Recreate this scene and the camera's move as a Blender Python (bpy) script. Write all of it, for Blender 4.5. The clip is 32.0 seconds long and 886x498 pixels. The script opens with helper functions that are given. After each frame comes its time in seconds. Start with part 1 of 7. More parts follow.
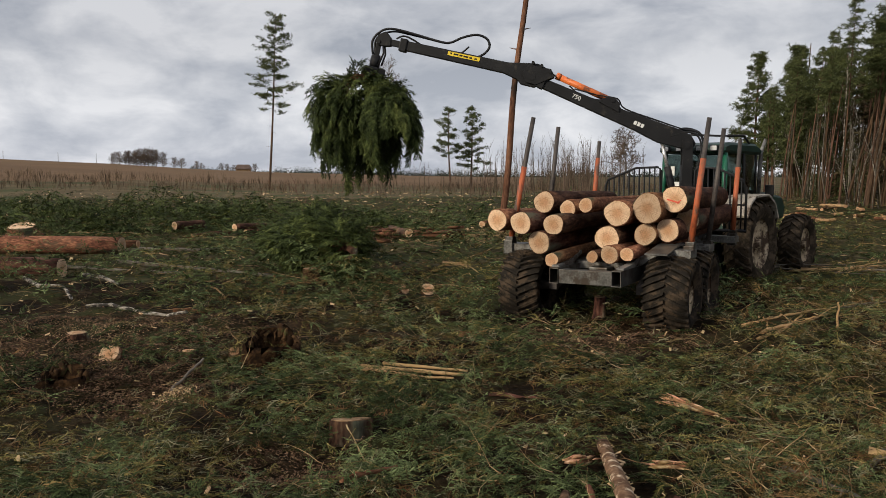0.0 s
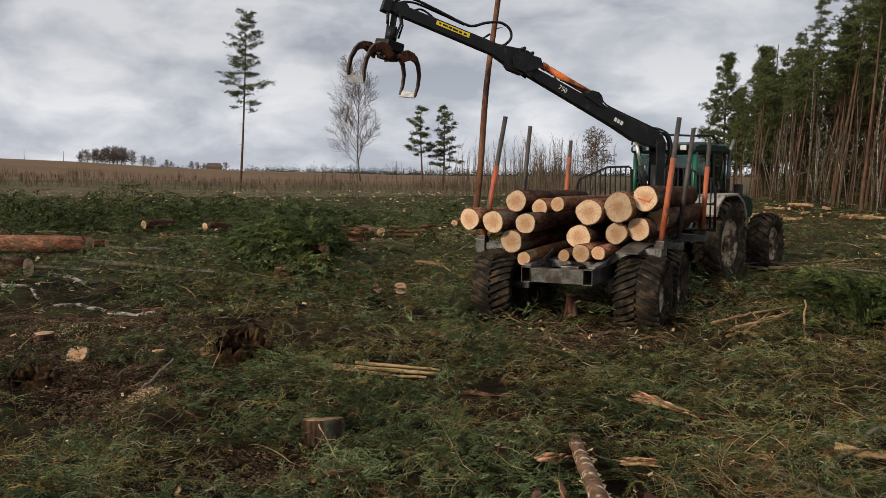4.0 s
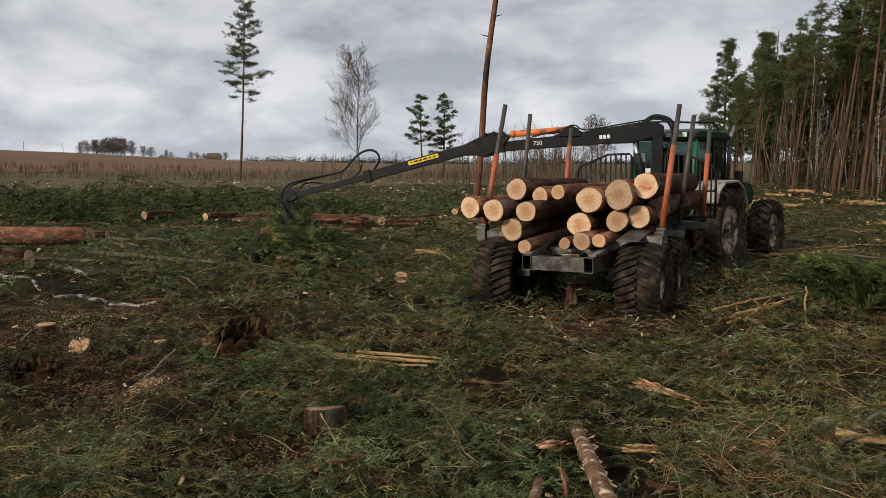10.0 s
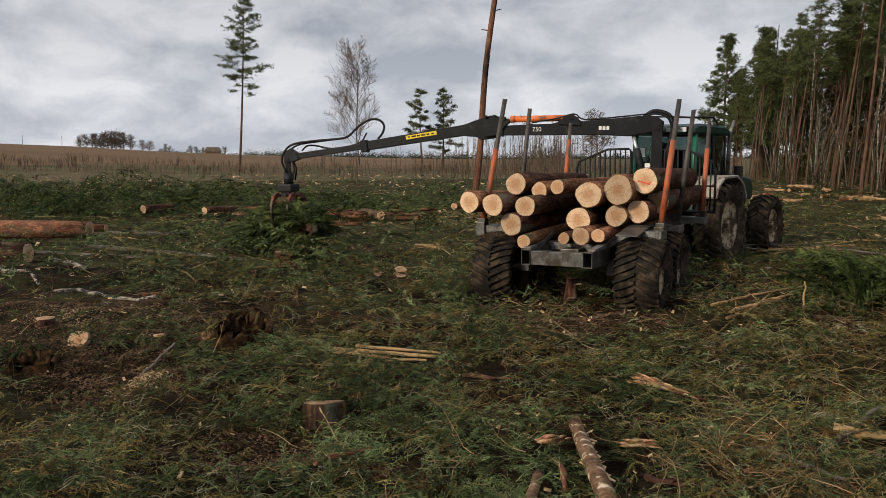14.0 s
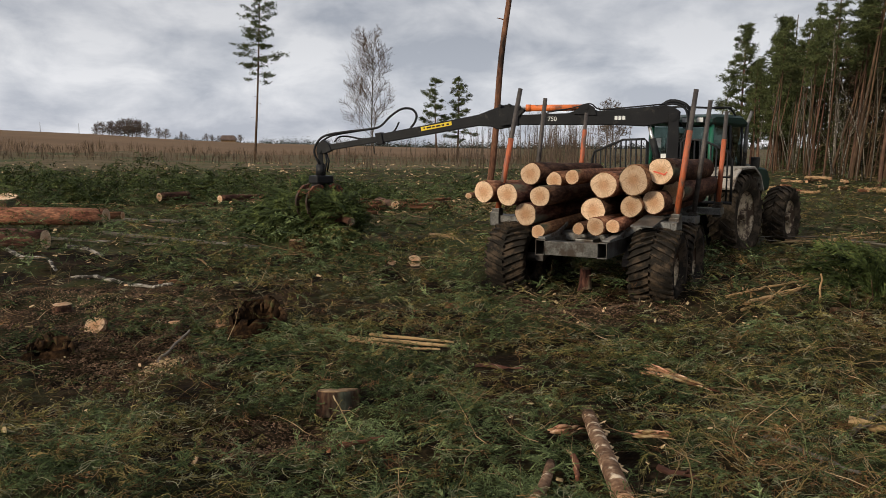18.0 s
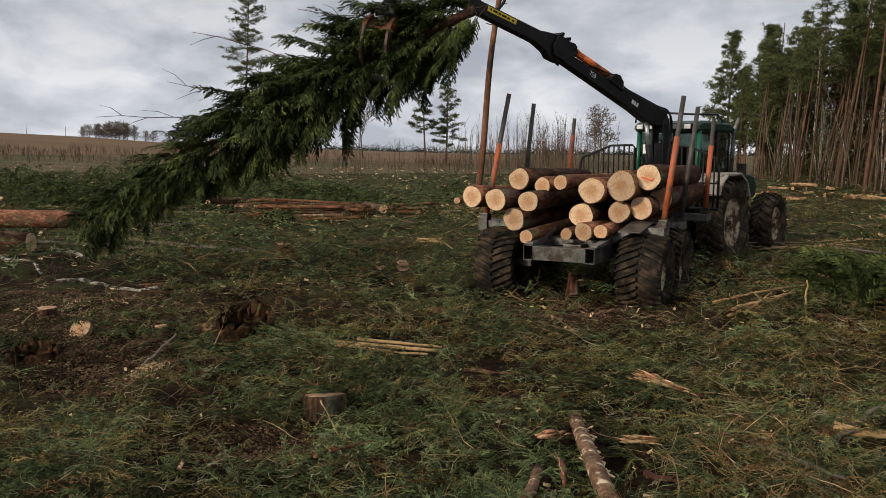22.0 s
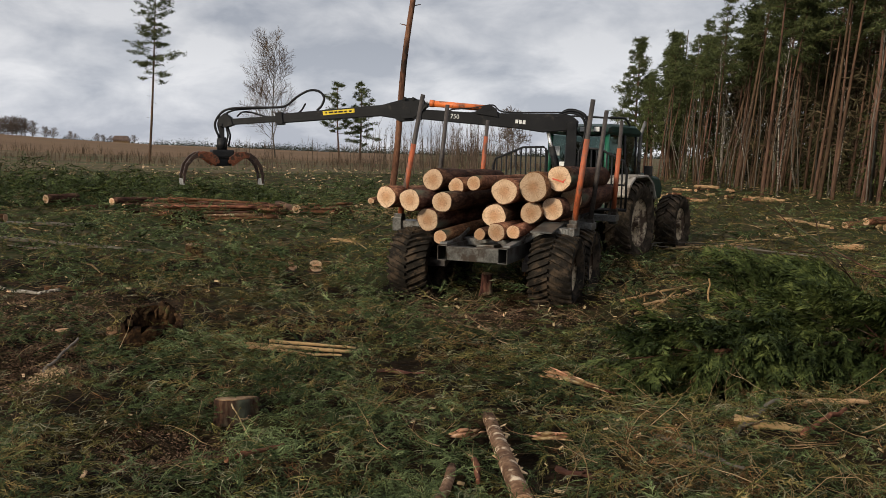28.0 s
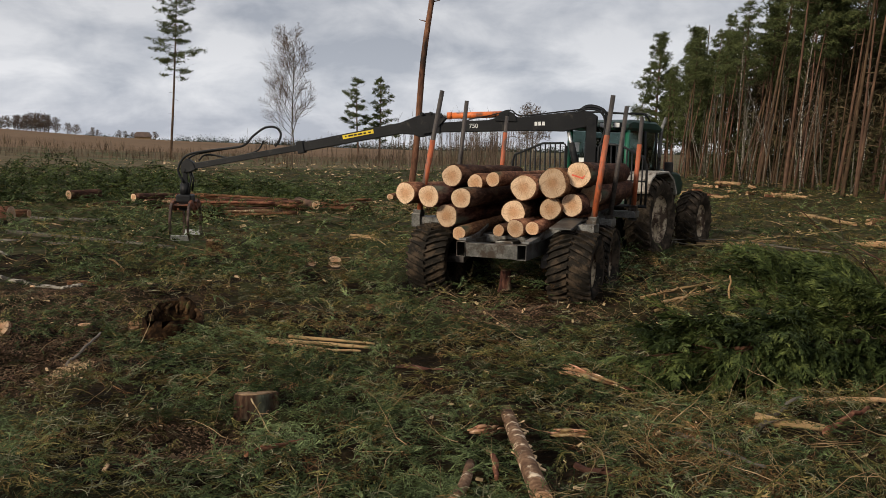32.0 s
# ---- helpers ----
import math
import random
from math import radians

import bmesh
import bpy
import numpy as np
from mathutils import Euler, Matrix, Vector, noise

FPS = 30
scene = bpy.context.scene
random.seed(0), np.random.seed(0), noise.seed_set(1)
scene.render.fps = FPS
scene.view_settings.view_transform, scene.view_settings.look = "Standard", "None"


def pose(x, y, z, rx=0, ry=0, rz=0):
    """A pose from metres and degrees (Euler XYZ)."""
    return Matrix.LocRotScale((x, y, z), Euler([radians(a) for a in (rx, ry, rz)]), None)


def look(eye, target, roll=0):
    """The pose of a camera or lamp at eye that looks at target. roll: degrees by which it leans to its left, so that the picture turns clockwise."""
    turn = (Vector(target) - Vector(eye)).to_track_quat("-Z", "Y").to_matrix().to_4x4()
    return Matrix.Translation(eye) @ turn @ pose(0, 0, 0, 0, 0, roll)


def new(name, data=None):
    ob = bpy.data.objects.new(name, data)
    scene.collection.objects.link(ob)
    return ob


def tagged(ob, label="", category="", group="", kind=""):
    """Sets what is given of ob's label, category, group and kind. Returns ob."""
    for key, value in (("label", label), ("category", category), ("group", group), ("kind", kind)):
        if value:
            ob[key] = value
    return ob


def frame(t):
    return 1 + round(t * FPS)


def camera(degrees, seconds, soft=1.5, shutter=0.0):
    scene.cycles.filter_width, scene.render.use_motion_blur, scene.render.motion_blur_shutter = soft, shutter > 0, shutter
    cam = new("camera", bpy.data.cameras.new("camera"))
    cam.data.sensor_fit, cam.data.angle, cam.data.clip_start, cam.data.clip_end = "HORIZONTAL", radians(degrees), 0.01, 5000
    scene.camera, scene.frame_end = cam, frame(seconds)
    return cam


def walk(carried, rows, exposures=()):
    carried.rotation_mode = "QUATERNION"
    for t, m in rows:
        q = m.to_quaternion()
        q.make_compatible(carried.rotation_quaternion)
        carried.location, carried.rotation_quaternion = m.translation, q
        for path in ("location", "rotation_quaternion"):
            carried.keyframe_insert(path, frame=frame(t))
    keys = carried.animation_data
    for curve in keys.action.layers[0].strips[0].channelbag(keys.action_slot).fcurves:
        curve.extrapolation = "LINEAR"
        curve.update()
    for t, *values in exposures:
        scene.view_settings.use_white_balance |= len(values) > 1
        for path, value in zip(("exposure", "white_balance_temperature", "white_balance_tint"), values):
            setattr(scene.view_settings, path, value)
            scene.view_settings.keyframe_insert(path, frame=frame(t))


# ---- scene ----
# ---- camera ----
cam = camera(55.55, 32.0, soft=0.6)
EYE = (0.0, 0.0, 2.0)
CAM_ROWS = [(0.0, 85.047, 0.0, -0.0), (0.5, 85.059, -0.044, 0.031), (1.0, 85.018, -0.059, -0.003), (1.5, 85.047, -0.139, -0.303), (2.0, 85.069, -0.231, -0.99), (2.5, 85.077, -0.245, -1.318), (3.0, 85.094, -0.265, -1.562), (3.5, 85.039, -0.179, -1.765), (5.5, 84.688, -0.064, -1.963), (6.0, 84.503, -0.06, -2.016), (6.5, 84.383, 0.122, -2.012), (7.0, 84.394, 0.325, -1.97), (7.5, 84.387, 0.322, -1.942), (8.0, 84.351, 0.227, -1.931), (8.5, 84.268, 0.214, -1.959), (9.0, 84.19, 0.332, -1.895), (9.5, 84.183, 0.33, -1.883), (10.0, 84.205, 0.28, -1.866), (10.5, 84.16, 0.216, -1.896), (11.0, 84.088, 0.29, -1.912), (11.5, 84.078, 0.319, -1.921), (12.0, 84.032, 0.305, -1.908), (12.5, 84.044, 0.136, -1.84), (13.0, 83.934, 0.109, -1.86), (13.5, 83.883, 0.092, -1.882), (14.0, 83.836, 0.158, -1.909), (14.5, 83.813, 0.094, -1.858), (16.5, 83.113, -0.114, -0.744), (17.0, 83.098, -0.12, -0.825), (17.5, 83.097, -0.085, -0.886), (18.0, 83.121, -0.13, -0.908), (18.5, 83.106, -0.217, -0.874), (19.0, 83.124, -0.273, -0.91), (19.5, 83.177, -0.298, -0.902), (20.0, 83.186, -0.347, -0.948), (20.5, 83.222, -0.499, -0.963), (21.0, 83.25, -0.555, -0.983), (21.5, 83.294, -0.516, -1.074), (22.0, 83.443, -0.478, -1.682), (22.5, 83.691, -0.394, -3.773), (23.0, 83.759, -0.347, -5.52), (23.5, 83.743, -0.237, -6.559), (24.0, 83.726, -0.437, -7.249), (24.5, 83.754, -0.461, -7.522), (25.0, 83.782, -0.396, -7.578), (25.5, 83.787, -0.362, -7.596), (27.5, 83.585, -1.118, -7.531), (28.0, 83.542, -1.061, -7.494), (28.5, 83.545, -0.944, -7.516), (29.0, 83.526, -0.824, -7.456), (29.5, 83.461, -0.903, -7.361), (30.0, 83.394, -0.907, -7.082), (30.5, 83.348, -0.876, -6.792), (31.0, 83.362, -0.873, -6.474), (31.5, 83.344, -0.986, -6.342), (32.0, 83.257, -1.039, -6.2)]
walk(cam, [(t, pose(*EYE, a, b, c)) for t, a, b, c in CAM_ROWS])

# ---- light ----
world = bpy.data.worlds.new("overcast_sky")
scene.world = world
world.use_nodes = True
wn, wl = world.node_tree.nodes, world.node_tree.links
wn.clear()


def wnode(kind, **kw):
    n = wn.new(kind)
    for k, v in kw.items():
        if k == "operation":
            n.operation = v
        elif k == "blend_type":
            n.blend_type = v
    return n


SUN_EL, SUN_AZ = 23.0, 232.0      # low sun behind the viewer's left shoulder, clockwise from +y
sky = wnode("ShaderNodeTexSky")
sky.sky_type, sky.sun_disc = "NISHITA", False
sky.sun_elevation, sky.sun_rotation = radians(SUN_EL), radians(SUN_AZ)
sky.air_density, sky.dust_density = 1.0, 2.0
tc = wnode("ShaderNodeTexCoord")
mp = wnode("ShaderNodeMapping")
mp.inputs["Scale"].default_value = (1.0, 1.0, 2.2)
n1 = wnode("ShaderNodeTexNoise")
n1.inputs["Scale"].default_value, n1.inputs["Detail"].default_value = 8.5, 9.0
n1.inputs["Roughness"].default_value, n1.inputs["Distortion"].default_value = 0.56, 0.25
n2 = wnode("ShaderNodeTexNoise")
n2.inputs["Scale"].default_value, n2.inputs["Detail"].default_value = 2.2, 3.0
rmp = wnode("ShaderNodeValToRGB")
rmp.color_ramp.elements[0].position, rmp.color_ramp.elements[0].color = 0.41, (3.75, 3.98, 4.55, 1)
rmp.color_ramp.elements[1].position, rmp.color_ramp.elements[1].color = 0.62, (6.9, 6.95, 7.25, 1)
e = rmp.color_ramp.elements.new(0.51)
e.color = (5.2, 5.35, 5.8, 1)
add = wnode("ShaderNodeMath", operation="MULTIPLY_ADD")
add.inputs[1].default_value, add.inputs[2].default_value = 0.75, -0.165
mul = wnode("ShaderNodeMath", operation="MULTIPLY_ADD")
mul.inputs[1].default_value = 0.65
mixc = wnode("ShaderNodeMixRGB")
mixc.inputs["Fac"].default_value = 0.93
bg = wnode("ShaderNodeBackground")
bg.inputs["Strength"].default_value = 0.1
out = wnode("ShaderNodeOutputWorld")
wl.new(tc.outputs["Generated"], mp.inputs["Vector"])
wl.new(mp.outputs["Vector"], n1.inputs["Vector"])
wl.new(mp.outputs["Vector"], n2.inputs["Vector"])
wl.new(n2.outputs["Fac"], add.inputs[0])
wl.new(n1.outputs["Fac"], mul.inputs[0])
wl.new(add.outputs[0], mul.inputs[2])
wl.new(mul.outputs[0], rmp.inputs["Fac"])
wl.new(sky.outputs["Color"], mixc.inputs["Color1"])
wl.new(rmp.outputs["Color"], mixc.inputs["Color2"])
# an overcast sky grows brighter towards the zenith
sepz = wnode("ShaderNodeSeparateXYZ")
wl.new(tc.outputs["Generated"], sepz.inputs[0])
zen = wnode("ShaderNodeMapRange")
zen.interpolation_type = "SMOOTHSTEP"
zen.inputs["From Min"].default_value, zen.inputs["From Max"].default_value = 0.2, 0.9
zen.inputs["To Min"].default_value, zen.inputs["To Max"].default_value = 1.0, 1.4
wl.new(sepz.outputs["Z"], zen.inputs["Value"])
# and towards the horizon, where the cloud layer is thin
low = wnode("ShaderNodeMapRange")
low.interpolation_type = "SMOOTHSTEP"
low.inputs["From Min"].default_value, low.inputs["From Max"].default_value = 0.02, 0.16
low.inputs["To Min"].default_value, low.inputs["To Max"].default_value = 1.28, 1.0
wl.new(sepz.outputs["Z"], low.inputs["Value"])
both = wnode("ShaderNodeMath", operation="MULTIPLY")
wl.new(zen.outputs["Result"], both.inputs[0])
wl.new(low.outputs["Result"], both.inputs[1])
lift = wnode("ShaderNodeVectorMath", operation="SCALE")
wl.new(mixc.outputs["Color"], lift.inputs[0])
wl.new(both.outputs[0], lift.inputs["Scale"])
wl.new(lift.outputs["Vector"], bg.inputs["Color"])
wl.new(bg.outputs["Background"], out.inputs["Surface"])

sun_data = bpy.data.lights.new("sun", "SUN")
sun_data.energy, sun_data.angle, sun_data.color = 3.4, radians(10), (1.0, 0.89, 0.71)
sun = new("sun", sun_data)
az = radians(SUN_AZ)
sun_dir = Vector((math.sin(az) * math.cos(radians(SUN_EL)), math.cos(az) * math.cos(radians(SUN_EL)), math.sin(radians(SUN_EL))))
sun.matrix_world = look(sun_dir * 50, (0, 0, 0))
scene.view_settings.exposure = 0.0


# ---- materials ----
def mat(name, stops, scale=6.0, rough=0.8, metal=0.0, bump=0.3, fine=40.0, coords="Object", stretch=(1, 1, 1), vary=0.0, dirt=None, dirt_amount=0.5, dirt_scale=2.0, bump_dist=0.02, island=False, spec=0.4):
    m = bpy.data.materials.new(name)
    m.use_nodes = True
    nd, lk = m.node_tree.nodes, m.node_tree.links
    bs = nd["Principled BSDF"]
    bs.inputs["Roughness"].default_value, bs.inputs["Metallic"].default_value = rough, metal
    bs.inputs["Specular IOR Level"].default_value = spec
    if coords == "World":
        src = nd.new("ShaderNodeNewGeometry").outputs["Position"]
    else:
        src = nd.new("ShaderNodeTexCoord").outputs["Object"]
    mpn = nd.new("ShaderNodeMapping")
    mpn.inputs["Scale"].default_value = stretch
    lk.new(src, mpn.inputs["Vector"])
    big = nd.new("ShaderNodeTexNoise")
    big.inputs["Scale"].default_value, big.inputs["Detail"].default_value = scale, 6.0
    lk.new(mpn.outputs["Vector"], big.inputs["Vector"])
    small = nd.new("ShaderNodeTexNoise")
    small.inputs["Scale"].default_value, small.inputs["Detail"].default_value = fine, 5.0
    lk.new(mpn.outputs["Vector"], small.inputs["Vector"])
    addn = nd.new("ShaderNodeMath")
    addn.operation = "MULTIPLY_ADD"
    addn.inputs[1].default_value = 0.45
    lk.new(small.outputs["Fac"], addn.inputs[0])
    half = nd.new("ShaderNodeMath")
    half.operation = "MULTIPLY"
    half.inputs[1].default_value = 0.55
    lk.new(big.outputs["Fac"], half.inputs[0])
    lk.new(half.outputs[0], addn.inputs[2])
    ramp = nd.new("ShaderNodeValToRGB")
    els = ramp.color_ramp.elements
    k = len(stops)
    for i, c in enumerate(stops):
        p = 0.34 + 0.32 * i / max(1, k - 1)
        el = els[i] if i < 2 else els.new(p)
        el.position, el.color = p, (*c, 1)
    lk.new(addn.outputs[0], ramp.inputs["Fac"])
    col = ramp.outputs["Color"]
    if dirt:
        dn = nd.new("ShaderNodeTexNoise")
        dn.inputs["Scale"].default_value, dn.inputs["Detail"].default_value = dirt_scale, 7.0
        dn.inputs["Roughness"].default_value = 0.65
        lk.new(mpn.outputs["Vector"], dn.inputs["Vector"])
        dr = nd.new("ShaderNodeMapRange")
        dr.inputs["From Min"].default_value, dr.inputs["From Max"].default_value = 0.62 - 0.25 * dirt_amount, 0.72 - 0.25 * dirt_amount
        lk.new(dn.outputs["Fac"], dr.inputs["Value"])
        mx = nd.new("ShaderNodeMixRGB")
        mx.inputs["Color2"].default_value = (*dirt, 1)
        lk.new(dr.outputs["Result"], mx.inputs["Fac"])
        lk.new(col, mx.inputs["Color1"])
        col = mx.outputs["Color"]
    if vary:
        if island:
            rnd = nd.new("ShaderNodeNewGeometry").outputs["Random Per Island"]
        else:
            rnd = nd.new("ShaderNodeObjectInfo").outputs["Random"]
        mr = nd.new("ShaderNodeMapRange")
        mr.inputs["To Min"].default_value, mr.inputs["To Max"].default_value = 1 - vary, 1 + vary
        lk.new(rnd, mr.inputs["Value"])
        hs = nd.new("ShaderNodeHueSaturation")
        lk.new(mr.outputs["Result"], hs.inputs["Value"])
        hr = nd.new("ShaderNodeMapRange")
        hr.inputs["To Min"].default_value, hr.inputs["To Max"].default_value = 0.5 + 0.03 * vary, 0.5 - 0.05 * vary
        lk.new(rnd, hr.inputs["Value"])
        lk.new(hr.outputs["Result"], hs.inputs["Hue"])
        lk.new(col, hs.inputs["Color"])
        col = hs.outputs["Color"]
    lk.new(col, bs.inputs["Base Color"])
    rr = nd.new("ShaderNodeMapRange")
    rr.inputs["To Min"].default_value, rr.inputs["To Max"].default_value = max(0.05, rough - 0.12), min(1.0, rough + 0.1)
    lk.new(small.outputs["Fac"], rr.inputs["Value"])
    lk.new(rr.outputs["Result"], bs.inputs["Roughness"])
    if bump:
        bp = nd.new("ShaderNodeBump")
        bp.inputs["Strength"].default_value, bp.inputs["Distance"].default_value = bump, bump_dist
        lk.new(addn.outputs[0], bp.inputs["Height"])
        lk.new(bp.outputs["Normal"], bs.inputs["Normal"])
    return m


# soil below its own tone: shade in the brash's gaps is in the colour
M_SOIL = mat("shade_darkened_soil", [(0.003, 0.0019, 0.0009), (0.0105, 0.0066, 0.0032), (0.05, 0.031, 0.016)], 0.9, 0.95, bump=0.9, fine=14, coords="World", dirt=(0.03, 0.03, 0.012), dirt_amount=0.5, dirt_scale=0.6, bump_dist=0.1, spec=0.04)
M_LITTERED = mat("litter_covered_ground", [(0.009, 0.0075, 0.0034), (0.034, 0.028, 0.0122), (0.1, 0.08, 0.04)], 1.1, 0.95, bump=1.0, fine=7, coords="World", dirt=(0.028, 0.034, 0.012), dirt_amount=0.5, dirt_scale=0.45, bump_dist=0.12, spec=0.04)
M_STUBBLE = mat("dry_grass_ground", [(0.06, 0.046, 0.028), (0.1, 0.076, 0.044), (0.14, 0.108, 0.064)], 0.25, 0.95, bump=0.6, fine=3, coords="World", dirt=(0.06, 0.065, 0.03), dirt_amount=0.5, dirt_scale=0.12, bump_dist=0.1, spec=0.04)
M_FIELD = mat("ploughed_field_soil", [(0.115, 0.074, 0.045), (0.14, 0.09, 0.054), (0.17, 0.112, 0.066)], 0.03, 0.95, bump=0.5, fine=0.8, coords="World", stretch=(0.4, 1, 1), bump_dist=0.15, spec=0.04)
M_NEEDLE = mat("spruce_needles", [(0.007, 0.0115, 0.0035), (0.046, 0.064, 0.0245), (0.175, 0.22, 0.096)], 1.2, 0.7, bump=0, fine=9, coords="World", vary=0.5, island=True, spec=0.04)
M_NEEDLE_OB = mat("fresh_spruce_needles", [(0.0075, 0.012, 0.0035), (0.037, 0.0525, 0.0152), (0.137, 0.163, 0.048)], 2.2, 0.65, bump=0, fine=14, vary=0.3, island=True, spec=0.1)
M_BRASH = mat("grey_green_brash", [(0.009, 0.0085, 0.0026), (0.083, 0.077, 0.024), (0.33, 0.3, 0.11)], 0.7, 0.85, bump=0, fine=6, coords="World", vary=0.7, island=True, dirt=(0.1, 0.064, 0.024), dirt_amount=0.4, dirt_scale=0.7, spec=0.04)
M_LITTER = mat("brown_needle_litter", [(0.013, 0.007, 0.003), (0.08, 0.046, 0.0185), (0.25, 0.155, 0.066)], 1.5, 0.9, bump=0, fine=9, coords="World", vary=0.5, island=True, spec=0.04)
M_STEM = mat("grey_green_stems", [(0.07, 0.068, 0.04), (0.15, 0.145, 0.085), (0.27, 0.255, 0.155)], 2, 0.85, bump=0, fine=9, coords="World", vary=0.4, island=True, spec=0.05)
M_TWIG = mat("dead_twigs", [(0.06, 0.042, 0.02), (0.16, 0.116, 0.056), (0.34, 0.26, 0.14)], 3, 0.85, bump=0, fine=12, coords="World", vary=0.5, island=True, spec=0.04)
M_CHIP = mat("wood_chips", [(0.36, 0.24, 0.13), (0.5, 0.36, 0.2), (0.62, 0.46, 0.27)], 8, 0.8, bump=0, fine=40, coords="World", vary=0.3, island=True, spec=0.1)
M_BARK = mat("pine_bark", [(0.035, 0.016, 0.01), (0.135, 0.062, 0.034), (0.32, 0.165, 0.088)], 7, 0.9, bump=1.0, fine=34, stretch=(1, 1, 0.35), vary=0.25, dirt=(0.05, 0.05, 0.032), dirt_amount=0.45, bump_dist=0.03, spec=0.06)
M_SPRUCE_BARK = mat("dark_log_bark", [(0.018, 0.01, 0.008), (0.062, 0.03, 0.02), (0.15, 0.078, 0.048)], 8, 0.85, bump=0.9, fine=30, stretch=(1, 1, 0.3), vary=0.3, dirt=(0.07, 0.072, 0.05), dirt_amount=0.3, bump_dist=0.03, spec=0.06)
M_TRUNK = mat("standing_pine_bark", [(0.034, 0.024, 0.017), (0.086, 0.053, 0.035), (0.18, 0.108, 0.067)], 1.6, 0.9, bump=0.8, fine=9, stretch=(1, 1, 0.25), vary=0.35, bump_dist=0.05, spec=0.05)
M_POLE = mat("reddish_pole_bark", [(0.05, 0.026, 0.018), (0.13, 0.062, 0.038), (0.24, 0.12, 0.07)], 3, 0.9, bump=0.8, fine=16, stretch=(1, 1, 0.3), dirt=(0.03, 0.022, 0.018), dirt_amount=0.45, dirt_scale=1.6, bump_dist=0.03, spec=0.05)
M_GREYBARK = mat("grey_bark", [(0.06, 0.052, 0.042), (0.12, 0.105, 0.085), (0.19, 0.17, 0.14)], 3, 0.9, bump=0.5, fine=18, stretch=(1, 1, 0.4), vary=0.3, spec=0.05)
M_BIRCH = mat("birch_bark", [(0.11, 0.09, 0.068), (0.3, 0.265, 0.22), (0.48, 0.44, 0.38)], 3.5, 0.75, bump=0.4, fine=16, stretch=(1, 1, 2.5), vary=0.2, dirt=(0.03, 0.026, 0.022), dirt_amount=0.7, dirt_scale=5, spec=0.1)
M_PEELED = mat("debarked_wood", [(0.22, 0.13, 0.06), (0.38, 0.245, 0.12), (0.52, 0.37, 0.2)], 5, 0.75, bump=0.4, fine=26, stretch=(1, 1, 0.2), vary=0.2, dirt=(0.09, 0.05, 0.03), dirt_amount=0.55, dirt_scale=4, spec=0.12)
M_TORN = mat("torn_splintered_wood", [(0.1, 0.05, 0.024), (0.34, 0.2, 0.1), (0.64, 0.49, 0.3)], 12, 0.8, bump=0.8, fine=45, stretch=(1, 1, 0.5), dirt=(0.11, 0.055, 0.034), dirt_amount=0.45, dirt_scale=9, bump_dist=0.02, spec=0.08, vary=0.5)
M_PINECROWN = mat("pine_needles", [(0.03, 0.04, 0.016), (0.066, 0.08, 0.03), (0.125, 0.14, 0.055)], 0.8, 0.75, bump=0, fine=4, vary=0.3, island=True, spec=0.1)
M_INNER = mat("shaded_forest_foliage", [(0.03, 0.028, 0.015), (0.068, 0.058, 0.031), (0.13, 0.1, 0.056)], 0.3, 0.9, bump=0, fine=2, coords="World", vary=0.5, island=True, spec=0.05)
M_ROT = mat("dark_rotten_wood", [(0.004, 0.0025, 0.0015), (0.015, 0.008, 0.004), (0.055, 0.029, 0.013)], 7, 0.95, bump=1.0, fine=24, bump_dist=0.05, spec=0.05)
M_FAR = mat("distant_woods_foliage", [(0.022, 0.028, 0.02), (0.034, 0.04, 0.028), (0.05, 0.052, 0.038)], 0.05, 0.9, bump=0, fine=0.6, coords="World", vary=0.4, island=True, spec=0.1)
M_BRUSH = mat("bare_shrub_twigs", [(0.06, 0.042, 0.03), (0.1, 0.074, 0.052), (0.15, 0.115, 0.08)], 0.4, 0.9, bump=0, fine=3, coords="World", vary=0.4, island=True, spec=0.1)
M_STRAW = mat("dry_reed_stems", [(0.05, 0.036, 0.024), (0.09, 0.065, 0.042), (0.14, 0.1, 0.064)], 0.3, 0.9, bump=0, fine=2, coords="World", vary=0.35, island=True, spec=0.1)
M_BLACK = mat("black_boom_paint", [(0.006, 0.006, 0.007), (0.01, 0.01, 0.011), (0.016, 0.016, 0.016)], 2.5, 0.55, bump=0.15, fine=60, dirt=(0.035, 0.031, 0.026), dirt_amount=0.1, dirt_scale=5, bump_dist=0.004, spec=0.22)
M_ORANGE = mat("orange_paint", [(0.5, 0.1, 0.02), (0.62, 0.14, 0.03), (0.68, 0.18, 0.05)], 4, 0.5, bump=0.15, fine=50, dirt=(0.16, 0.06, 0.03), dirt_amount=0.35, dirt_scale=6, bump_dist=0.004)
M_STAKE = mat("worn_orange_stake_paint", [(0.17, 0.046, 0.02), (0.37, 0.085, 0.028), (0.5, 0.13, 0.045)], 5, 0.6, bump=0.3, fine=40, stretch=(1, 1, 0.35), dirt=(0.085, 0.055, 0.04), dirt_amount=0.5, dirt_scale=5, bump_dist=0.006)
M_STEEL = mat("weathered_grey_steel", [(0.035, 0.033, 0.03), (0.075, 0.072, 0.066), (0.14, 0.135, 0.125)], 5, 0.5, 0.55, bump=0.35, fine=45, dirt=(0.035, 0.025, 0.018), dirt_amount=0.5, dirt_scale=4, bump_dist=0.006)
M_DARKSTEEL = mat("dark_stake_steel", [(0.03, 0.026, 0.024), (0.06, 0.05, 0.045), (0.1, 0.082, 0.07)], 6, 0.6, 0.3, bump=0.3, fine=40, bump_dist=0.005)
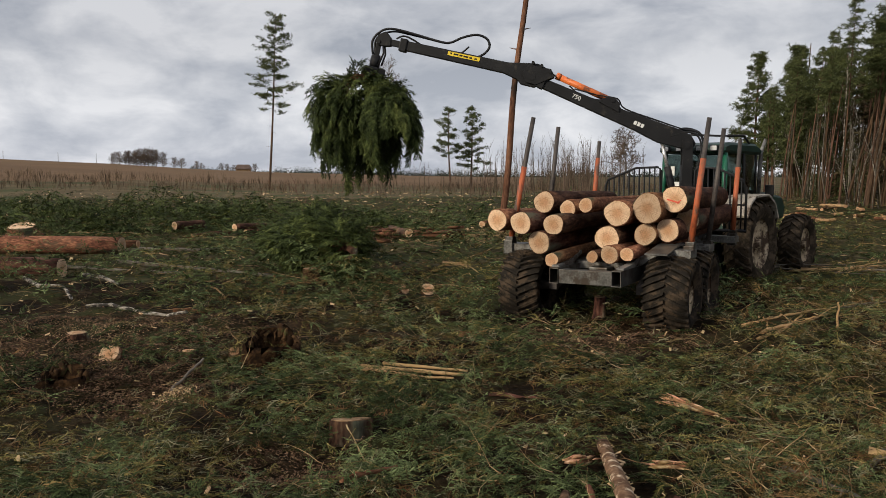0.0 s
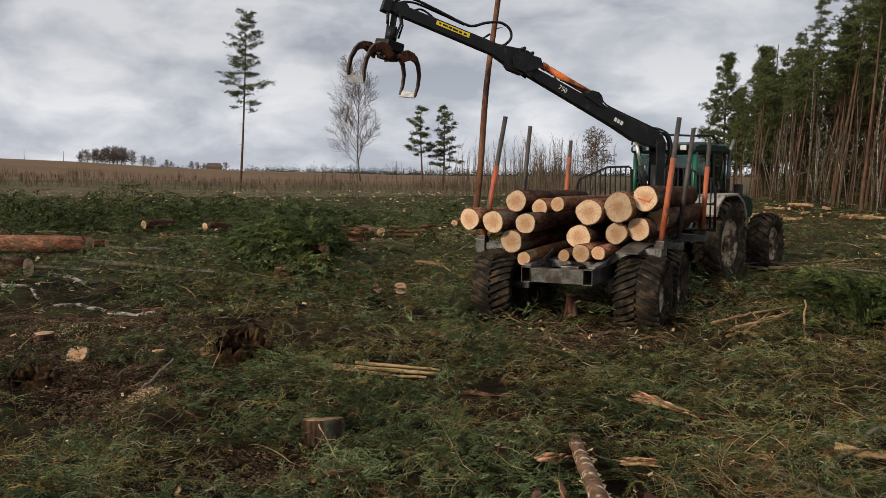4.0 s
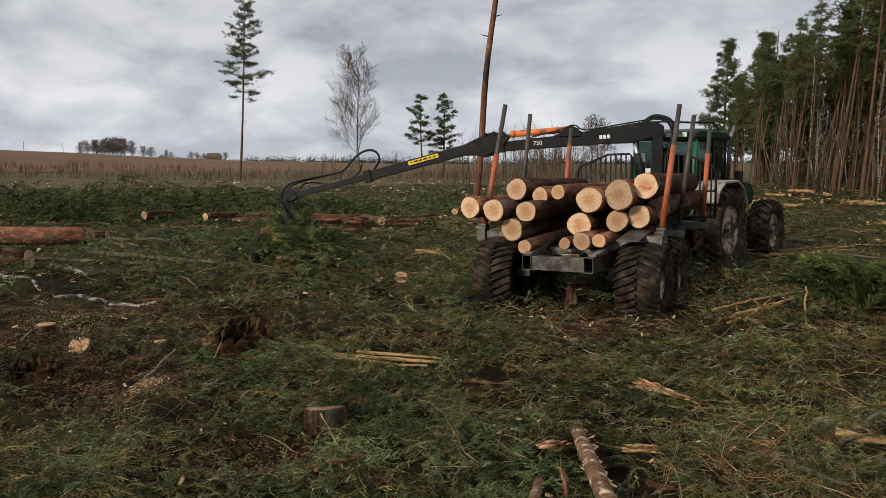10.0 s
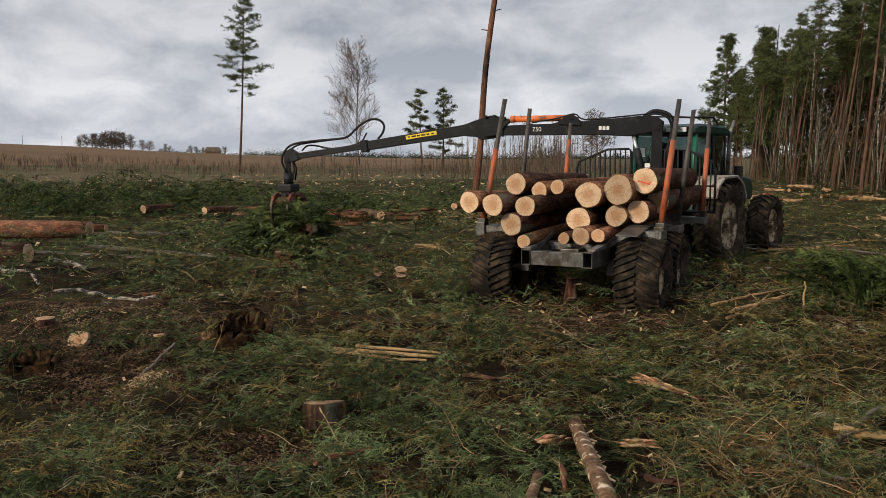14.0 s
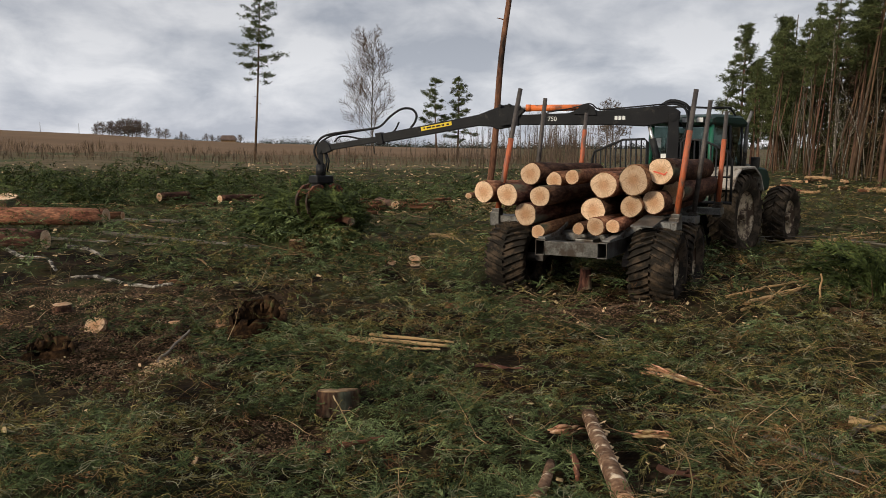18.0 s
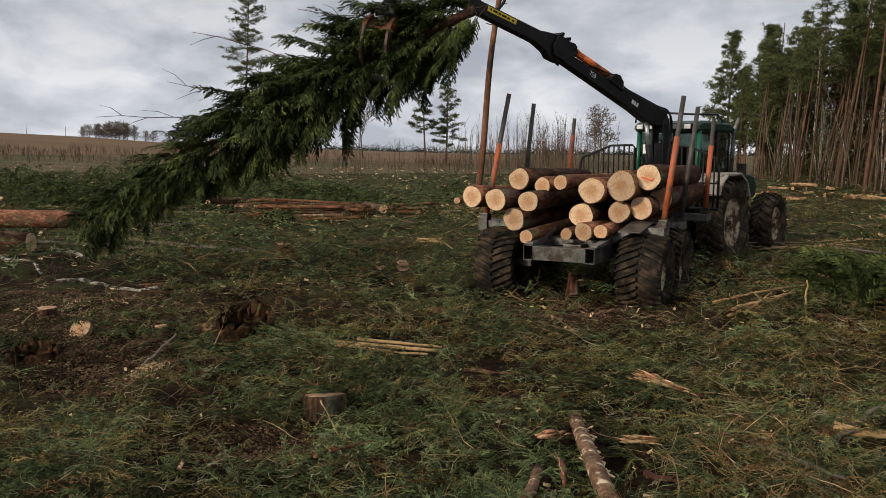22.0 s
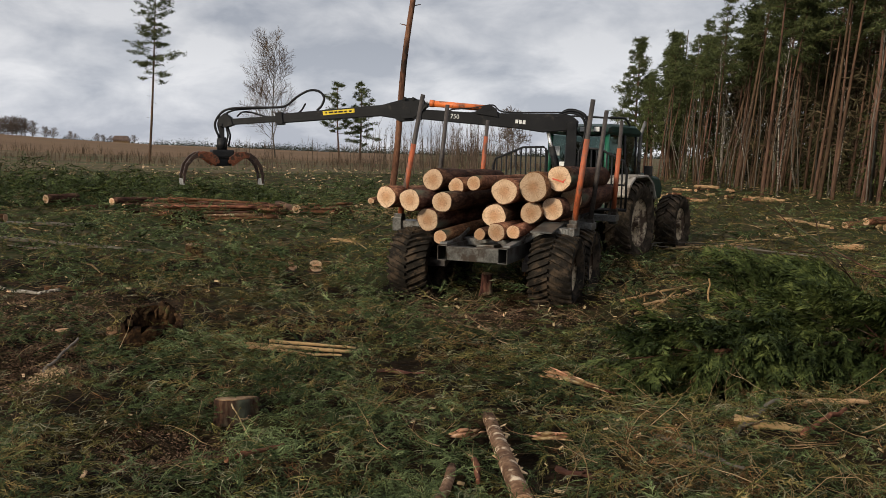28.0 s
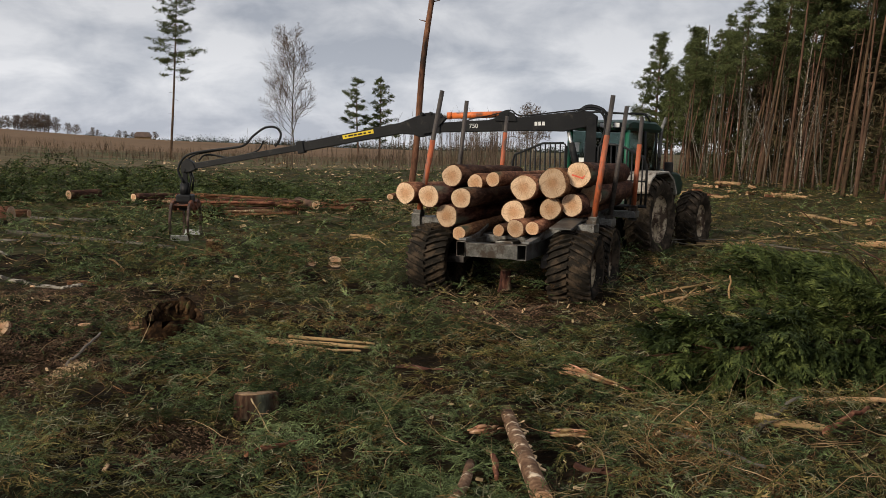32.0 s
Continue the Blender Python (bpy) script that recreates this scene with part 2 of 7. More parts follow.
M_TINE = mat("dark_worn_tine_steel", [(0.022, 0.015, 0.012), (0.06, 0.036, 0.027), (0.15, 0.12, 0.1)], 7, 0.5, 0.5, bump=0.3, fine=40, bump_dist=0.005)
M_LIP = mat("polished_lip_steel", [(0.2, 0.2, 0.2), (0.36, 0.36, 0.35), (0.55, 0.55, 0.54)], 9, 0.5, 0.6, bump=0.2, fine=50, bump_dist=0.003)
M_RUST = mat("rusty_grapple_steel", [(0.06, 0.022, 0.012), (0.15, 0.052, 0.027), (0.27, 0.11, 0.06)], 6, 0.65, 0.2, bump=0.35, fine=45, dirt=(0.05, 0.03, 0.022), dirt_amount=0.5, dirt_scale=7, bump_dist=0.006, spec=0.2)
M_CHROME = mat("bright_worn_steel", [(0.4, 0.39, 0.37), (0.6, 0.59, 0.57), (0.75, 0.74, 0.72)], 6, 0.3, 0.8, bump=0.1, fine=60, bump_dist=0.002)
M_RUBBER = mat("tyre_rubber", [(0.008, 0.0065, 0.005), (0.016, 0.013, 0.01), (0.032, 0.025, 0.018)], 5, 0.8, bump=0.4, fine=50, dirt=(0.06, 0.042, 0.028), dirt_amount=0.5, dirt_scale=5, bump_dist=0.008, spec=0.1)
M_DUSTY = mat("dusty_tyre_rubber", [(0.014, 0.0115, 0.009), (0.03, 0.0235, 0.017), (0.06, 0.045, 0.032)], 5, 0.9, bump=0.4, fine=50, dirt=(0.085, 0.062, 0.042), dirt_amount=0.5, dirt_scale=4, bump_dist=0.008, spec=0.06)
M_RIM = mat("muddy_wheel_rim", [(0.28, 0.215, 0.14), (0.45, 0.355, 0.24), (0.6, 0.49, 0.35)], 5, 0.65, 0.1, bump=0.3, fine=30, dirt=(0.07, 0.045, 0.03), dirt_amount=0.75, dirt_scale=4, bump_dist=0.006, spec=0.15)
M_GREEN = mat("green_tractor_paint", [(0.006, 0.06, 0.035), (0.01, 0.095, 0.055), (0.02, 0.13, 0.078)], 3, 0.4, bump=0.1, fine=40, dirt=(0.05, 0.04, 0.03), dirt_amount=0.3, dirt_scale=4, bump_dist=0.003)
M_DARKGREEN = mat("dirty_dark_green_paint", [(0.006, 0.024, 0.018), (0.01, 0.036, 0.026), (0.02, 0.05, 0.036)], 3, 0.5, bump=0.1, fine=40, dirt=(0.045, 0.036, 0.028), dirt_amount=0.4, dirt_scale=4, bump_dist=0.003)
M_FENDER = mat("dusty_beige_fender", [(0.22, 0.19, 0.15), (0.34, 0.3, 0.25), (0.45, 0.4, 0.34)], 3, 0.6, bump=0.15, fine=40, dirt=(0.09, 0.06, 0.04), dirt_amount=0.4, dirt_scale=5, bump_dist=0.004)
M_WHITE = mat("off_white_paint", [(0.5, 0.5, 0.48), (0.66, 0.66, 0.64), (0.75, 0.75, 0.73)], 5, 0.5, bump=0.05, fine=40, bump_dist=0.002)
M_YELLOW = mat("yellow_warning_decal", [(0.6, 0.42, 0.02), (0.72, 0.52, 0.03), (0.78, 0.58, 0.05)], 5, 0.5, bump=0.05, fine=40, bump_dist=0.002)
M_RED = mat("red_spray_mark", [(0.5, 0.06, 0.03), (0.6, 0.1, 0.06), (0.65, 0.16, 0.1)], 12, 0.8, bump=0, fine=60)
M_WEATHER = mat("weathered_sawn_wood", [(0.1, 0.06, 0.034), (0.22, 0.14, 0.08), (0.38, 0.27, 0.165)], 9, 0.85, bump=0.5, fine=40, dirt=(0.07, 0.045, 0.025), dirt_amount=0.45, dirt_scale=6, spec=0.06)
M_MOSS = mat("rotten_mossy_wood", [(0.014, 0.008, 0.004), (0.055, 0.03, 0.014), (0.17, 0.1, 0.048)], 6, 0.95, bump=1.0, fine=22, dirt=(0.06, 0.075, 0.025), dirt_amount=0.4, dirt_scale=5, bump_dist=0.04, spec=0.1)
M_ROOF = mat("farm_roof", [(0.1, 0.07, 0.06), (0.14, 0.1, 0.085), (0.18, 0.13, 0.11)], 1, 0.9, bump=0.2, fine=8)

M_CRUMB = mat("brown_bark_crumbs", [(0.012, 0.0075, 0.004), (0.07, 0.045, 0.025), (0.22, 0.15, 0.088)], 4, 0.9, bump=0, fine=20, coords="World", vary=0.5, island=True, spec=0.05)
M_GALV = mat("galvanized_steel", [(0.08, 0.078, 0.073), (0.14, 0.136, 0.128), (0.22, 0.215, 0.2)], 9, 0.5, 0.35, bump=0.3, fine=45, dirt=(0.05, 0.036, 0.026), dirt_amount=0.5, dirt_scale=5, bump_dist=0.005)
M_FLAKY = mat("flaking_pale_bark", [(0.06, 0.032, 0.02), (0.14, 0.08, 0.048), (0.25, 0.16, 0.1)], 8, 0.9, bump=1.0, fine=30, dirt=(0.6, 0.47, 0.33), dirt_amount=0.36, dirt_scale=10, bump_dist=0.03, spec=0.06)

# log end: growth rings
M_END = bpy.data.materials.new("sawn_log_end")
M_END.use_nodes = True
nd, lk = M_END.node_tree.nodes, M_END.node_tree.links
bs = nd["Principled BSDF"]
bs.inputs["Roughness"].default_value, bs.inputs["Specular IOR Level"].default_value = 0.85, 0.1
tco = nd.new("ShaderNodeTexCoord")
sepx = nd.new("ShaderNodeSeparateXYZ")
lk.new(tco.outputs["Object"], sepx.inputs[0])
cmb = nd.new("ShaderNodeCombineXYZ")
lk.new(sepx.outputs["X"], cmb.inputs["X"])
lk.new(sepx.outputs["Y"], cmb.inputs["Y"])
wv = nd.new("ShaderNodeTexWave")
wv.wave_type, wv.rings_direction = "RINGS", "SPHERICAL"
wv.inputs["Scale"].default_value, wv.inputs["Distortion"].default_value, wv.inputs["Detail"].default_value = 22, 1.6, 3
lk.new(cmb.outputs[0], wv.inputs["Vector"])
ln = nd.new("ShaderNodeVectorMath")
ln.operation = "LENGTH"
lk.new(cmb.outputs[0], ln.inputs[0])
heart = nd.new("ShaderNodeMapRange")
heart.inputs["From Min"].default_value, heart.inputs["From Max"].default_value = 0.035, 0.12
lk.new(ln.outputs["Value"], heart.inputs["Value"])
blot = nd.new("ShaderNodeTexNoise")
blot.inputs["Scale"].default_value, blot.inputs["Detail"].default_value = 9, 6
lk.new(tco.outputs["Object"], blot.inputs["Vector"])
mxa = nd.new("ShaderNodeMixRGB")
mxa.inputs["Color1"].default_value, mxa.inputs["Color2"].default_value = (0.5, 0.275, 0.15, 1), (0.66, 0.46, 0.3, 1)
lk.new(heart.outputs["Result"], mxa.inputs["Fac"])
mxb = nd.new("ShaderNodeMixRGB")
mxb.blend_type = "MULTIPLY"
wr = nd.new("ShaderNodeMapRange")
wr.inputs["To Min"].default_value, wr.inputs["To Max"].default_value = 0.6, 1.1
lk.new(wv.outputs["Fac"], wr.inputs["Value"])
mxb.inputs["Fac"].default_value = 0.8
lk.new(mxa.outputs[0], mxb.inputs["Color1"])
lk.new(wr.outputs["Result"], mxb.inputs["Color2"])
br = nd.new("ShaderNodeMapRange")
br.inputs["From Min"].default_value, br.inputs["From Max"].default_value = 0.5, 0.72
br.inputs["To Max"].default_value = 0.55
lk.new(blot.outputs["Fac"], br.inputs["Value"])
mxd = nd.new("ShaderNodeMixRGB")
mxd.inputs["Color2"].default_value = (0.4, 0.24, 0.12, 1)
lk.new(br.outputs["Result"], mxd.inputs["Fac"])
lk.new(mxb.outputs[0], mxd.inputs["Color1"])
crk = nd.new("ShaderNodeTexNoise")
crk.inputs["Scale"].default_value, crk.inputs["Detail"].default_value, crk.inputs["Distortion"].default_value = 5.0, 8.0, 1.2
lk.new(tco.outputs["Object"], crk.inputs["Vector"])
crd = nd.new("ShaderNodeMath")
crd.operation = "SUBTRACT"
crd.inputs[1].default_value = 0.5
lk.new(crk.outputs["Fac"], crd.inputs[0])
crs = nd.new("ShaderNodeMath")
crs.operation = "ABSOLUTE"
lk.new(crd.outputs[0], crs.inputs[0])
crm = nd.new("ShaderNodeMapRange")
crm.inputs["From Max"].default_value, crm.inputs["To Min"].default_value, crm.inputs["To Max"].default_value = 0.014, 0.55, 0.0
lk.new(crs.outputs[0], crm.inputs["Value"])
mxe = nd.new("ShaderNodeMixRGB")
mxe.inputs["Color2"].default_value = (0.2, 0.11, 0.055, 1)
lk.new(crm.outputs["Result"], mxe.inputs["Fac"])
lk.new(mxd.outputs[0], mxe.inputs["Color1"])
oi = nd.new("ShaderNodeObjectInfo")
om = nd.new("ShaderNodeMapRange")
om.inputs["To Min"].default_value, om.inputs["To Max"].default_value = 0.62, 1.1
lk.new(oi.outputs["Random"], om.inputs["Value"])
hsv = nd.new("ShaderNodeHueSaturation")
lk.new(om.outputs["Result"], hsv.inputs["Value"])
lk.new(mxe.outputs[0], hsv.inputs["Color"])
lk.new(hsv.outputs[0], bs.inputs["Base Color"])
bmp = nd.new("ShaderNodeBump")
bmp.inputs["Strength"].default_value, bmp.inputs["Distance"].default_value = 0.3, 0.01
lk.new(blot.outputs["Fac"], bmp.inputs["Height"])
lk.new(bmp.outputs["Normal"], bs.inputs["Normal"])

M_GLASS = bpy.data.materials.new("tinted_cab_glass")
M_GLASS.use_nodes = True
bs = M_GLASS.node_tree.nodes["Principled BSDF"]
bs.inputs["Base Color"].default_value = (0.26, 0.32, 0.3, 1)
bs.inputs["Roughness"].default_value, bs.inputs["Transmission Weight"].default_value, bs.inputs["IOR"].default_value = 0.03, 1.0, 1.2
M_LAMP = mat("work_lamp_glass", [(0.5, 0.5, 0.5), (0.65, 0.65, 0.64), (0.75, 0.75, 0.74)], 8, 0.2, 0.3, bump=0.1, fine=60, bump_dist=0.002)


# ---- mesh helpers ----


def mesh_np(name, verts, faces, mats, index=None, smooth=False):
    """A mesh from numpy arrays; faces (n, 3) or (n, 4)."""
    me = bpy.data.meshes.new(name)
    verts, faces = np.asarray(verts, dtype=np.float32), np.asarray(faces, dtype=np.int32)
    n, k = faces.shape
    me.vertices.add(len(verts))
    me.vertices.foreach_set("co", verts.ravel())
    me.loops.add(n * k)
    me.loops.foreach_set("vertex_index", faces.ravel())
    me.polygons.add(n)
    me.polygons.foreach_set("loop_start", np.arange(0, n * k, k, dtype=np.int32))
    for m in mats:
        me.materials.append(m)
    if index is not None:
        me.polygons.foreach_set("material_index", np.asarray(index, dtype=np.int32))
    me.polygons.foreach_set("use_smooth", np.full(n, smooth))
    me.update(calc_edges=True)
    return me


def replicate(tv, tf, mats4):
    """Many copies of a template in one pair of arrays."""
    n, v = len(mats4), len(tv)
    hv = np.c_[tv, np.ones(v)]
    vv = np.einsum("nij,vj->nvi", mats4[:, :3, :], hv).reshape(-1, 3)
    ff = (tf[None] + (np.arange(n) * v)[:, None, None]).reshape(-1, tf.shape[1])
    return vv, ff


def frames_np(pos, yaw, tilt, roll, scale):
    """Pose matrices: z-yaw, then tilt about y, then roll about x."""
    n = len(pos)
    cy, sy, ct, st, cr, sr = np.cos(yaw), np.sin(yaw), np.cos(tilt), np.sin(tilt), np.cos(roll), np.sin(roll)
    z, o = np.zeros(n), np.ones(n)
    a = np.stack([np.stack([cy, -sy, z], 1), np.stack([sy, cy, z], 1), np.stack([z, z, o], 1)], 1)
    b = np.stack([np.stack([ct, z, st], 1), np.stack([z, o, z], 1), np.stack([-st, z, ct], 1)], 1)
    c = np.stack([np.stack([o, z, z], 1), np.stack([z, cr, -sr], 1), np.stack([z, sr, cr], 1)], 1)
    m = np.zeros((n, 4, 4))
    m[:, :3, :3] = (a @ b @ c) * np.reshape(scale, (n, 1, 1))
    m[:, :3, 3], m[:, 3, 3] = pos, 1
    return m


def lattice(x, y, scale, seed):
    """Smooth value noise, 0 to 1."""
    x, y = np.asarray(x, float) * scale + seed * 17.3, np.asarray(y, float) * scale - seed * 9.1
    ix, iy = np.floor(x).astype(np.int64), np.floor(y).astype(np.int64)
    fx, fy = x - ix, y - iy
    fx, fy = fx * fx * (3 - 2 * fx), fy * fy * (3 - 2 * fy)

    def h(a, b):
        k = (a * 374761393 + b * 668265263 + seed * 69069) & 0x7FFFFFFF
        k = ((k ^ (k >> 13)) * 1274126177) & 0x7FFFFFFF
        return (k ^ (k >> 16)) % 10007 / 10007.0
    return (h(ix, iy) * (1 - fx) + h(ix + 1, iy) * fx) * (1 - fy) + (h(ix, iy + 1) * (1 - fx) + h(ix + 1, iy + 1) * fx) * fy


def sstep(a, b, x):
    s = np.clip((np.asarray(x, float) - a) / (b - a), 0, 1)
    return s * s * (3 - 2 * s)


# skyline of the hill: tangent of the azimuth and the crest's height at 260 m
HILL_T = (-3.0, -0.55, -0.39, -0.29, -0.2, -0.12, -0.02, 0.08, 0.5, 3.0)
HILL_Z = (7.0, 6.7, 5.4, 4.0, 3.1, 2.7, 2.0, 1.65, 1.6, 1.6)


def gz(x, y):
    """Height of the ground."""
    x, y = np.asarray(x, float), np.asarray(y, float)
    r = np.hypot(x, y)
    tan = np.where(y > 1, x / np.maximum(y, 1), np.sign(x) * 3)
    crest = np.interp(tan, HILL_T, HILL_Z)
    z = crest * sstep(60, 260, r) - 0.004 * np.clip(r - 280, 0, 400) * (crest > 0)
    near = 1 - sstep(60, 140, r)
    b = 0.16 * (lattice(x, y, 0.45, 1) - 0.5) + 0.14 * (lattice(x, y, 1.3, 2) - 0.5) + 0.09 * (lattice(x, y, 3.6, 3) - 0.5)
    return z + b * near * (0.35 + 0.65 * sstep(1.5, 4, r))


def at(x, y, dz=0.0):
    return float(gz(x, y)) + dz


def box(bm, size, m, bevel=0.0, mi=0):
    g = bmesh.ops.create_cube(bm, size=1.0, matrix=m @ Matrix.Diagonal((*size, 1)))
    vs = g["verts"]
    fs = list({f for v in vs for f in v.link_faces})
    for f in fs:
        f.material_index = mi
    if bevel:
        r = bmesh.ops.bevel(bm, geom=list({e for v in vs for e in v.link_edges}), offset=bevel, segments=2, affect="EDGES", profile=0.6)
        for f in r["faces"]:
            f.material_index = mi
    return vs


def rod(bm, p, q, r0, r1=None, seg=10, mi=0, caps=True):
    p, q = Vector(p), Vector(q)
    r1 = r0 if r1 is None else r1
    m = Matrix.Translation((p + q) / 2) @ (q - p).to_track_quat("Z", "Y").to_matrix().to_4x4()
    g = bmesh.ops.create_cone(bm, cap_ends=caps, segments=seg, radius1=r0, radius2=r1, depth=(q - p).length, matrix=m)
    for f in {f for v in g["verts"] for f in v.link_faces}:
        f.material_index = mi
        f.smooth = len(f.verts) == 4
    return g["verts"]


def tube(bm, pts, radii, seg=8, mi=0, close=True):
    """A swept tube along points."""
    pts = [Vector(p) for p in pts]
    rings = []
    ref = Vector((0.31, 0.53, 0.79))
    for i, p in enumerate(pts):
        d = (pts[min(i + 1, len(pts) - 1)] - pts[max(i - 1, 0)]).normalized()
        a = d.cross(ref).normalized()
        b = d.cross(a)
        r = radii[i] if hasattr(radii, "__len__") else radii
        rings.append([bm.verts.new(p + (a * math.cos(k * 2 * math.pi / seg) + b * math.sin(k * 2 * math.pi / seg)) * r) for k in range(seg)])
    for r0, r1 in zip(rings, rings[1:]):
        for k in range(seg):
            f = bm.faces.new((r0[k], r0[(k + 1) % seg], r1[(k + 1) % seg], r1[k]))
            f.smooth, f.material_index = True, mi
    if close:
        for r in (rings[0][::-1], rings[-1]):
            bm.faces.new(r).material_index = mi
    return rings


def prism(bm, outline, y0, y1, mi=0, bevel=0.0):
    """A plate: an outline in x and z, between y0 and y1."""
    a = [bm.verts.new((x, y0, z)) for x, z in outline]
    b = [bm.verts.new((x, y1, z)) for x, z in outline]
    n = len(outline)
    fs = [bm.faces.new(a[::-1]), bm.faces.new(b)]
    fs += [bm.faces.new((a[i], a[(i + 1) % n], b[(i + 1) % n], b[i])) for i in range(n)]
    bmesh.ops.recalc_face_normals(bm, faces=fs)
    for f in fs:
        f.material_index = mi
    if bevel:
        es = list({e for f in fs for e in f.edges})
        r = bmesh.ops.bevel(bm, geom=es, offset=bevel, segments=1, affect="EDGES")
        for f in r["faces"]:
            f.material_index = mi


def finish(bm, name, mats):
    me = bpy.data.meshes.new(name)
    bm.normal_update()
    bm.to_mesh(me)
    bm.free()
    for m in mats if isinstance(mats, (list, tuple)) else [mats]:
        me.materials.append(m)
    return me


def part(name, bm, material, parent, label=""):
    ob = new(name, bm if isinstance(bm, bpy.types.Mesh) else finish(bm, name, material))
    ob.parent = parent
    return tagged(ob, label)


def thing(name, m, label, category, group="", kind="", data=None):
    ob = new(name, data)
    ob.matrix_basis = m
    return tagged(ob, label, category, group, kind)


# ---- ground ----
def ground():
    view = np.radians(np.linspace(-34, 52, 260))
    rest = np.radians(np.linspace(52, 326, 56)[1:-1])
    ang = np.concatenate([view, rest])
    rad = np.concatenate([np.linspace(0.02, 2.6, 12), np.geomspace(2.8, 60, 220), np.geomspace(62, 320, 50), np.geomspace(340, 4200, 20)])
    a, r = np.meshgrid(ang, rad, indexing="ij")
    x, y = r * np.sin(a), r * np.cos(a) - 0.6
    z = gz(x, y)
    na, nr = a.shape
    i, j = np.meshgrid(np.arange(na), np.arange(nr - 1), indexing="ij")
    i2 = (i + 1) % na
    f = np.stack([i * nr + j, i2 * nr + j, i2 * nr + j + 1, i * nr + j + 1], -1).reshape(-1, 4)[:, ::-1]
    v = np.stack([x, y, z], -1).reshape(-1, 3)
    cen = v[f[:, 0]]
    d = np.hypot(cen[:, 0], cen[:, 1]) + 14 * (lattice(cen[:, 0], cen[:, 1], 0.05, 5) - 0.5)
    t = cen[:, 0] / np.maximum(cen[:, 1], 1)
    # near soil with gap shade in its colour, then litter-covered ground
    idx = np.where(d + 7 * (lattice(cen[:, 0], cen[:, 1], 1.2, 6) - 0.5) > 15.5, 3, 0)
    idx = np.where(d > 80, 1, idx)
    idx = np.where((d > 128) & (t < 0.1), 2, idx)
    idx = np.where(d > 330, 1, idx)
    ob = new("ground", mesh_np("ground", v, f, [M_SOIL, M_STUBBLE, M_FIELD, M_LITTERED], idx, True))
    return tagged(ob, "churned brown forest soil with shade under the brash in its colour, and a ploughed field beyond", "ground", "", "structure")


ground()


# ---- vehicles ----
V = pose(2.15, 11.5, 0, 0, 0, 60.5)      # trailer: origin on the ground under the rear axle, x forward


def lathe(bm, profile, seg=36, mi=0):
    """Profile of (radius, y) turned about the y axis."""
    rings = []
    for k in range(seg):
        a = 2 * math.pi * k / seg
        rings.append([bm.verts.new((r * math.cos(a), y, r * math.sin(a))) for r, y in profile])
    for k in range(seg):
        r0, r1 = rings[k], rings[(k + 1) % seg]
        for i in range(len(profile) - 1):
            f = bm.faces.new((r0[i], r0[i + 1], r1[i + 1], r1[i]))
            f.smooth, f.material_index = True, mi
    bmesh.ops.recalc_face_normals(bm, faces=bm.faces[:])


def make_tyre(radius, width, rim_r, lugs, lug_h, chevron):
    """Tyre about the y axis, with its tread lugs."""
    bm = bmesh.new()
    w, r = width / 2, radius - lug_h
    lathe(bm, [(rim_r, -w * 0.72), (rim_r + (r - rim_r) * 0.4, -w * 0.98), (rim_r + (r - rim_r) * 0.75, -w), (r - 0.03, -w * 0.93), (r, -w * 0.75), (r + 0.006, 0), (r, w * 0.75), (r - 0.03, w * 0.93), (rim_r + (r - rim_r) * 0.75, w), (rim_r + (r - rim_r) * 0.4, w * 0.98), (rim_r, w * 0.72)], 44)
    bm.verts.ensure_lookup_table()
    carcass = [bm.verts[11 * k + 5] for k in range(44)]
    step = 2 * math.pi / lugs
    lw = radius * step * 0.42
    for k in range(lugs):
        for side in (-1, 1):
            a0 = k * step + (step / 2 if side > 0 else 0)
            pts = []
            for f, sweep in ((0.0, 0.0), (0.5, 0.5), (1.02, 1.0)):
                a = a0 + sweep * chevron
                yy = side * w * f
                drop = 0.045 if f > 1 else 0.0
                pts.append((a, yy, drop))
            prev = None
            for a, yy, drop in pts:
                ring = []
                for da, h in ((-0.5, -0.015), (-0.38, lug_h), (0.38, lug_h), (0.5, -0.015)):
                    ang = a + da * lw / radius
                    rr = r + h - drop
                    ring.append(bm.verts.new((rr * math.cos(ang), yy, rr * math.sin(ang))))
                if prev:
                    for i in range(3):
                        bm.faces.new((prev[i], prev[i + 1], ring[i + 1], ring[i]))
                else:
                    bm.faces.new(ring)
                    near = carcass[int(round(a / (2 * math.pi) * 44)) % 44]
                    bm.faces.new((ring[0], ring[3], near))
                prev = ring
            bm.faces.new(prev[::-1])
    bmesh.ops.recalc_face_normals(bm, faces=bm.faces[:])
    return finish(bm, "tyre", M_RUBBER)


def make_rim(rim_r, width, dish):
    bm = bmesh.new()
    w = width / 2
    lathe(bm, [(rim_r + 0.015, -w * 0.72), (rim_r + 0.02, -w * 0.68), (rim_r - 0.03, -w * 0.6), (rim_r - 0.05, dish), (0.1, dish + 0.03), (0.09, dish - 0.06), (0.0, dish - 0.06)], 32)
    for k in range(8):
        a = k * math.pi / 4
        p = Vector((0.15 * math.cos(a), dish - 0.0, 0.15 * math.sin(a)))
        rod(bm, p, p + Vector((0, -0.035, 0)), 0.014, seg=6)
    return finish(bm, "rim", M_RIM)


def dusty(mesh, material):
    me = mesh.copy()
    me.materials.clear()
    me.materials.append(material)
    return me


def wheel(parent, name, m, tyre, rim, label):
    hub = new(name, rim)
    hub.parent, hub.matrix_basis = parent, m
    t = new("tyre", tyre)
    t.parent = hub
    tagged(hub, label)
    return hub


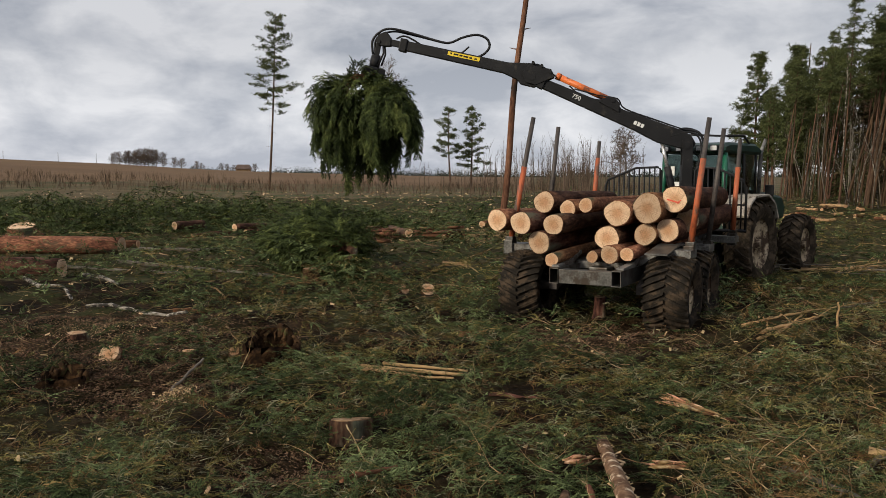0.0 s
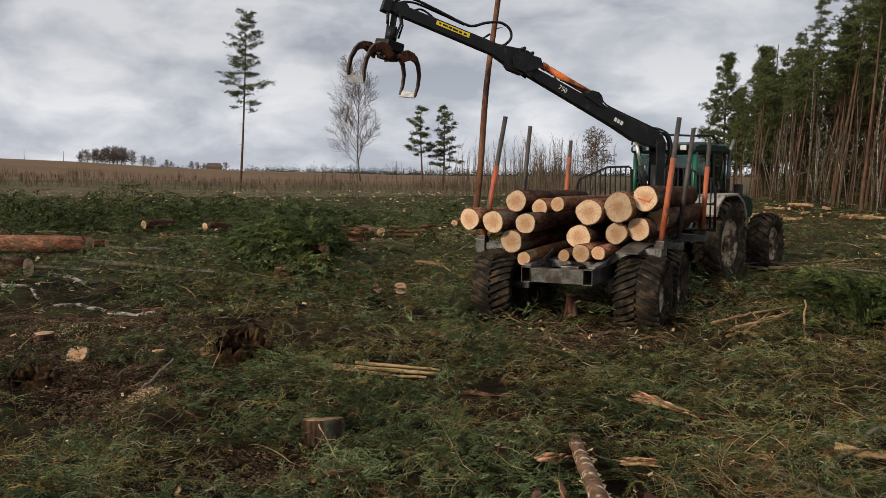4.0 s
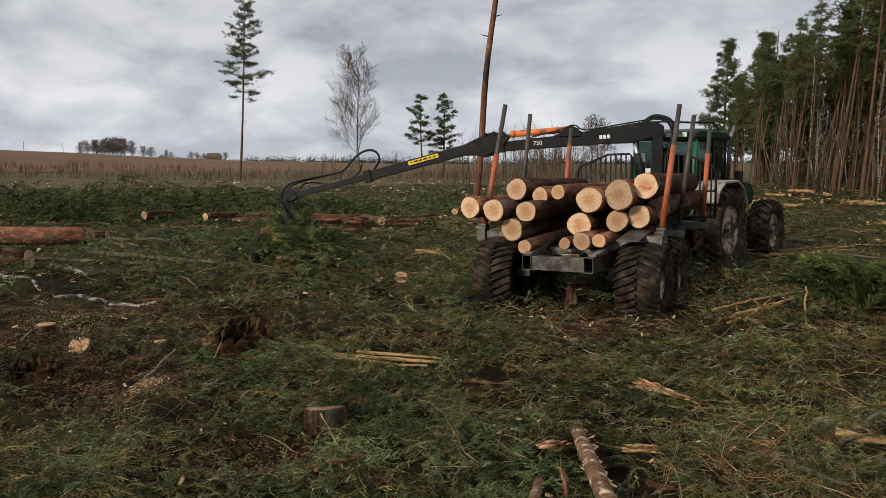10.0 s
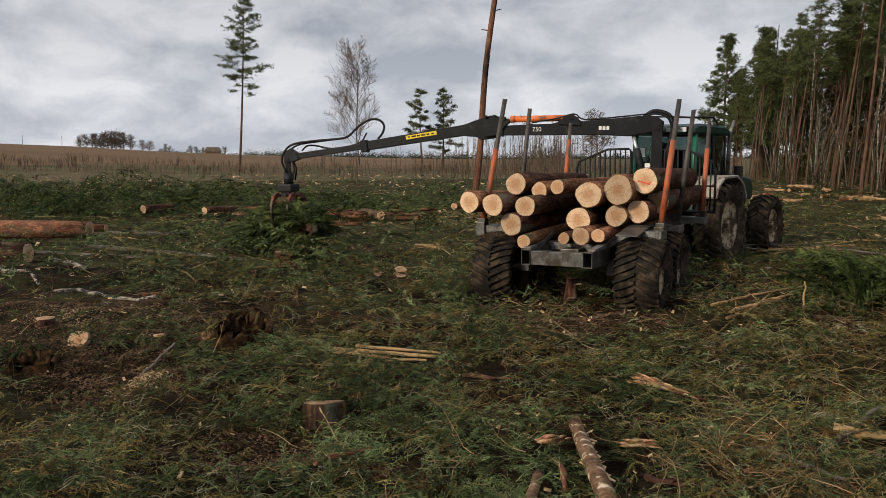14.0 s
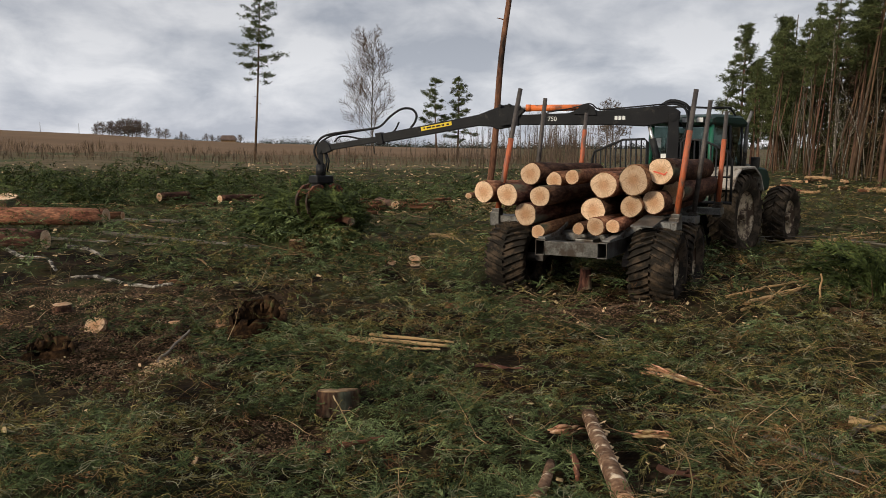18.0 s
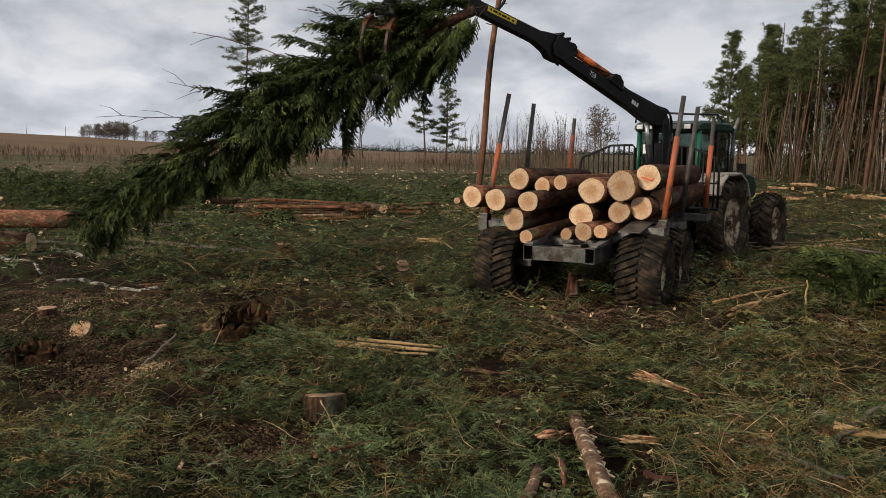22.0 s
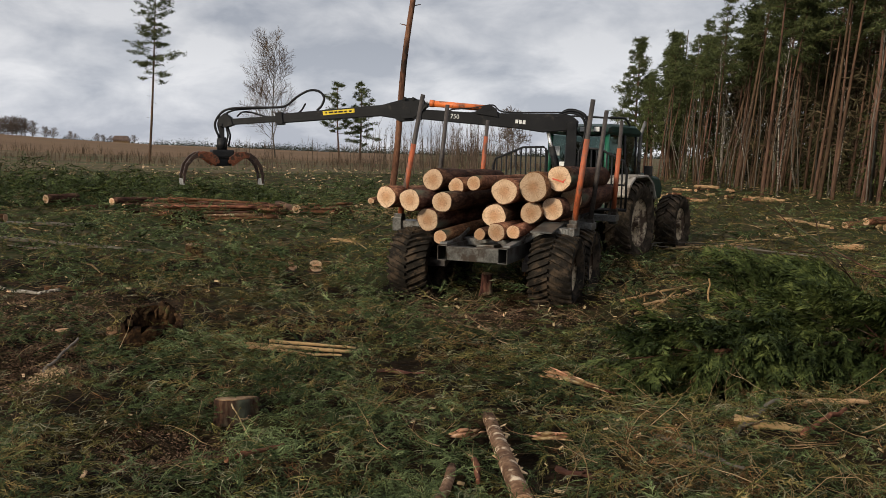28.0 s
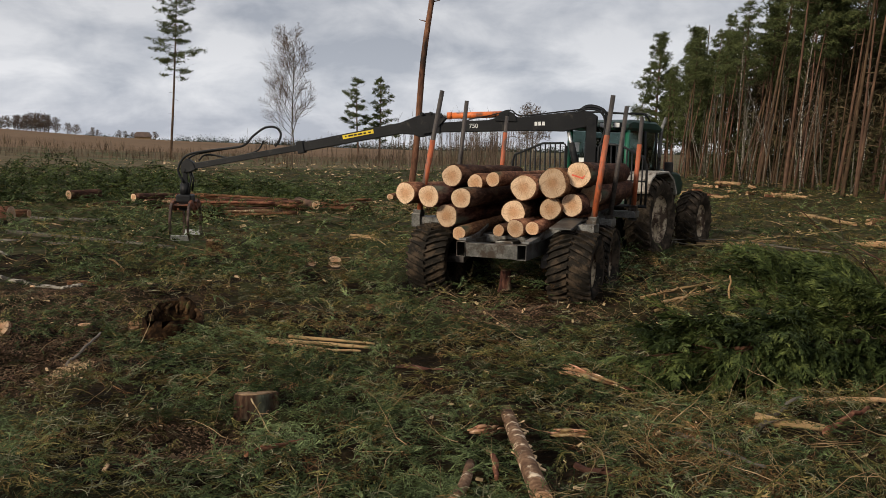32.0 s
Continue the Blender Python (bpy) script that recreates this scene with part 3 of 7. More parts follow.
def trailer():
    tr = thing("timber_trailer", V, "muddy grey steel timber trailer loaded with pine logs", "trailer")
    # chassis
    bm = bmesh.new()
    box(bm, (5.2, 0.26, 0.2), pose(2.3, -0.08, 0.68), 0.012)
    box(bm, (1.6, 0.16, 0.16), pose(5.4, -0.08, 0.6), 0.01)
    part("chassis_beam", bm, M_STEEL, tr)
    # two hollow side beams, open at the rear, and a cross plate between them
    for y in (-0.5, 0.34):
        bm = bmesh.new()
        for dy, dz, sy, sz in ((0, 0.096, 0.13, 0.01), (0, -0.096, 0.13, 0.01), (0.06, 0, 0.01, 0.182), (-0.06, 0, 0.01, 0.182)):
            box(bm, (2.3, sy, sz), pose(0.33, y + dy, 0.7 + dz), 0.002)
        part("side_beam", bm, M_STEEL, tr, "hollow grey steel side beam")
    bm = bmesh.new()
    box(bm, (0.014, 0.705, 0.17), pose(-0.8, -0.08, 0.69), 0.003)
    box(bm, (0.16, 0.7, 0.012), pose(-0.73, -0.08, 0.78), 0.003)
    part("rear_plate", bm, M_STEEL, tr, "scratched steel plate across the rear")
    for y in (-0.52, 0.36):
        bm = bmesh.new()
        prism(bm, [(-0.72, 0.802), (-0.2, 0.802), (0.16, 0.92), (0.16, 0.97), (-0.25, 0.86), (-0.72, 0.83)], y - 0.05, y + 0.05, bevel=0.004)
        part("gusset", bm, M_GALV, tr)
    # bunks
    for i, x in enumerate((0.18, 1.28, 3.16)):
        bm = bmesh.new()
        # folded plate: low in the middle, sloping up to a flat shelf under each stake
        line = [(1.42, 1.03), (0.98, 1.03), (0.66, 0.83), (-0.46, 0.83), (-0.76, 1.03), (-1.24, 1.03)]
        edge = line + [(q, z - 0.1) for q, z in line[::-1]]
        back = [bm.verts.new((x - 0.2, q, z)) for q, z in edge]
        front = [bm.verts.new((x + 0.12, q, z)) for q, z in edge]
        n_ = len(edge)
        for k in range(n_):
            bm.faces.new((back[k], back[(k + 1) % n_], front[(k + 1) % n_], front[k]))
        for k in range(len(line) - 1):
            for row in (back, front):
                bm.faces.new((row[k], row[k + 1], row[n_ - 2 - k], row[n_ - 1 - k]))
        bmesh.ops.recalc_face_normals(bm, faces=bm.faces[:])
        for k in range(11):
            box(bm, (0.006, 0.012, 0.09), pose(x - 0.203, -1.2 + k * 0.042, 0.98), 0.001)
        for k in range(4):
            box(bm, (0.02, 0.03, 0.004), pose(x - 0.14, -1.18 + k * 0.11, 1.032), 0.001)
        part("bunk", bm, M_GALV, tr, "scratched galvanized steel bunk" if i == 0 else "")
    # stakes: base, top, height share of the orange sleeve
    for base, top, share in (((0.25, -1.16, 1.0), (0.25, -1.37, 2.76), 0.7), ((1.3, -1.16, 0.95), (1.3, -1.35, 2.67), 0), ((3.14, -1.16, 1.0), (3.14, -1.245, 2.59), 0.72),
                             ((0.02, 1.36, 1.0), (0.02, 1.01, 2.83), 0.62), ((1.24, 1.30, 1.0), (1.24, 1.12, 2.76), 0), ((3.2, 1.26, 1.0), (3.2, 1.13, 2.61), 0.82)):
        b, t = Vector(base), Vector(top)
        bm = bmesh.new()
        rod(bm, b, t, 0.038, 0.032, 12)
        st = part("stake", bm, M_DARKSTEEL, tr, "worn dark steel stake")
        bm = bmesh.new()
        box(bm, (0.16, 0.14, 0.2), pose(b.x, b.y, b.z - 0.02), 0.01)
        box(bm, (0.13, 0.12, 0.06), pose(b.x, b.y - 0.01, b.z + 0.1), 0.008)
        part("stake_socket", bm, M_STEEL, tr)
        if share:
            bm = bmesh.new()
            rod(bm, b + (t - b) * 0.03, b + (t - b) * share, 0.043, 0.039, 12)
            part("sleeve", bm, M_STAKE, st, "chipped orange painted stake sleeve")
    # bogies and wheels
    tyre, rim = make_tyre(0.53, 0.58, 0.25, 30, 0.05, 0.26), make_rim(0.25, 0.58, -0.1)
    for y in (-1.02, 1.02):
        bm = bmesh.new()
        s = -1 if y < 0 else 1
        prism(bm, [(-0.15, 0.42), (0.5, 0.56), (1.25, 0.42), (1.25, 0.54), (0.75, 0.74), (0.3, 0.74), (-0.15, 0.54)], s * 0.62 - 0.06, s * 0.62 + 0.06, bevel=0.008)
        rod(bm, (0.52, s * 0.2, 0.62), (0.52, s * 0.7, 0.62), 0.07, seg=14)
        for x in (0.0, 1.06):
            rod(bm, (x, s * 0.6, 0.46), (x, s * 0.95, 0.46), 0.06, seg=12)
        part("bogie_beam", bm, M_DARKSTEEL, tr)
        for k, x in enumerate((0.0, 1.06)):
            m = pose(x, y, 0.43, 0, 37 * k + 20 * s, 0) if s < 0 else pose(x, y, 0.43, 0, 31 * k, 180)
            wheel(tr, "wheel", m, tyre, rim, "muddy wide flotation wheel")
    bm = bmesh.new()
    prism(bm, [(-0.35, 0.98), (0.35, 1.06), (1.4, 0.98), (1.4, 1.0), (0.35, 1.085), (-0.35, 1.0)], -1.02, -0.72, bevel=0.004)
    part("mudguard", bm, M_STEEL, tr)
    # headboard gate
    def rail(pts, r=0.022, seg=8):
        bm = bmesh.new()
        tube(bm, pts, r, seg)
        return bm
    gx = 4.2
    part("gate_frame", rail([(gx, 1.34, 1.02), (gx, 1.34, 1.8), (gx, 1.3, 1.93), (gx, 0.76, 2.15), (gx, 0.36, 2.16), (gx, 0.3, 2.1), (gx, 0.3, 1.02)]), M_BLACK, tr, "black tubular headboard frame")
    part("gate_frame", rail([(gx, -0.3, 1.02), (gx, -0.3, 2.1), (gx, -0.36, 2.16), (gx, -0.7, 2.13), (gx, -1.12, 1.93), (gx, -1.18, 1.8), (gx, -1.18, 1.02)]), M_BLACK, tr, "black tubular headboard frame")
    part("gate_rail", rail([(gx, -1.2, 1.05), (gx, 1.36, 1.05)], 0.03), M_BLACK, tr)
    part("gate_rail", rail([(gx, -1.18, 1.5), (gx, 1.34, 1.5)], 0.016), M_BLACK, tr)
    for k in range(26):
        y = -1.1 + k * 0.095
        if -0.28 < y < 0.28:
            continue
        top = 1.96 + 0.19 * min(1, (1.32 - y) / 0.55) if y > 0 else 1.94 + 0.2 * min(1, (1.15 + y) / 0.45)
        bm = bmesh.new()
        rod(bm, (gx, y, 1.04), (gx, y, top), 0.015, seg=6)
        part("gate_bar", bm, M_BLACK, tr)
    return tr


def log_mesh(length, r0, r1, seed, bark, seg=18, rings=9, wob=0.035):
    """A log along z from its sawn end at the origin, and the discs of its two ends."""
    rnd = random.Random(seed)
    ph = [rnd.uniform(0, 6.28) for _ in range(6)]
    bend = (rnd.uniform(-1, 1) * 0.02, rnd.uniform(-1, 1) * 0.02)
    bm = bmesh.new()
    rows = []
    for j in range(rings):
        f = j / (rings - 1)
        r = r0 + (r1 - r0) * f
        row = []
        for k in range(seg):
            a = 2 * math.pi * k / seg
            q = 1 + wob * (math.sin(2 * a + ph[0]) + 0.6 * math.sin(3 * a + ph[1] + 2 * f) + 0.5 * math.sin(5 * a + ph[2] + 5 * f)) + 0.02 * math.sin(9 * f + ph[3] + 4 * a) + rnd.uniform(-0.012, 0.012)
            row.append(bm.verts.new((r * q * math.cos(a) + bend[0] * math.sin(3.1 * f), r * q * math.sin(a) + bend[1] * math.sin(3.1 * f), length * f)))
        rows.append(row)
    for a, b in zip(rows, rows[1:]):
        for k in range(seg):
            f = bm.faces.new((a[k], a[(k + 1) % seg], b[(k + 1) % seg], b[k]))
            f.smooth = True
    for row, dz in ((rows[0], 0.012), (rows[-1], -0.012)):
        inner = [bm.verts.new((v.co.x * 0.95, v.co.y * 0.95, v.co.z + dz * 0.2)) for v in row]
        for k in range(seg):
            bm.faces.new((row[k], row[(k + 1) % seg], inner[(k + 1) % seg], inner[k]))
        bm.faces.new(inner)
    bmesh.ops.recalc_face_normals(bm, faces=bm.faces[:])
    shape = [(v.co.x * 0.945, v.co.y * 0.945) for v in rows[0]]
    shape2 = [(v.co.x * 0.945, v.co.y * 0.945) for v in rows[-1]]
    body = finish(bm, "log", bark)
    ends = []
    for shp, z0, z1 in ((shape, -0.008, 0.02), (shape2, length - 0.02, length + 0.008)):
        bm = bmesh.new()
        a = [bm.verts.new((x, y, z0)) for x, y in shp]
        b = [bm.verts.new((x, y, z1)) for x, y in shp]
        bm.faces.new(a[::-1])
        bm.faces.new(b)
        for k in range(seg):
            bm.faces.new((a[k], a[(k + 1) % seg], b[(k + 1) % seg], b[k]))
        bmesh.ops.recalc_face_normals(bm, faces=bm.faces[:])
        ends.append(finish(bm, "sawn_end", M_END))
    return body, ends


def log(m, length, r0, r1, seed, bark, label, group, name="log", category="log"):
    body, ends = log_mesh(length, r0, r1, seed, bark)
    ob = thing(name, m, label, category, group, "", body)
    for e in ends:
        part("sawn_end", e, None, ob)
    return ob


# rear end of each log on the trailer: x, y, z in the trailer's space, radius, bark (0 reddish, 1 dark)
LOAD = [(-0.50, 1.32, 1.39, 0.150, 0), (-0.50, 0.96, 1.36, 0.157, 1), (0.10, 0.87, 1.63, 0.158, 1), (-0.45, 0.50, 1.35, 0.146, 1), (0.15, 0.53, 1.54, 0.120, 0), (0.00, 0.21, 1.60, 0.103, 0),
        (0.00, -0.24, 1.50, 0.183, 0), (0.10, -0.62, 1.57, 0.208, 0), (0.30, -0.93, 1.69, 0.178, 1), (-0.35, 0.75, 1.09, 0.162, 1), (-0.65, 0.44, 0.89, 0.095, 0), (0.00, -0.10, 1.16, 0.172, 1),
        (0.20, -0.57, 1.21, 0.155, 0), (0.30, -0.85, 1.27, 0.160, 1), (0.75, -1.00, 1.39, 0.170, 1), (-0.30, 0.00, 0.92, 0.083, 1), (-0.40, -0.27, 0.97, 0.123, 0), (-0.35, -0.49, 0.98, 0.095, 0)]


def load():
    for i, (x, y, z, r, dark) in enumerate(LOAD):
        rnd = random.Random(50 + i)
        yaw, pitch = rnd.uniform(-1.0, 1.0), rnd.uniform(-0.6, 0.6)
        if i == 10:
            yaw = 1.5
        length = 4.35 + rnd.uniform(-0.25, 0.15) - max(0, x) * 0.6
        ob = log(V @ pose(x, y, z, 0, 90 - pitch, 0) @ pose(0, 0, 0, yaw, 0, rnd.uniform(0, 360)), min(length, 3.05 + rnd.uniform(-0.1, 0.1) - max(0, x) * 0.5), r, r * 0.88, i, M_SPRUCE_BARK if dark else M_BARK,
                 "sawn pine log with %s bark stacked on the trailer" % ("dark brown" if dark else "reddish"), "logs on the trailer")
        if i == 8:
            bm = bmesh.new()
            box(bm, (0.02, 0.17, 0.003), pose(0.02, 0.02, -0.0105, 0, 0, 35), 0.0)
            box(bm, (0.014, 0.07, 0.003), pose(0.05, -0.05, -0.0105, 0, 0, -20), 0.0)
            part("spray_mark", bm, M_RED, ob, "red sprayed marking")


def tractor():
    T = V @ pose(5.9, -0.1, 0, 0, 0, -11)
    tr = thing("tractor", T, "green farm tractor with dusty fenders, coupled to the trailer", "tractor")
    big, brim = make_tyre(0.82, 0.5, 0.47, 24, 0.045, 0.26), make_rim(0.47, 0.5, -0.13)
    small, srim = make_tyre(0.66, 0.46, 0.36, 22, 0.045, 0.28), make_rim(0.36, 0.46, -0.13)
    big, small = dusty(big, M_DUSTY), dusty(small, M_DUSTY)
    for s in (-1, 1):
        wheel(tr, "rear_wheel", pose(0, s * 0.95, 0.72, 0, 10, 0 if s < 0 else 180), big, brim, "large muddy rear wheel")
        wheel(tr, "front_wheel", pose(2.72, s * 0.93, 0.53, 0, 4, 0 if s < 0 else 180), small, srim, "muddy front wheel with pale rim")
    bm = bmesh.new()
    box(bm, (3.3, 0.5, 0.5), pose(1.3, 0, 0.85), 0.05)
    rod(bm, (0, -0.75, 0.72), (0, 0.75, 0.72), 0.13, seg=14)
    rod(bm, (2.72, -0.75, 0.53), (2.72, 0.75, 0.53), 0.08, seg=12)
    box(bm, (0.5, 0.4, 0.35), pose(-0.4, 0, 0.75), 0.03)
    part("drivetrain", bm, M_DARKSTEEL, tr)
    bm = bmesh.new()
    prism(bm, [(1.05, 1.1), (3.45, 1.05), (3.5, 1.35), (3.3, 1.55), (1.05, 1.78)], -0.4, 0.4, bevel=0.05)
    part("hood", bm, M_DARKGREEN, tr)
    bm = bmesh.new()
    box(bm, (0.5, 0.26, 0.55), pose(1.45, -0.62, 0.98), 0.04)
    part("fuel_tank", bm, M_DARKGREEN, tr)
    bm = bmesh.new()
    for k in range(3):
        box(bm, (0.3, 0.3, 0.04), pose(1.15, -0.72, 0.55 + k * 0.22), 0.008)
    part("cab_step", bm, M_DARKSTEEL, tr)
    # fenders
    for s in (-1, 1):
        bm = bmesh.new()
        arc = [(-0.78, 1.28), (-0.62, 1.52), (-0.38, 1.64), (0.3, 1.66), (0.66, 1.5), (0.86, 1.2)]
        prism(bm, arc + [(x * 0.96, z - 0.045) for x, z in arc[::-1]], s * 0.62, s * 1.17, bevel=0.008)
        prism(bm, [(-0.7, 1.3), (-0.4, 1.62), (0.3, 1.64), (0.7, 1.4), (0.5, 1.0), (-0.5, 1.0)], s * 0.6, s * 0.64)
        part("fender", bm, M_FENDER, tr, "dusty beige rear fender")
    # cab
    cx0, cx1, w = -0.55, 1.2, 0.66
    bm = bmesh.new()
    box(bm, (1.6, 1.3, 0.5), pose(0.25, 0, 1.2), 0.03)
    part("cab_floor", bm, M_DARKGREEN, tr)
    corner = {"rl": ((cx0, 0.62, 1.4), (cx0 + 0.06, 0.6, 2.44)), "rr": ((cx0, -0.62, 1.4), (cx0 + 0.06, -0.6, 2.44)), "fl": ((cx1 + 0.1, 0.5, 1.4), (cx1 - 0.1, 0.58, 2.44)), "fr": ((cx1 + 0.1, -0.5, 1.4), (cx1 - 0.1, -0.58, 2.44)), "ml": ((0.35, 0.66, 1.4), (0.35, 0.62, 2.44)), "mr": ((0.35, -0.66, 1.4), (0.35, -0.62, 2.44))}
    for key, (p, q) in corner.items():
        bm = bmesh.new()
        rod(bm, p, q, 0.05 if key in ("rr", "rl") else 0.035, seg=8)
        part("cab_pillar", bm, M_GREEN if key in ("rr", "rl") else M_BLACK, tr, "bright green cab pillar" if key in ("rr", "rl") else "black cab pillar")
    bm = bmesh.new()
    prism(bm, [(cx0 - 0.12, 2.43), (cx1 + 0.08, 2.43), (cx1 + 0.02, 2.56), (cx1 - 0.25, 2.64), (cx0 + 0.15, 2.64), (cx0 - 0.1, 2.58)], -0.66, 0.66, bevel=0.05)
    part("cab_roof", bm, M_DARKGREEN, tr, "dark green rounded cab roof")
    def pane(name, quad):
        bm = bmesh.new()
        a = [bm.verts.new(p) for p in quad]
        n = (Vector(quad[1]) - Vector(quad[0])).cross(Vector(quad[2]) - Vector(quad[0])).normalized() * 0.008
        b = [bm.verts.new(Vector(p) + n) for p in quad]
        bm.faces.new(a[::-1])
        bm.faces.new(b)
        for i in range(4):
            bm.faces.new((a[i], a[(i + 1) % 4], b[(i + 1) % 4], b[i]))
        bmesh.ops.recalc_face_normals(bm, faces=bm.faces[:])
        ob = part(name, bm, M_GLASS, tr, "dark reflecting cab window")
        ob.visible_shadow = False
    pane("rear_window", [(cx0 - 0.01, 0.56, 1.45), (cx0 - 0.01, -0.56, 1.45), (cx0 + 0.05, -0.55, 2.42), (cx0 + 0.05, 0.55, 2.42)])
    pane("windscreen", [(cx1 + 0.1, 0.45, 1.6), (cx1 + 0.1, -0.45, 1.6), (cx1 - 0.1, -0.53, 2.42), (cx1 - 0.1, 0.53, 2.42)])
    for s in (-1, 1):
        pane("side_window", [(cx0 + 0.06, s * 0.62, 1.68), (0.31, s * 0.655, 1.68), (0.31, s * 0.62, 2.42), (cx0 + 0.1, s * 0.6, 2.42)])
        pane("door_window", [(0.39, s * 0.655, 1.35), (cx1 + 0.02, s * 0.53, 1.35), (cx1 - 0.12, s * 0.58, 2.42), (0.39, s * 0.62, 2.42)])
    bm = bmesh.new()
    box(bm, (0.5, 0.5, 0.14), pose(0.1, 0, 1.5), 0.04)
    box(bm, (0.14, 0.48, 0.65), pose(-0.18, 0, 1.85, 0, -8, 0), 0.05)
    part("seat", bm, M_BLACK, tr)
    bm = bmesh.new()
    box(bm, (0.3, 0.4, 0.4), pose(0.95, 0, 1.55), 0.04)
    rod(bm, (0.85, 0, 1.7), (0.68, 0, 1.86), 0.025, seg=8)
    part("console", bm, M_BLACK, tr)
    # roof rack and lamps
    bm = bmesh.new()
    tube(bm, [(cx0 - 0.1, -0.62, 2.6), (cx0 - 0.12, -0.6, 2.74), (cx0 - 0.1, 0, 2.78), (cx0 - 0.12, 0.6, 2.74), (cx0 - 0.1, 0.62, 2.6)], 0.02, 6)
    tube(bm, [(cx0 - 0.12, -0.6, 2.74), (0.3, -0.63, 2.78), (0.6, -0.63, 2.64)], 0.02, 6)
    tube(bm, [(cx0 - 0.12, 0.6, 2.74), (0.3, 0.63, 2.78), (0.6, 0.63, 2.64)], 0.02, 6)
    part("roof_rack", bm, M_BLACK, tr)
    for y in (-0.48, -0.2, 0.2, 0.48):
        bm = bmesh.new()
        box(bm, (0.09, 0.15, 0.11), pose(cx0 - 0.16, y, 2.52), 0.015)
        lamp = part("work_lamp", bm, M_BLACK, tr)
        bm = bmesh.new()
        box(bm, (0.012, 0.12, 0.085), pose(cx0 - 0.21, y, 2.52), 0.004)
        part("lamp_lens", bm, M_LAMP, lamp, "pale glass lamp lens")
    bm = bmesh.new()
    tube(bm, [(1.25, -0.6, 1.5), (1.25, -0.62, 2.2), (1.27, -0.63, 2.5), (1.42, -0.66, 2.74)], [0.04, 0.045, 0.038, 0.036], 12)
    part("exhaust_pipe", bm, M_GALV, tr, "dull steel exhaust stack")
    for s in (-1, 1):
        bm = bmesh.new()
        tube(bm, [(1.0, s * 0.6, 1.5), (1.1, s * 0.82, 1.55), (1.1, s * 0.86, 1.65)], 0.014, 6)
        box(bm, (0.05, 0.18, 0.22), pose(1.1, s * 0.88, 1.72), 0.02)
        part("mirror", bm, M_BLACK, tr)
    for y, z in ((0.3, 1.8), (0.42, 2.1)):
        bm = bmesh.new()
        box(bm, (0.012, 0.12, 0.18), pose(cx0 - 0.03, y, z), 0.003)
        part("window_sticker", bm, M_WHITE, tr)
    return tr


# ---- crane ----
POST = Vector((4.48, 15.62, 2.56))      # pivot of the inner boom
L1 = 3.1
# seconds, slew, inner boom's lift, outer boom's lift (degrees), reach from the elbow to the tip (m)
BOOM = [(0, 172.5, 24.3, 13.8, 3.01), (0.5, 180.5, 31.9, 21.4, 2.33), (1, 232, 24, 15.4, 2.6), (1.5, 250.5, 22.9, 15, 2.67), (2, 264.4, 21.8, 10.5, 3.13), (2.4, 261.5, 18.6, 9.5, 3.3), (2.7, 254.8, 17.6, 13.5, 3.34), (3, 243.5, 22.1, 20, 2.51), (3.5, 213.2, 28.3, 21.5, 2.27), (5.5, 167, 9.9, 2.2, 3.15), (6, 167, 7.6, 0, 3.37), (6.5, 167, 4.7, -2.6, 3.51), (7, 167, 2.3, -5.4, 3.75), (7.5, 167, 1.6, -6.4, 3.92), (8, 167, 0.3, -7.9, 4.08), (8.5, 167, -0.8, -9.1, 4.22), (9, 167.1, -2.1, -10.1, 4.33), (9.5, 167.1, -4.4, -12.6, 4.28), (10, 167.1, -4.5, -13.7, 4.31), (10.5, 167.1, -4.3, -12.2, 4.43), (11, 167.1, -3.1, -10.4, 4.52), (11.5, 167.1, -2.7, -9.7, 4.5), (12, 167.1, -2.2, -9, 4.51), (12.5, 167.1, 1.5, -5.4, 4.51), (13, 167.1, 3.7, -5.1, 4.47), (13.5, 167.1, 3.3, -4.6, 4.37), (14, 167, -0.4, -7.7, 4.17), (14.5, 167, -2.7, -8.7, 4.1), (16.5, 167, -2.9, -10.7, 4.15), (17, 167, -2.2, -10.7, 4), (17.5, 167, -0, -8.9, 3.85), (18, 167, -0.3, -9.4, 3.81), (18.5, 167, 2.3, -6.1, 3.43), (19, 167, 3.6, -3.9, 3.24), (19.5, 167, 4.5, -2, 3.17), (20, 167.5, 9.6, 3.3, 3.37), (20.5, 168.5, 15.1, 7.4, 3.54), (21, 172.5, 19.8, 11.6, 3.5), (21.5, 184.6, 25.5, 15, 3.09), (22, 218.7, 20.2, 14.4, 3.35), (22.3, 229.9, 21.3, 14.4, 3.14), (22.6, 244.1, 18, 17.7, 2.86), (23, 258.9, 17.6, 8.2, 4.15), (23.5, 268.4, 15, 5.3, 4.02), (24, 274.1, 16.7, 13, 3.19), (24.5, 267.2, 16.7, 15.5, 2.66), (24.8, 255, 16, 9.5, 2.6), (25.1, 242, 18.2, 9.5, 2.6), (25.5, 221.6, 20.8, 15.8, 2.71), (27.5, 167, 10, 2, 3.61), (28, 167, 4.1, -4.5, 3.72), (28.5, 167, 1.7, -6.8, 3.93), (29, 167, -1.4, -9.9, 4.25), (29.5, 167.1, -2.1, -10, 4.44), (30, 167.1, -2, -10.6, 4.66), (30.5, 167.1, -2.1, -11, 4.82), (31, 167.1, -2.2, -10.9, 4.99), (31.5, 167.1, -2.5, -10.8, 4.99), (32, 167.1, -2.5, -10.7, 4.98)]
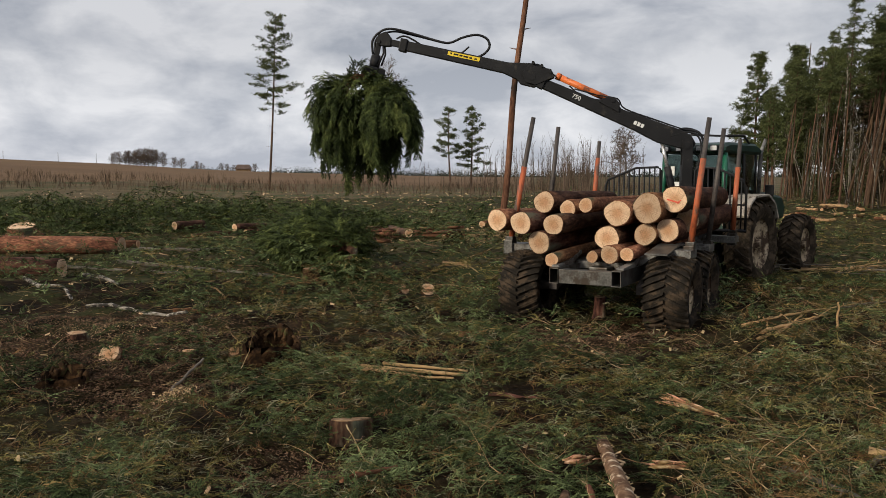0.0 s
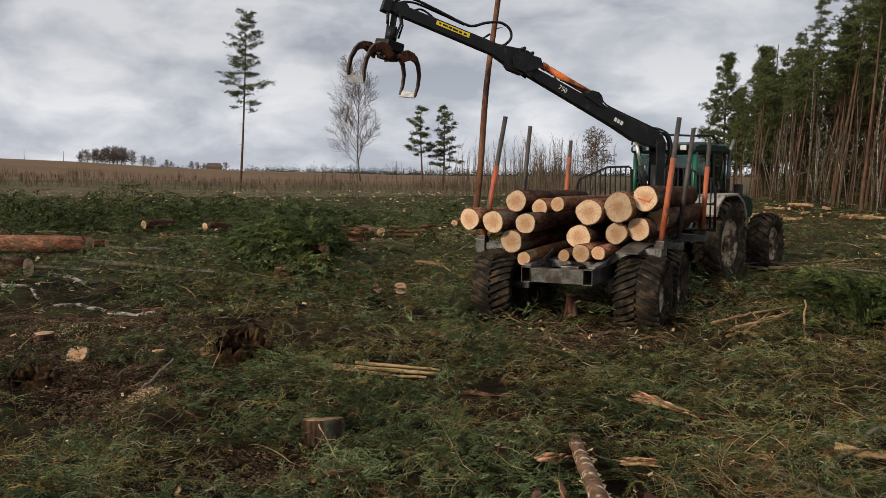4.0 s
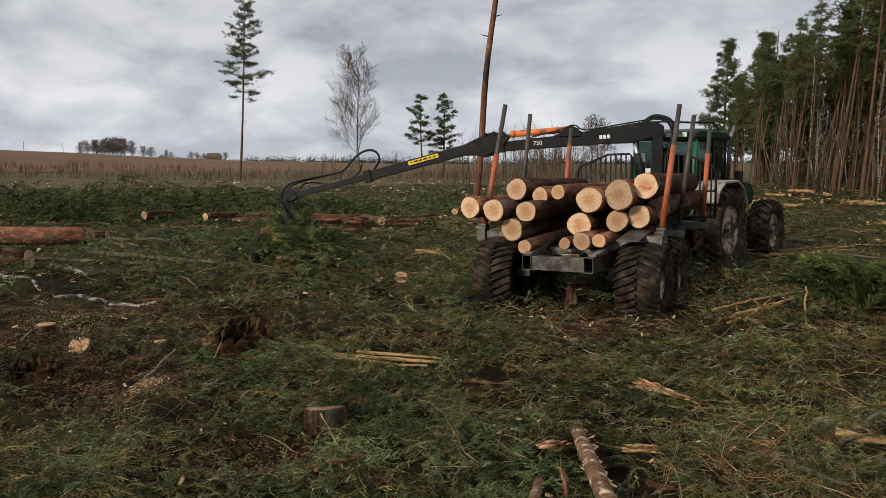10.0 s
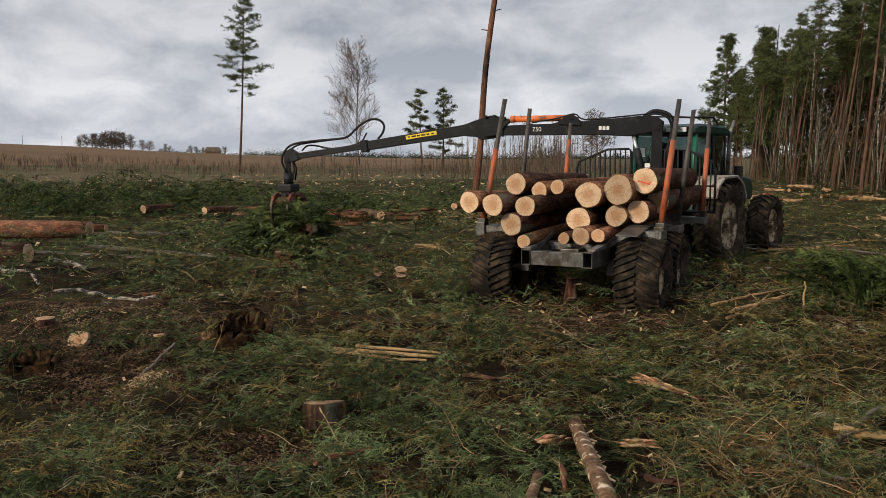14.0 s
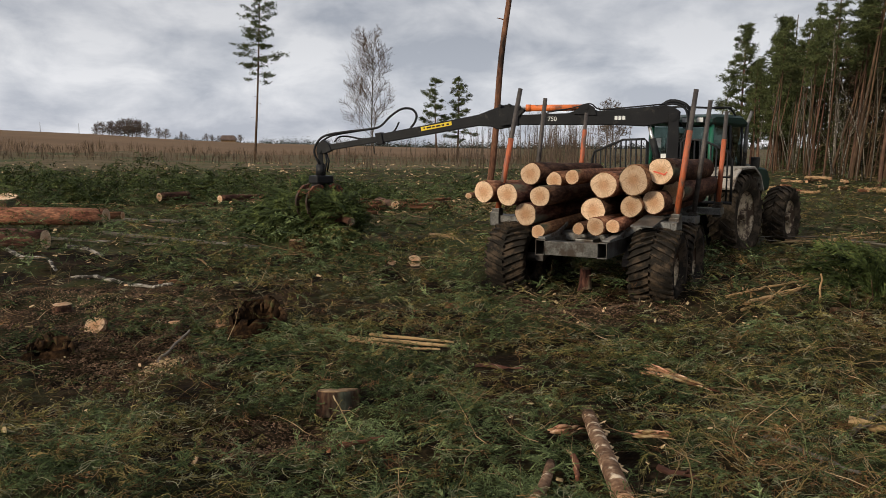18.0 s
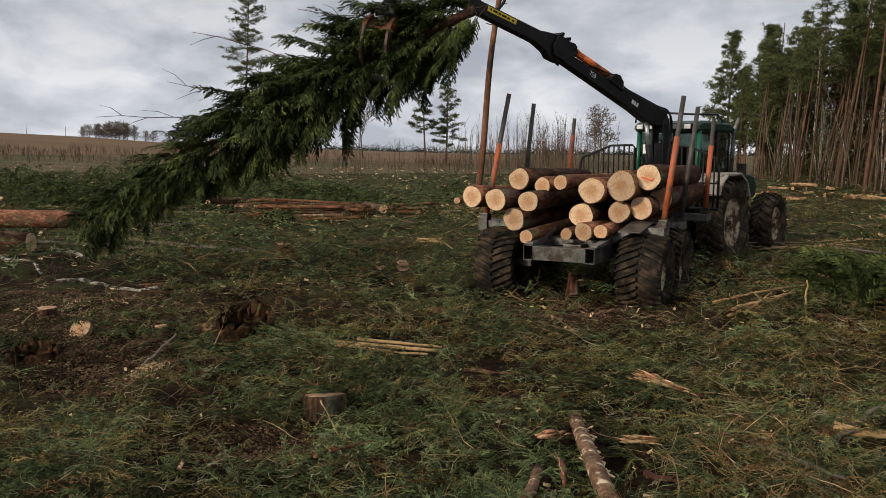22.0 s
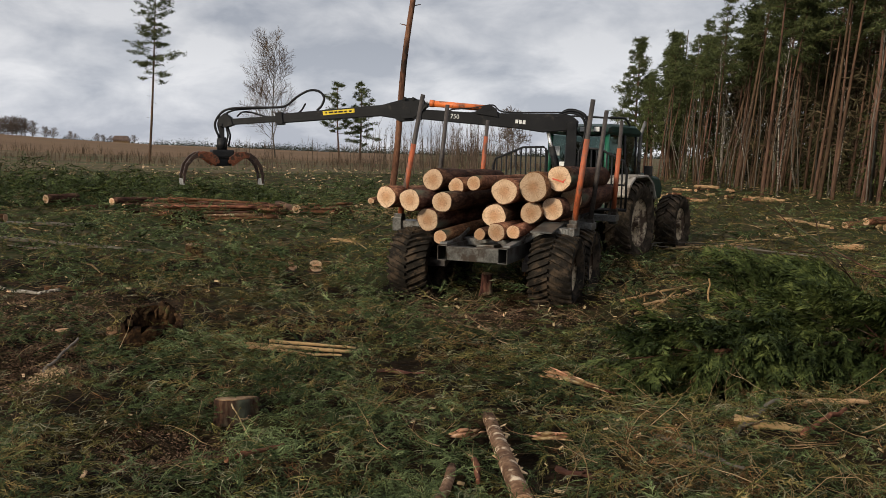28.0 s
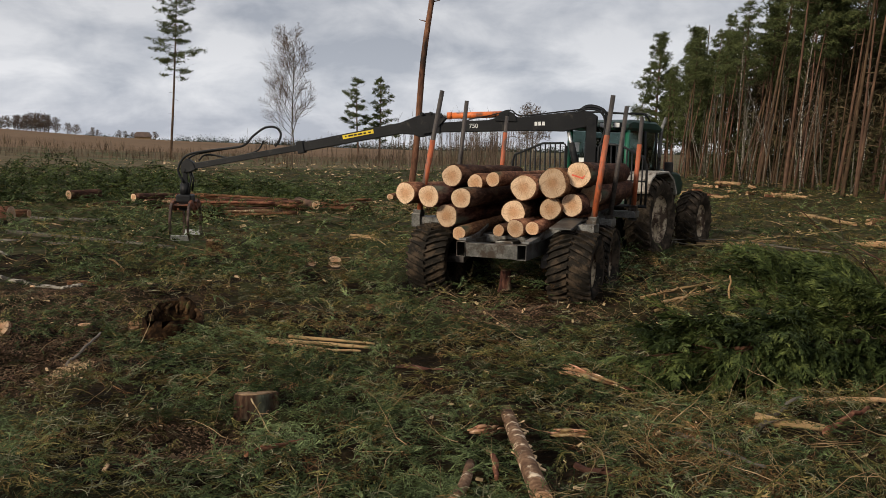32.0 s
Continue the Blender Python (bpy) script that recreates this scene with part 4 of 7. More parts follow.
# seconds, grapple heading, jaw opening (0 shut to 1 wide), sway to the side and forward (degrees)
GRAB = [(0, 15, 0.3, -12, 0), (0.5, 20, 0.3, -14, 0), (1, 60, 0.3, -15, 0), (1.5, 80, 0.3, -10, 0), (2, 20, 0.85, 38, 0), (2.4, 15, 1.0, 42, 0), (2.7, 40, 1.0, 28, 0), (3, 75, 0.8, -4, 0), (3.5, 65, 0.8, -12, 0),
        (5.5, 16, 1.0, 5, 0), (6, 17, 1.0, 4, 0), (7, 20, 1.0, 0, 0), (8.5, 12, 0.95, 0, 0), (9.5, 0, 0.95, 0, 0), (10.2, 0, 0.9, 0, 0), (11, 20, 0.7, 0, 0), (12, 60, 0.35, 0, 0), (13, 75, 0.3, 5, 0),
        (14, 75, 0.35, 0, 0), (14.5, 60, 0.6, 0, 0), (16.5, 20, 0.7, 0, 0), (17.2, 30, 0.5, 0, 0), (18, 45, 0.35, 0, 0), (19, 55, 0.3, 0, 0), (20, 60, 0.3, 0, 0), (21, 60, 0.3, 0, 0), (22, 75, 0.3, -8, 0), (22.6, 90, 0.3, -8, 0),
        (23.2, 100, 0.3, 5, 0), (23.6, 100, 0.6, 30, 0), (24, 70, 0.8, 40, 0), (24.5, 60, 0.9, 20, -12), (25, 46, 1.0, 6, -58), (25.5, 50, 0.9, -35, -10), (27.5, 18, 0.95, -14, 0), (28, 20, 1.0, 0, 0), (28.5, 22, 0.98, 0, 0), (29, 45, 0.82, 0, 0), (30, 58, 0.78, 0, 0), (31, 72, 0.76, 0, 0), (32, 89, 0.75, 0, 0)]


def curve_at(rows, t):
    """Smooth values between the rows of a table, at t."""
    i = max(k for k in range(len(rows) - 1) if rows[k][0] <= t or k == 0)
    a, b = rows[i], rows[i + 1]
    p, q = rows[max(i - 1, 0)], rows[min(i + 2, len(rows) - 1)]
    h = b[0] - a[0]
    s = min(max((t - a[0]) / h, 0), 1)
    outp = []
    for k in range(1, len(a)):
        def slope(r0, r1, r2):
            if (r1[k] - r0[k]) * (r2[k] - r1[k]) <= 0 or r2[0] == r1[0] or r1[0] == r0[0]:
                return 0.0
            d0, d1 = (r1[k] - r0[k]) / (r1[0] - r0[0]), (r2[k] - r1[k]) / (r2[0] - r1[0])
            return 2 * d0 * d1 / (d0 + d1)
        m0, m1 = slope(p, a, b) * h, slope(a, b, q) * h
        outp.append((2 * s ** 3 - 3 * s ** 2 + 1) * a[k] + (s ** 3 - 2 * s ** 2 + s) * m0 + (3 * s ** 2 - 2 * s ** 3) * b[k] + (s ** 3 - s ** 2) * m1)
    return outp


def boom_state(t):
    """Elbow, tip, and the poses of the moving links, in world space."""
    slew, a, b, reach = curve_at(BOOM, t)
    ca, sa = math.cos(radians(slew)), math.sin(radians(slew))
    h = Vector((ca, sa, 0))
    up = Vector((0, 0, 1))
    elbow = POST + L1 * (math.cos(radians(a)) * h + math.sin(radians(a)) * up)
    db = math.cos(radians(b)) * h + math.sin(radians(b)) * up
    tip = elbow + reach * db
    inner = Matrix.Translation(POST) @ pose(0, 0, 0, 0, -a, slew)
    outer = Matrix.Translation(elbow) @ pose(0, 0, 0, 0, -b, slew)
    slide = Matrix.Translation(tip) @ pose(0, 0, 0, 0, -b, slew)
    head, gape, sway, nod = curve_at(GRAB, t)
    hang = Matrix.Translation(tip) @ Matrix.Rotation(radians(-sway), 4, "Y") @ Matrix.Rotation(radians(nod), 4, "X")
    grab = hang @ pose(0, 0, -0.62, 0, 0, head)
    return slew, inner, outer, slide, hang, grab, gape


def stroke(p, q, roll_up):
    """A pose at p whose x axis runs to q."""
    x = (q - p).normalized()
    y = roll_up.cross(x).normalized()
    z = x.cross(y)
    return Matrix.Translation(p) @ Matrix((x, y, z)).transposed().to_4x4()


def jaw_mesh():
    """The thick upper arms of one grapple jaw; its pivot at the origin, opening towards +x."""
    bm = bmesh.new()
    for y in (-0.17, 0.17):
        prism(bm, [(0.0, 0.08), (0.16, 0.13), (0.33, 0.09), (0.41, 0.02), (0.36, -0.06), (0.27, -0.03), (0.14, -0.06), (0.0, -0.1)], y - 0.028, y + 0.028, bevel=0.006)
    prism(bm, [(0.05, 0.02), (0.2, 0.06), (0.3, 0.03), (0.2, 0.0), (0.05, -0.03)], -0.17, 0.17)
    rod(bm, (0, -0.2, 0), (0, 0.2, 0), 0.04, seg=10)
    for y in (-0.17, 0.17):
        rod(bm, (0.2, y - 0.04, 0.04), (0.2, y + 0.04, 0.04), 0.03, seg=8)
    return finish(bm, "jaw", M_RUST)


def tine_mesh(y):
    """A slender curved tine that tapers to the lip."""
    bm = bmesh.new()
    prism(bm, [(0.32, 0.095), (0.42, 0.03), (0.5, -0.08), (0.555, -0.26), (0.535, -0.46), (0.465, -0.63), (0.435, -0.62), (0.48, -0.45), (0.485, -0.27), (0.43, -0.12), (0.36, -0.05), (0.3, -0.02)], y - 0.022, y + 0.022, bevel=0.005)
    return finish(bm, "tine", M_TINE)


def lip_mesh():
    """Thin worn bar that joins the two tips."""
    bm = bmesh.new()
    prism(bm, [(0.515, -0.545), (0.465, -0.655), (0.43, -0.645), (0.475, -0.54)], -0.17, 0.17, bevel=0.004)
    return finish(bm, "lip", M_LIP)


def smooth_line(pts, steps=4):
    """Catmull-Rom points through pts."""
    p = [Vector(q) for q in pts]
    p = [p[0] * 2 - p[1]] + p + [p[-1] * 2 - p[-2]]
    out_ = []
    for a, b, c, d in zip(p, p[1:], p[2:], p[3:]):
        for k in range(steps):
            u = k / steps
            out_.append(0.5 * (2 * b + (c - a) * u + (2 * a - 5 * b + 4 * c - d) * u * u + (3 * b - a - 3 * c + d) * u ** 3))
    return out_ + [p[-2]]


def crane():
    cr = thing("loader_crane", Matrix.Translation((POST.x, POST.y, 0)), "black hydraulic loader crane with orange cylinders and a rusty grapple", "crane")
    bm = bmesh.new()
    box(bm, (0.7, 0.7, 0.2), pose(0, 0, 0.86, 0, 0, 60), 0.02)
    rod(bm, (0, 0, 0.5), (0, 0, 1.35), 0.17, seg=20)
    for s in (-1, 1):
        tube(bm, [(0.2 * s, 0.3, 0.9), (0.75 * s, 0.45, 0.85), (0.95 * s, 0.5, 0.2), (0.95 * s, 0.5, 0.06)], 0.06, 10)
    part("crane_base", bm, M_BLACK, cr)
    # slewing column
    bm = bmesh.new()
    rod(bm, (0, 0, 1.3), (0, 0, 2.2), 0.11, 0.09, 18)
    for y in (-0.12, 0.12):
        prism(bm, [(-0.11, 1.75), (0.09, 1.75), (0.07, 2.3), (0.08, 2.66), (-0.1, 2.66), (-0.11, 2.3)], y - 0.015, y + 0.015, bevel=0.004)
    rod(bm, (0, -0.16, 2.56), (0, 0.16, 2.56), 0.05, seg=12)
    for y, out_ in ((0.07, 0.0), (0.02, 0.05), (-0.04, 0.02), (-0.08, 0.08)):
        tube(bm, smooth_line([(0.3, y, 2.72), (0.05, y, 2.8 + out_), (-0.16 - out_, y, 2.76 + out_ * 0.6), (-0.26 - out_, y, 2.6), (-0.25 - out_, y, 2.35), (-0.15, y, 2.0), (-0.1, y, 1.7)]), 0.018, 8)
    tube(bm, [(0.0, -0.12, 1.5), (-0.3, -0.2, 1.8), (-0.3, -0.1, 2.3), (-0.1, -0.06, 2.5)], 0.016, 8)
    column = part("column", bm, M_BLACK, cr)
    for k in range(2):
        bm = bmesh.new()
        box(bm, (0.09, 0.012, 0.09), pose(0.0, -0.146, 1.95 - 0.14 * k), 0.003)
        part("decal", bm, M_YELLOW, column, "small yellow warning decal")
    # inner boom, along +x
    bm = bmesh.new()
    prism(bm, [(-0.12, -0.06), (-0.14, 0.1), (0.0, 0.2), (0.2, 0.22), (1.35, 0.13), (1.5, 0.21), (1.7, 0.2), (1.85, 0.1), (L1 - 0.1, 0.07), (L1 + 0.08, 0.06), (L1 + 0.1, -0.07), (L1 - 0.2, -0.11), (1.0, -0.13), (0.5, -0.16), (0.15, -0.1)], -0.085, 0.085, bevel=0.012)
    for y in (-0.105, 0.105):
        prism(bm, [(1.38, 0.05), (1.42, 0.2), (1.55, 0.27), (1.68, 0.24), (1.8, 0.08)], y - 0.012, y + 0.012, bevel=0.003)
        prism(bm, [(L1 - 0.25, -0.13), (L1 + 0.12, -0.1), (L1 + 0.12, 0.1), (L1 - 0.25, 0.1)], y - 0.012, y + 0.012, bevel=0.003)
    rod(bm, (0, -0.15, 0), (0, 0.15, 0), 0.075, seg=14)
    rod(bm, (L1, -0.14, 0), (L1, 0.14, 0), 0.055, seg=14)
    rod(bm, (1.56, -0.13, 0.2), (1.56, 0.13, 0.2), 0.035, seg=12)
    tube(bm, smooth_line([(0.1, 0.05, 0.25), (0.7, 0.05, 0.2), (1.3, 0.05, 0.16), (1.5, 0.05, 0.27), (1.8, 0.05, 0.2), (2.3, 0.05, 0.12)]), 0.014, 6)
    inner = part("inner_boom", bm, M_BLACK, cr, "black painted main boom")
    txt = bpy.data.curves.new("model_number", "FONT")
    txt.body, txt.size, txt.extrude, txt.align_x, txt.align_y = "750", 0.115, 0.002, "CENTER", "CENTER"
    for s in (1, -1):
        number = new("model_number", txt)
        number.parent, number.matrix_basis = inner, pose(2.2, 0.087 * s, -0.01, 90, 0, 180 if s > 0 else 0)
        number.data.materials.append(M_WHITE) if not number.data.materials else None
        tagged(number, "white painted model number")
        bm = bmesh.new()
        for k in range(3):
            box(bm, (0.052, 0.003, 0.07), pose(0.88 + 0.07 * k, 0.087 * s, 0), 0)
        part("brand_mark", bm, M_WHITE, inner, "white painted mark")
    # outer boom
    L2 = 2.55
    bm = bmesh.new()
    prism(bm, [(-0.36, 0.06), (-0.3, 0.2), (-0.05, 0.27), (0.15, 0.24), (0.5, 0.17), (L2, 0.13), (L2, -0.05), (0.55, -0.04), (0.28, -0.1), (0.18, -0.17), (-0.08, -0.17), (-0.2, -0.05)], -0.075, 0.075, bevel=0.012)
    for y in (-0.12, 0.12):
        prism(bm, [(-0.4, 0.1), (-0.3, 0.22), (0.12, 0.2), (0.2, 0.02), (0.1, -0.12), (-0.1, -0.12)], y - 0.012, y + 0.012, bevel=0.003)
    box(bm, (0.14, 0.2, 0.24), pose(L2 - 0.02, 0, 0.04), 0.015)
    for x, z in ((-0.3, 0.16), (-0.12, 0.24), (0.05, 0.26)):
        rod(bm, (x, -0.15, z), (x, 0.15, z), 0.03, seg=10)
    outer = part("outer_boom", bm, M_BLACK, cr, "black painted telescopic boom")
    for s in (1, -1):
        bm = bmesh.new()
        box(bm, (0.62, 0.004, 0.075), pose(1.35, 0.079 * s, 0.09, 0, 1.2, 0), 0)
        decal = part("decal", bm, M_YELLOW, outer, "yellow warning decal with dark bars")
        for k, w in enumerate((0.05, 0.05, 0.09, 0.06, 0.09, 0.03)):
            bm = bmesh.new()
            box(bm, (w, 0.003, 0.03), pose(1.12 + 0.095 * k, 0.0825 * s, 0.09, 0, 1.2, 0), 0)
            part("decal_mark", bm, M_BLACK, outer)
    # telescopic extension, its tip at the origin
    bm = bmesh.new()
    box(bm, (2.7, 0.1, 0.12), pose(-1.33, 0, 0.04), 0.01)
    prism(bm, [(-0.25, -0.03), (-0.22, 0.12), (-0.1, 0.22), (0.03, 0.14), (0.07, 0.02), (0.0, -0.06), (-0.12, -0.06)], -0.07, 0.07, bevel=0.01)
    rod(bm, (0, -0.09, 0), (0, 0.09, 0), 0.04, seg=10)
    ext = part("extension_boom", bm, M_BLACK, cr, "black telescopic extension")
    bm = bmesh.new()
    tube(bm, smooth_line([(0.06, 0.04, -0.25), (0.12, 0.05, 0.0), (0.0, 0.05, 0.2), (-0.2, 0.05, 0.29), (-0.6, 0.04, 0.29), (-1.15, 0.03, 0.26), (-1.35, 0.02, 0.29), (-1.55, 0.02, 0.43), (-1.8, 0.0, 0.54), (-2.0, -0.02, 0.51), (-2.08, -0.03, 0.38), (-2.02, -0.03, 0.24), (-1.92, -0.02, 0.15)]), 0.024, 8)
    tube(bm, smooth_line([(0.02, -0.04, -0.3), (0.09, -0.05, 0.02), (-0.03, -0.05, 0.17), (-0.22, -0.05, 0.26), (-0.5, -0.03, 0.275), (-1.2, -0.02, 0.26)]), 0.02, 8)
    tube(bm, smooth_line([(-0.3, -0.06, 0.14), (-0.42, -0.07, 0.22), (-0.6, -0.08, 0.2), (-0.9, -0.08, 0.1), (-1.25, -0.09, 0.09), (-1.55, -0.08, 0.14), (-1.7, -0.05, 0.3)]), 0.018, 8)
    part("hydraulic_hose", bm, M_BLACK, ext, "black looping hydraulic hoses")
    # lift cylinder and elbow cylinder: barrels and rods
    bm = bmesh.new()
    rod(bm, (0, 0, 0), (0.7, 0, 0), 0.065, seg=14)
    lift_barrel = part("lift_cylinder", bm, M_BLACK, cr)
    bm = bmesh.new()
    rod(bm, (-0.55, 0, 0), (0, 0, 0), 0.035, seg=12)
    lift_rod = part("lift_rod", bm, M_CHROME, cr)
    bm = bmesh.new()
    rod(bm, (0, 0, 0), (1.12, 0, 0), 0.06, seg=14)
    rod(bm, (1.06, 0, 0), (1.15, 0, 0), 0.068, seg=14)
    rod(bm, (0, -0.07, 0), (0, 0.07, 0), 0.05, seg=10)
    elbow_barrel = part("elbow_cylinder", bm, M_ORANGE, cr, "orange painted hydraulic cylinder")
    bm = bmesh.new()
    tube(bm, [(0.2, 0.0, 0.07), (0.45, 0, 0.14), (0.7, 0, 0.12), (0.85, 0, 0.07)], 0.013, 6)
    part("hose", bm, M_BLACK, elbow_barrel)
    bm = bmesh.new()
    rod(bm, (-0.75, 0, 0), (0, 0, 0), 0.03, seg=12)
    elbow_rod = part("elbow_rod", bm, M_CHROME, cr)
    # hanging link, rotator, grapple
    bm = bmesh.new()
    box(bm, (0.1, 0.05, 0.3), pose(0, 0.0, -0.12), 0.012)
    rod(bm, (-0.08, 0, -0.28), (0.08, 0, -0.28), 0.035, seg=10)
    rod(bm, (0, 0, -0.28), (0, 0, -0.5), 0.1, seg=16)
    tube(bm, [(0.1, 0.03, 0.0), (0.16, 0.05, -0.2), (0.12, 0.08, -0.42)], 0.02, 6)
    tube(bm, [(0.08, -0.03, 0.0), (0.13, -0.07, -0.2), (0.08, -0.1, -0.45)], 0.02, 6)
    link = part("rotator_link", bm, M_BLACK, cr)
    bm = bmesh.new()
    box(bm, (0.42, 0.3, 0.16), pose(0, 0, 0.05), 0.03)
    box(bm, (0.34, 0.2, 0.22), pose(0, 0, -0.08), 0.03)
    rod(bm, (-0.24, 0, -0.1), (0.24, 0, -0.1), 0.045, seg=12)
    body = part("grapple_body", bm, M_BLACK, cr)
    jm, lm = jaw_mesh(), lip_mesh()
    tines = tine_mesh(-0.17), tine_mesh(0.17)
    jaws = []
    for s in (0, 1):
        j = new("jaw", jm)
        j.parent = cr
        tagged(j, "rusty orange curved grapple jaw")
        lp = new("lip", lm)
        lp.parent = j
        tagged(lp, "bright worn steel lip")
        for tm in tines:
            tn = new("tine", tm)
            tn.parent = j
            tagged(tn, "dark curved steel tine")
        jaws.append(j)
    return cr, dict(column=column, inner=inner, outer=outer, ext=ext, lift_barrel=lift_barrel, lift_rod=lift_rod, elbow_barrel=elbow_barrel, elbow_rod=elbow_rod, link=link, body=body, jaws=jaws)


def crane_motion(cr, p):
    home = cr.matrix_basis.inverted()
    rows = {k: [] for k in ("column", "inner", "outer", "ext", "lift_barrel", "lift_rod", "elbow_barrel", "elbow_rod", "link", "body", "jaw0", "jaw1")}
    for i in range(0, 321):
        t = i / 10
        slew, inner, outer, slide, hang, grab, gape = boom_state(t)
        turn = Matrix.Translation((POST.x, POST.y, 0)) @ pose(0, 0, 0, 0, 0, slew)
        up = Vector((0, 0, 1))
        side = turn.to_3x3() @ Vector((0, 1, 0))
        foot, eye_ = turn @ Vector((0.17, 0, 1.5)), inner @ Vector((0.42, 0, -0.12))
        ea, eb = inner @ Vector((1.56, 0, 0.2)), outer @ Vector((-0.3, 0, 0.16))
        upl = (eye_ - foot).cross(side) * -1
        upe = (eb - ea).cross(side) * -1
        b = stroke(foot, eye_, upl)
        c = stroke(ea, eb, upe)
        for key, m in (("column", turn), ("inner", inner), ("outer", outer), ("ext", slide), ("lift_barrel", b), ("lift_rod", Matrix.Translation(eye_) @ b.to_3x3().to_4x4()), ("elbow_barrel", c), ("elbow_rod", Matrix.Translation(eb) @ c.to_3x3().to_4x4()), ("link", hang), ("body", grab),
                       ("jaw0", grab @ pose(0.13, 0, -0.1, 0, 58 - 78 * gape, 0)), ("jaw1", grab @ pose(-0.13, 0, -0.1, 0, 0, 180) @ pose(0, 0, 0, 0, 58 - 78 * gape, 0))):
            rows[key].append((t, home @ m))
    for key in rows:
        ob = p["jaws"][int(key[-1])] if key.startswith("jaw") else p[key]
        walk(ob, rows[key])


trailer()
load()
tractor()
CRANE, CRANE_PARTS = crane()


# ---- plants ----
def strand_template(count=11, width=0.016, seed=1):
    """A tuft of thin curved strands, of about unit reach."""
    rnd = random.Random(seed)
    v, f = [], []
    for _ in range(count):
        a, e = rnd.uniform(0, 6.28), rnd.uniform(0.0, 0.4)
        d = Vector((math.cos(a) * math.cos(e), math.sin(a) * math.cos(e), math.sin(e)))
        p = Vector((rnd.uniform(-0.35, 0.35), rnd.uniform(-0.35, 0.35), 0))
        n = Vector((-d.y, d.x, rnd.uniform(-0.5, 0.5))).normalized() * width
        ln = rnd.uniform(0.5, 1.0)
        bend = Vector((rnd.uniform(-0.6, 0.6), rnd.uniform(-0.6, 0.6), -0.2)) * ln
        b = len(v)
        v.extend([p - n, p + n, p + d * ln * 0.5 + n * 0.8, p + d * ln * 0.5 - n * 0.8, p + d * ln + bend])
        f.extend([(b, b + 1, b + 2), (b, b + 2, b + 3), (b + 3, b + 2, b + 4)])
    return np.array([tuple(p) for p in v]), np.array(f)


def curl_template(count=5, width=0.02, seed=1):
    """A few thin curled stems of about unit reach."""
    rnd = random.Random(seed)
    v, f = [], []
    for _ in range(count):
        a, turn = rnd.uniform(0, 6.28), rnd.uniform(-2.6, 2.6)
        p = Vector((rnd.uniform(-0.4, 0.4), rnd.uniform(-0.4, 0.4), rnd.uniform(0, 0.25)))
        ln, rise = rnd.uniform(0.5, 1.1), rnd.uniform(0.0, 0.5)
        for k in range(5):
            q = k / 4
            d = Vector((math.cos(a + turn * q), math.sin(a + turn * q), rise * (1 - 2 * q)))
            n = Vector((-d.y, d.x, 0.6)).normalized() * width * (1 - 0.6 * q)
            v.extend([p - n, p + n])
            if k:
                b = len(v) - 4
                f.extend([(b, b + 1, b + 3), (b, b + 3, b + 2)])
            p = p + d * ln / 4
    return np.array([tuple(p) for p in v]), np.array(f)


def frond_template(shoots=15, seed=1, fat=0.05, side=0.42, needles=5):
    """An arching spruce spray of unit length along x: curved axis, rows of drooping shoots set with slivers of needles."""
    rnd = random.Random(seed)
    v, f = [], []
    bend, arch = rnd.uniform(-0.35, 0.35), rnd.uniform(0.02, 0.1)

    def axis(x):
        return Vector((x, bend * x * x, arch * math.sin(2.6 * x) - 0.1 * x * x))

    def shoot(p, d, ln, w):
        d = d.normalized()
        u = d.cross(Vector((rnd.uniform(-0.5, 0.5), rnd.uniform(-0.5, 0.5), 1))).normalized()
        o = d.cross(u)
        if needles > 5:
            b = len(v)
            e = p + d * ln * 0.85 + Vector((0, 0, -0.14 * ln))
            v.extend([p - u * w * 0.6, p + u * w * 0.6, e + u * w * 0.75, e - u * w * 0.75])
            f.extend([(b, b + 1, b + 2), (b, b + 2, b + 3)])
        for k in range(needles):
            q = k / needles
            c = p + d * ln * 0.72 * q + Vector((0, 0, -0.16 * ln * q * q))
            g = (u * (0.42 if k % 2 else -0.42) + o * rnd.uniform(-0.45, 0.45)) * rnd.uniform(0.5, 1.2)
            h = (d + g).normalized()
            n = h.cross(o + u * rnd.uniform(-0.8, 0.8)).normalized() * w
            b = len(v)
            v.extend([c - n, c + n, c + h * ln * rnd.uniform(0.3, 0.42)])
            f.append((b, b + 1, b + 2))
    for k in range(3):
        a, c = axis(k / 3), axis((k + 1) / 3)
        w = 0.012 * (1 - 0.2 * k)
        b = len(v)
        v.extend([a + Vector((0, w, 0)), a - Vector((0, w, 0)), c + Vector((0, w * 0.8, 0.01)), c - Vector((0, w * 0.8, 0))])
        f.extend([(b, b + 2, b + 3), (b, b + 3, b + 1)])
    for i in range(shoots):
        x = 0.08 + 0.92 * i / shoots
        s = 1 if i % 2 else -1
        ln = (side - 0.6 * side * x) * rnd.uniform(0.7, 1.25)
        ang = radians(rnd.uniform(18, 44))
        shoot(axis(x), Vector((math.cos(ang), s * math.sin(ang) + bend, rnd.uniform(-0.5, 0.25))), ln, ln * fat * rnd.uniform(0.8, 1.3))
    return np.array([tuple(p) for p in v]), np.array(f)


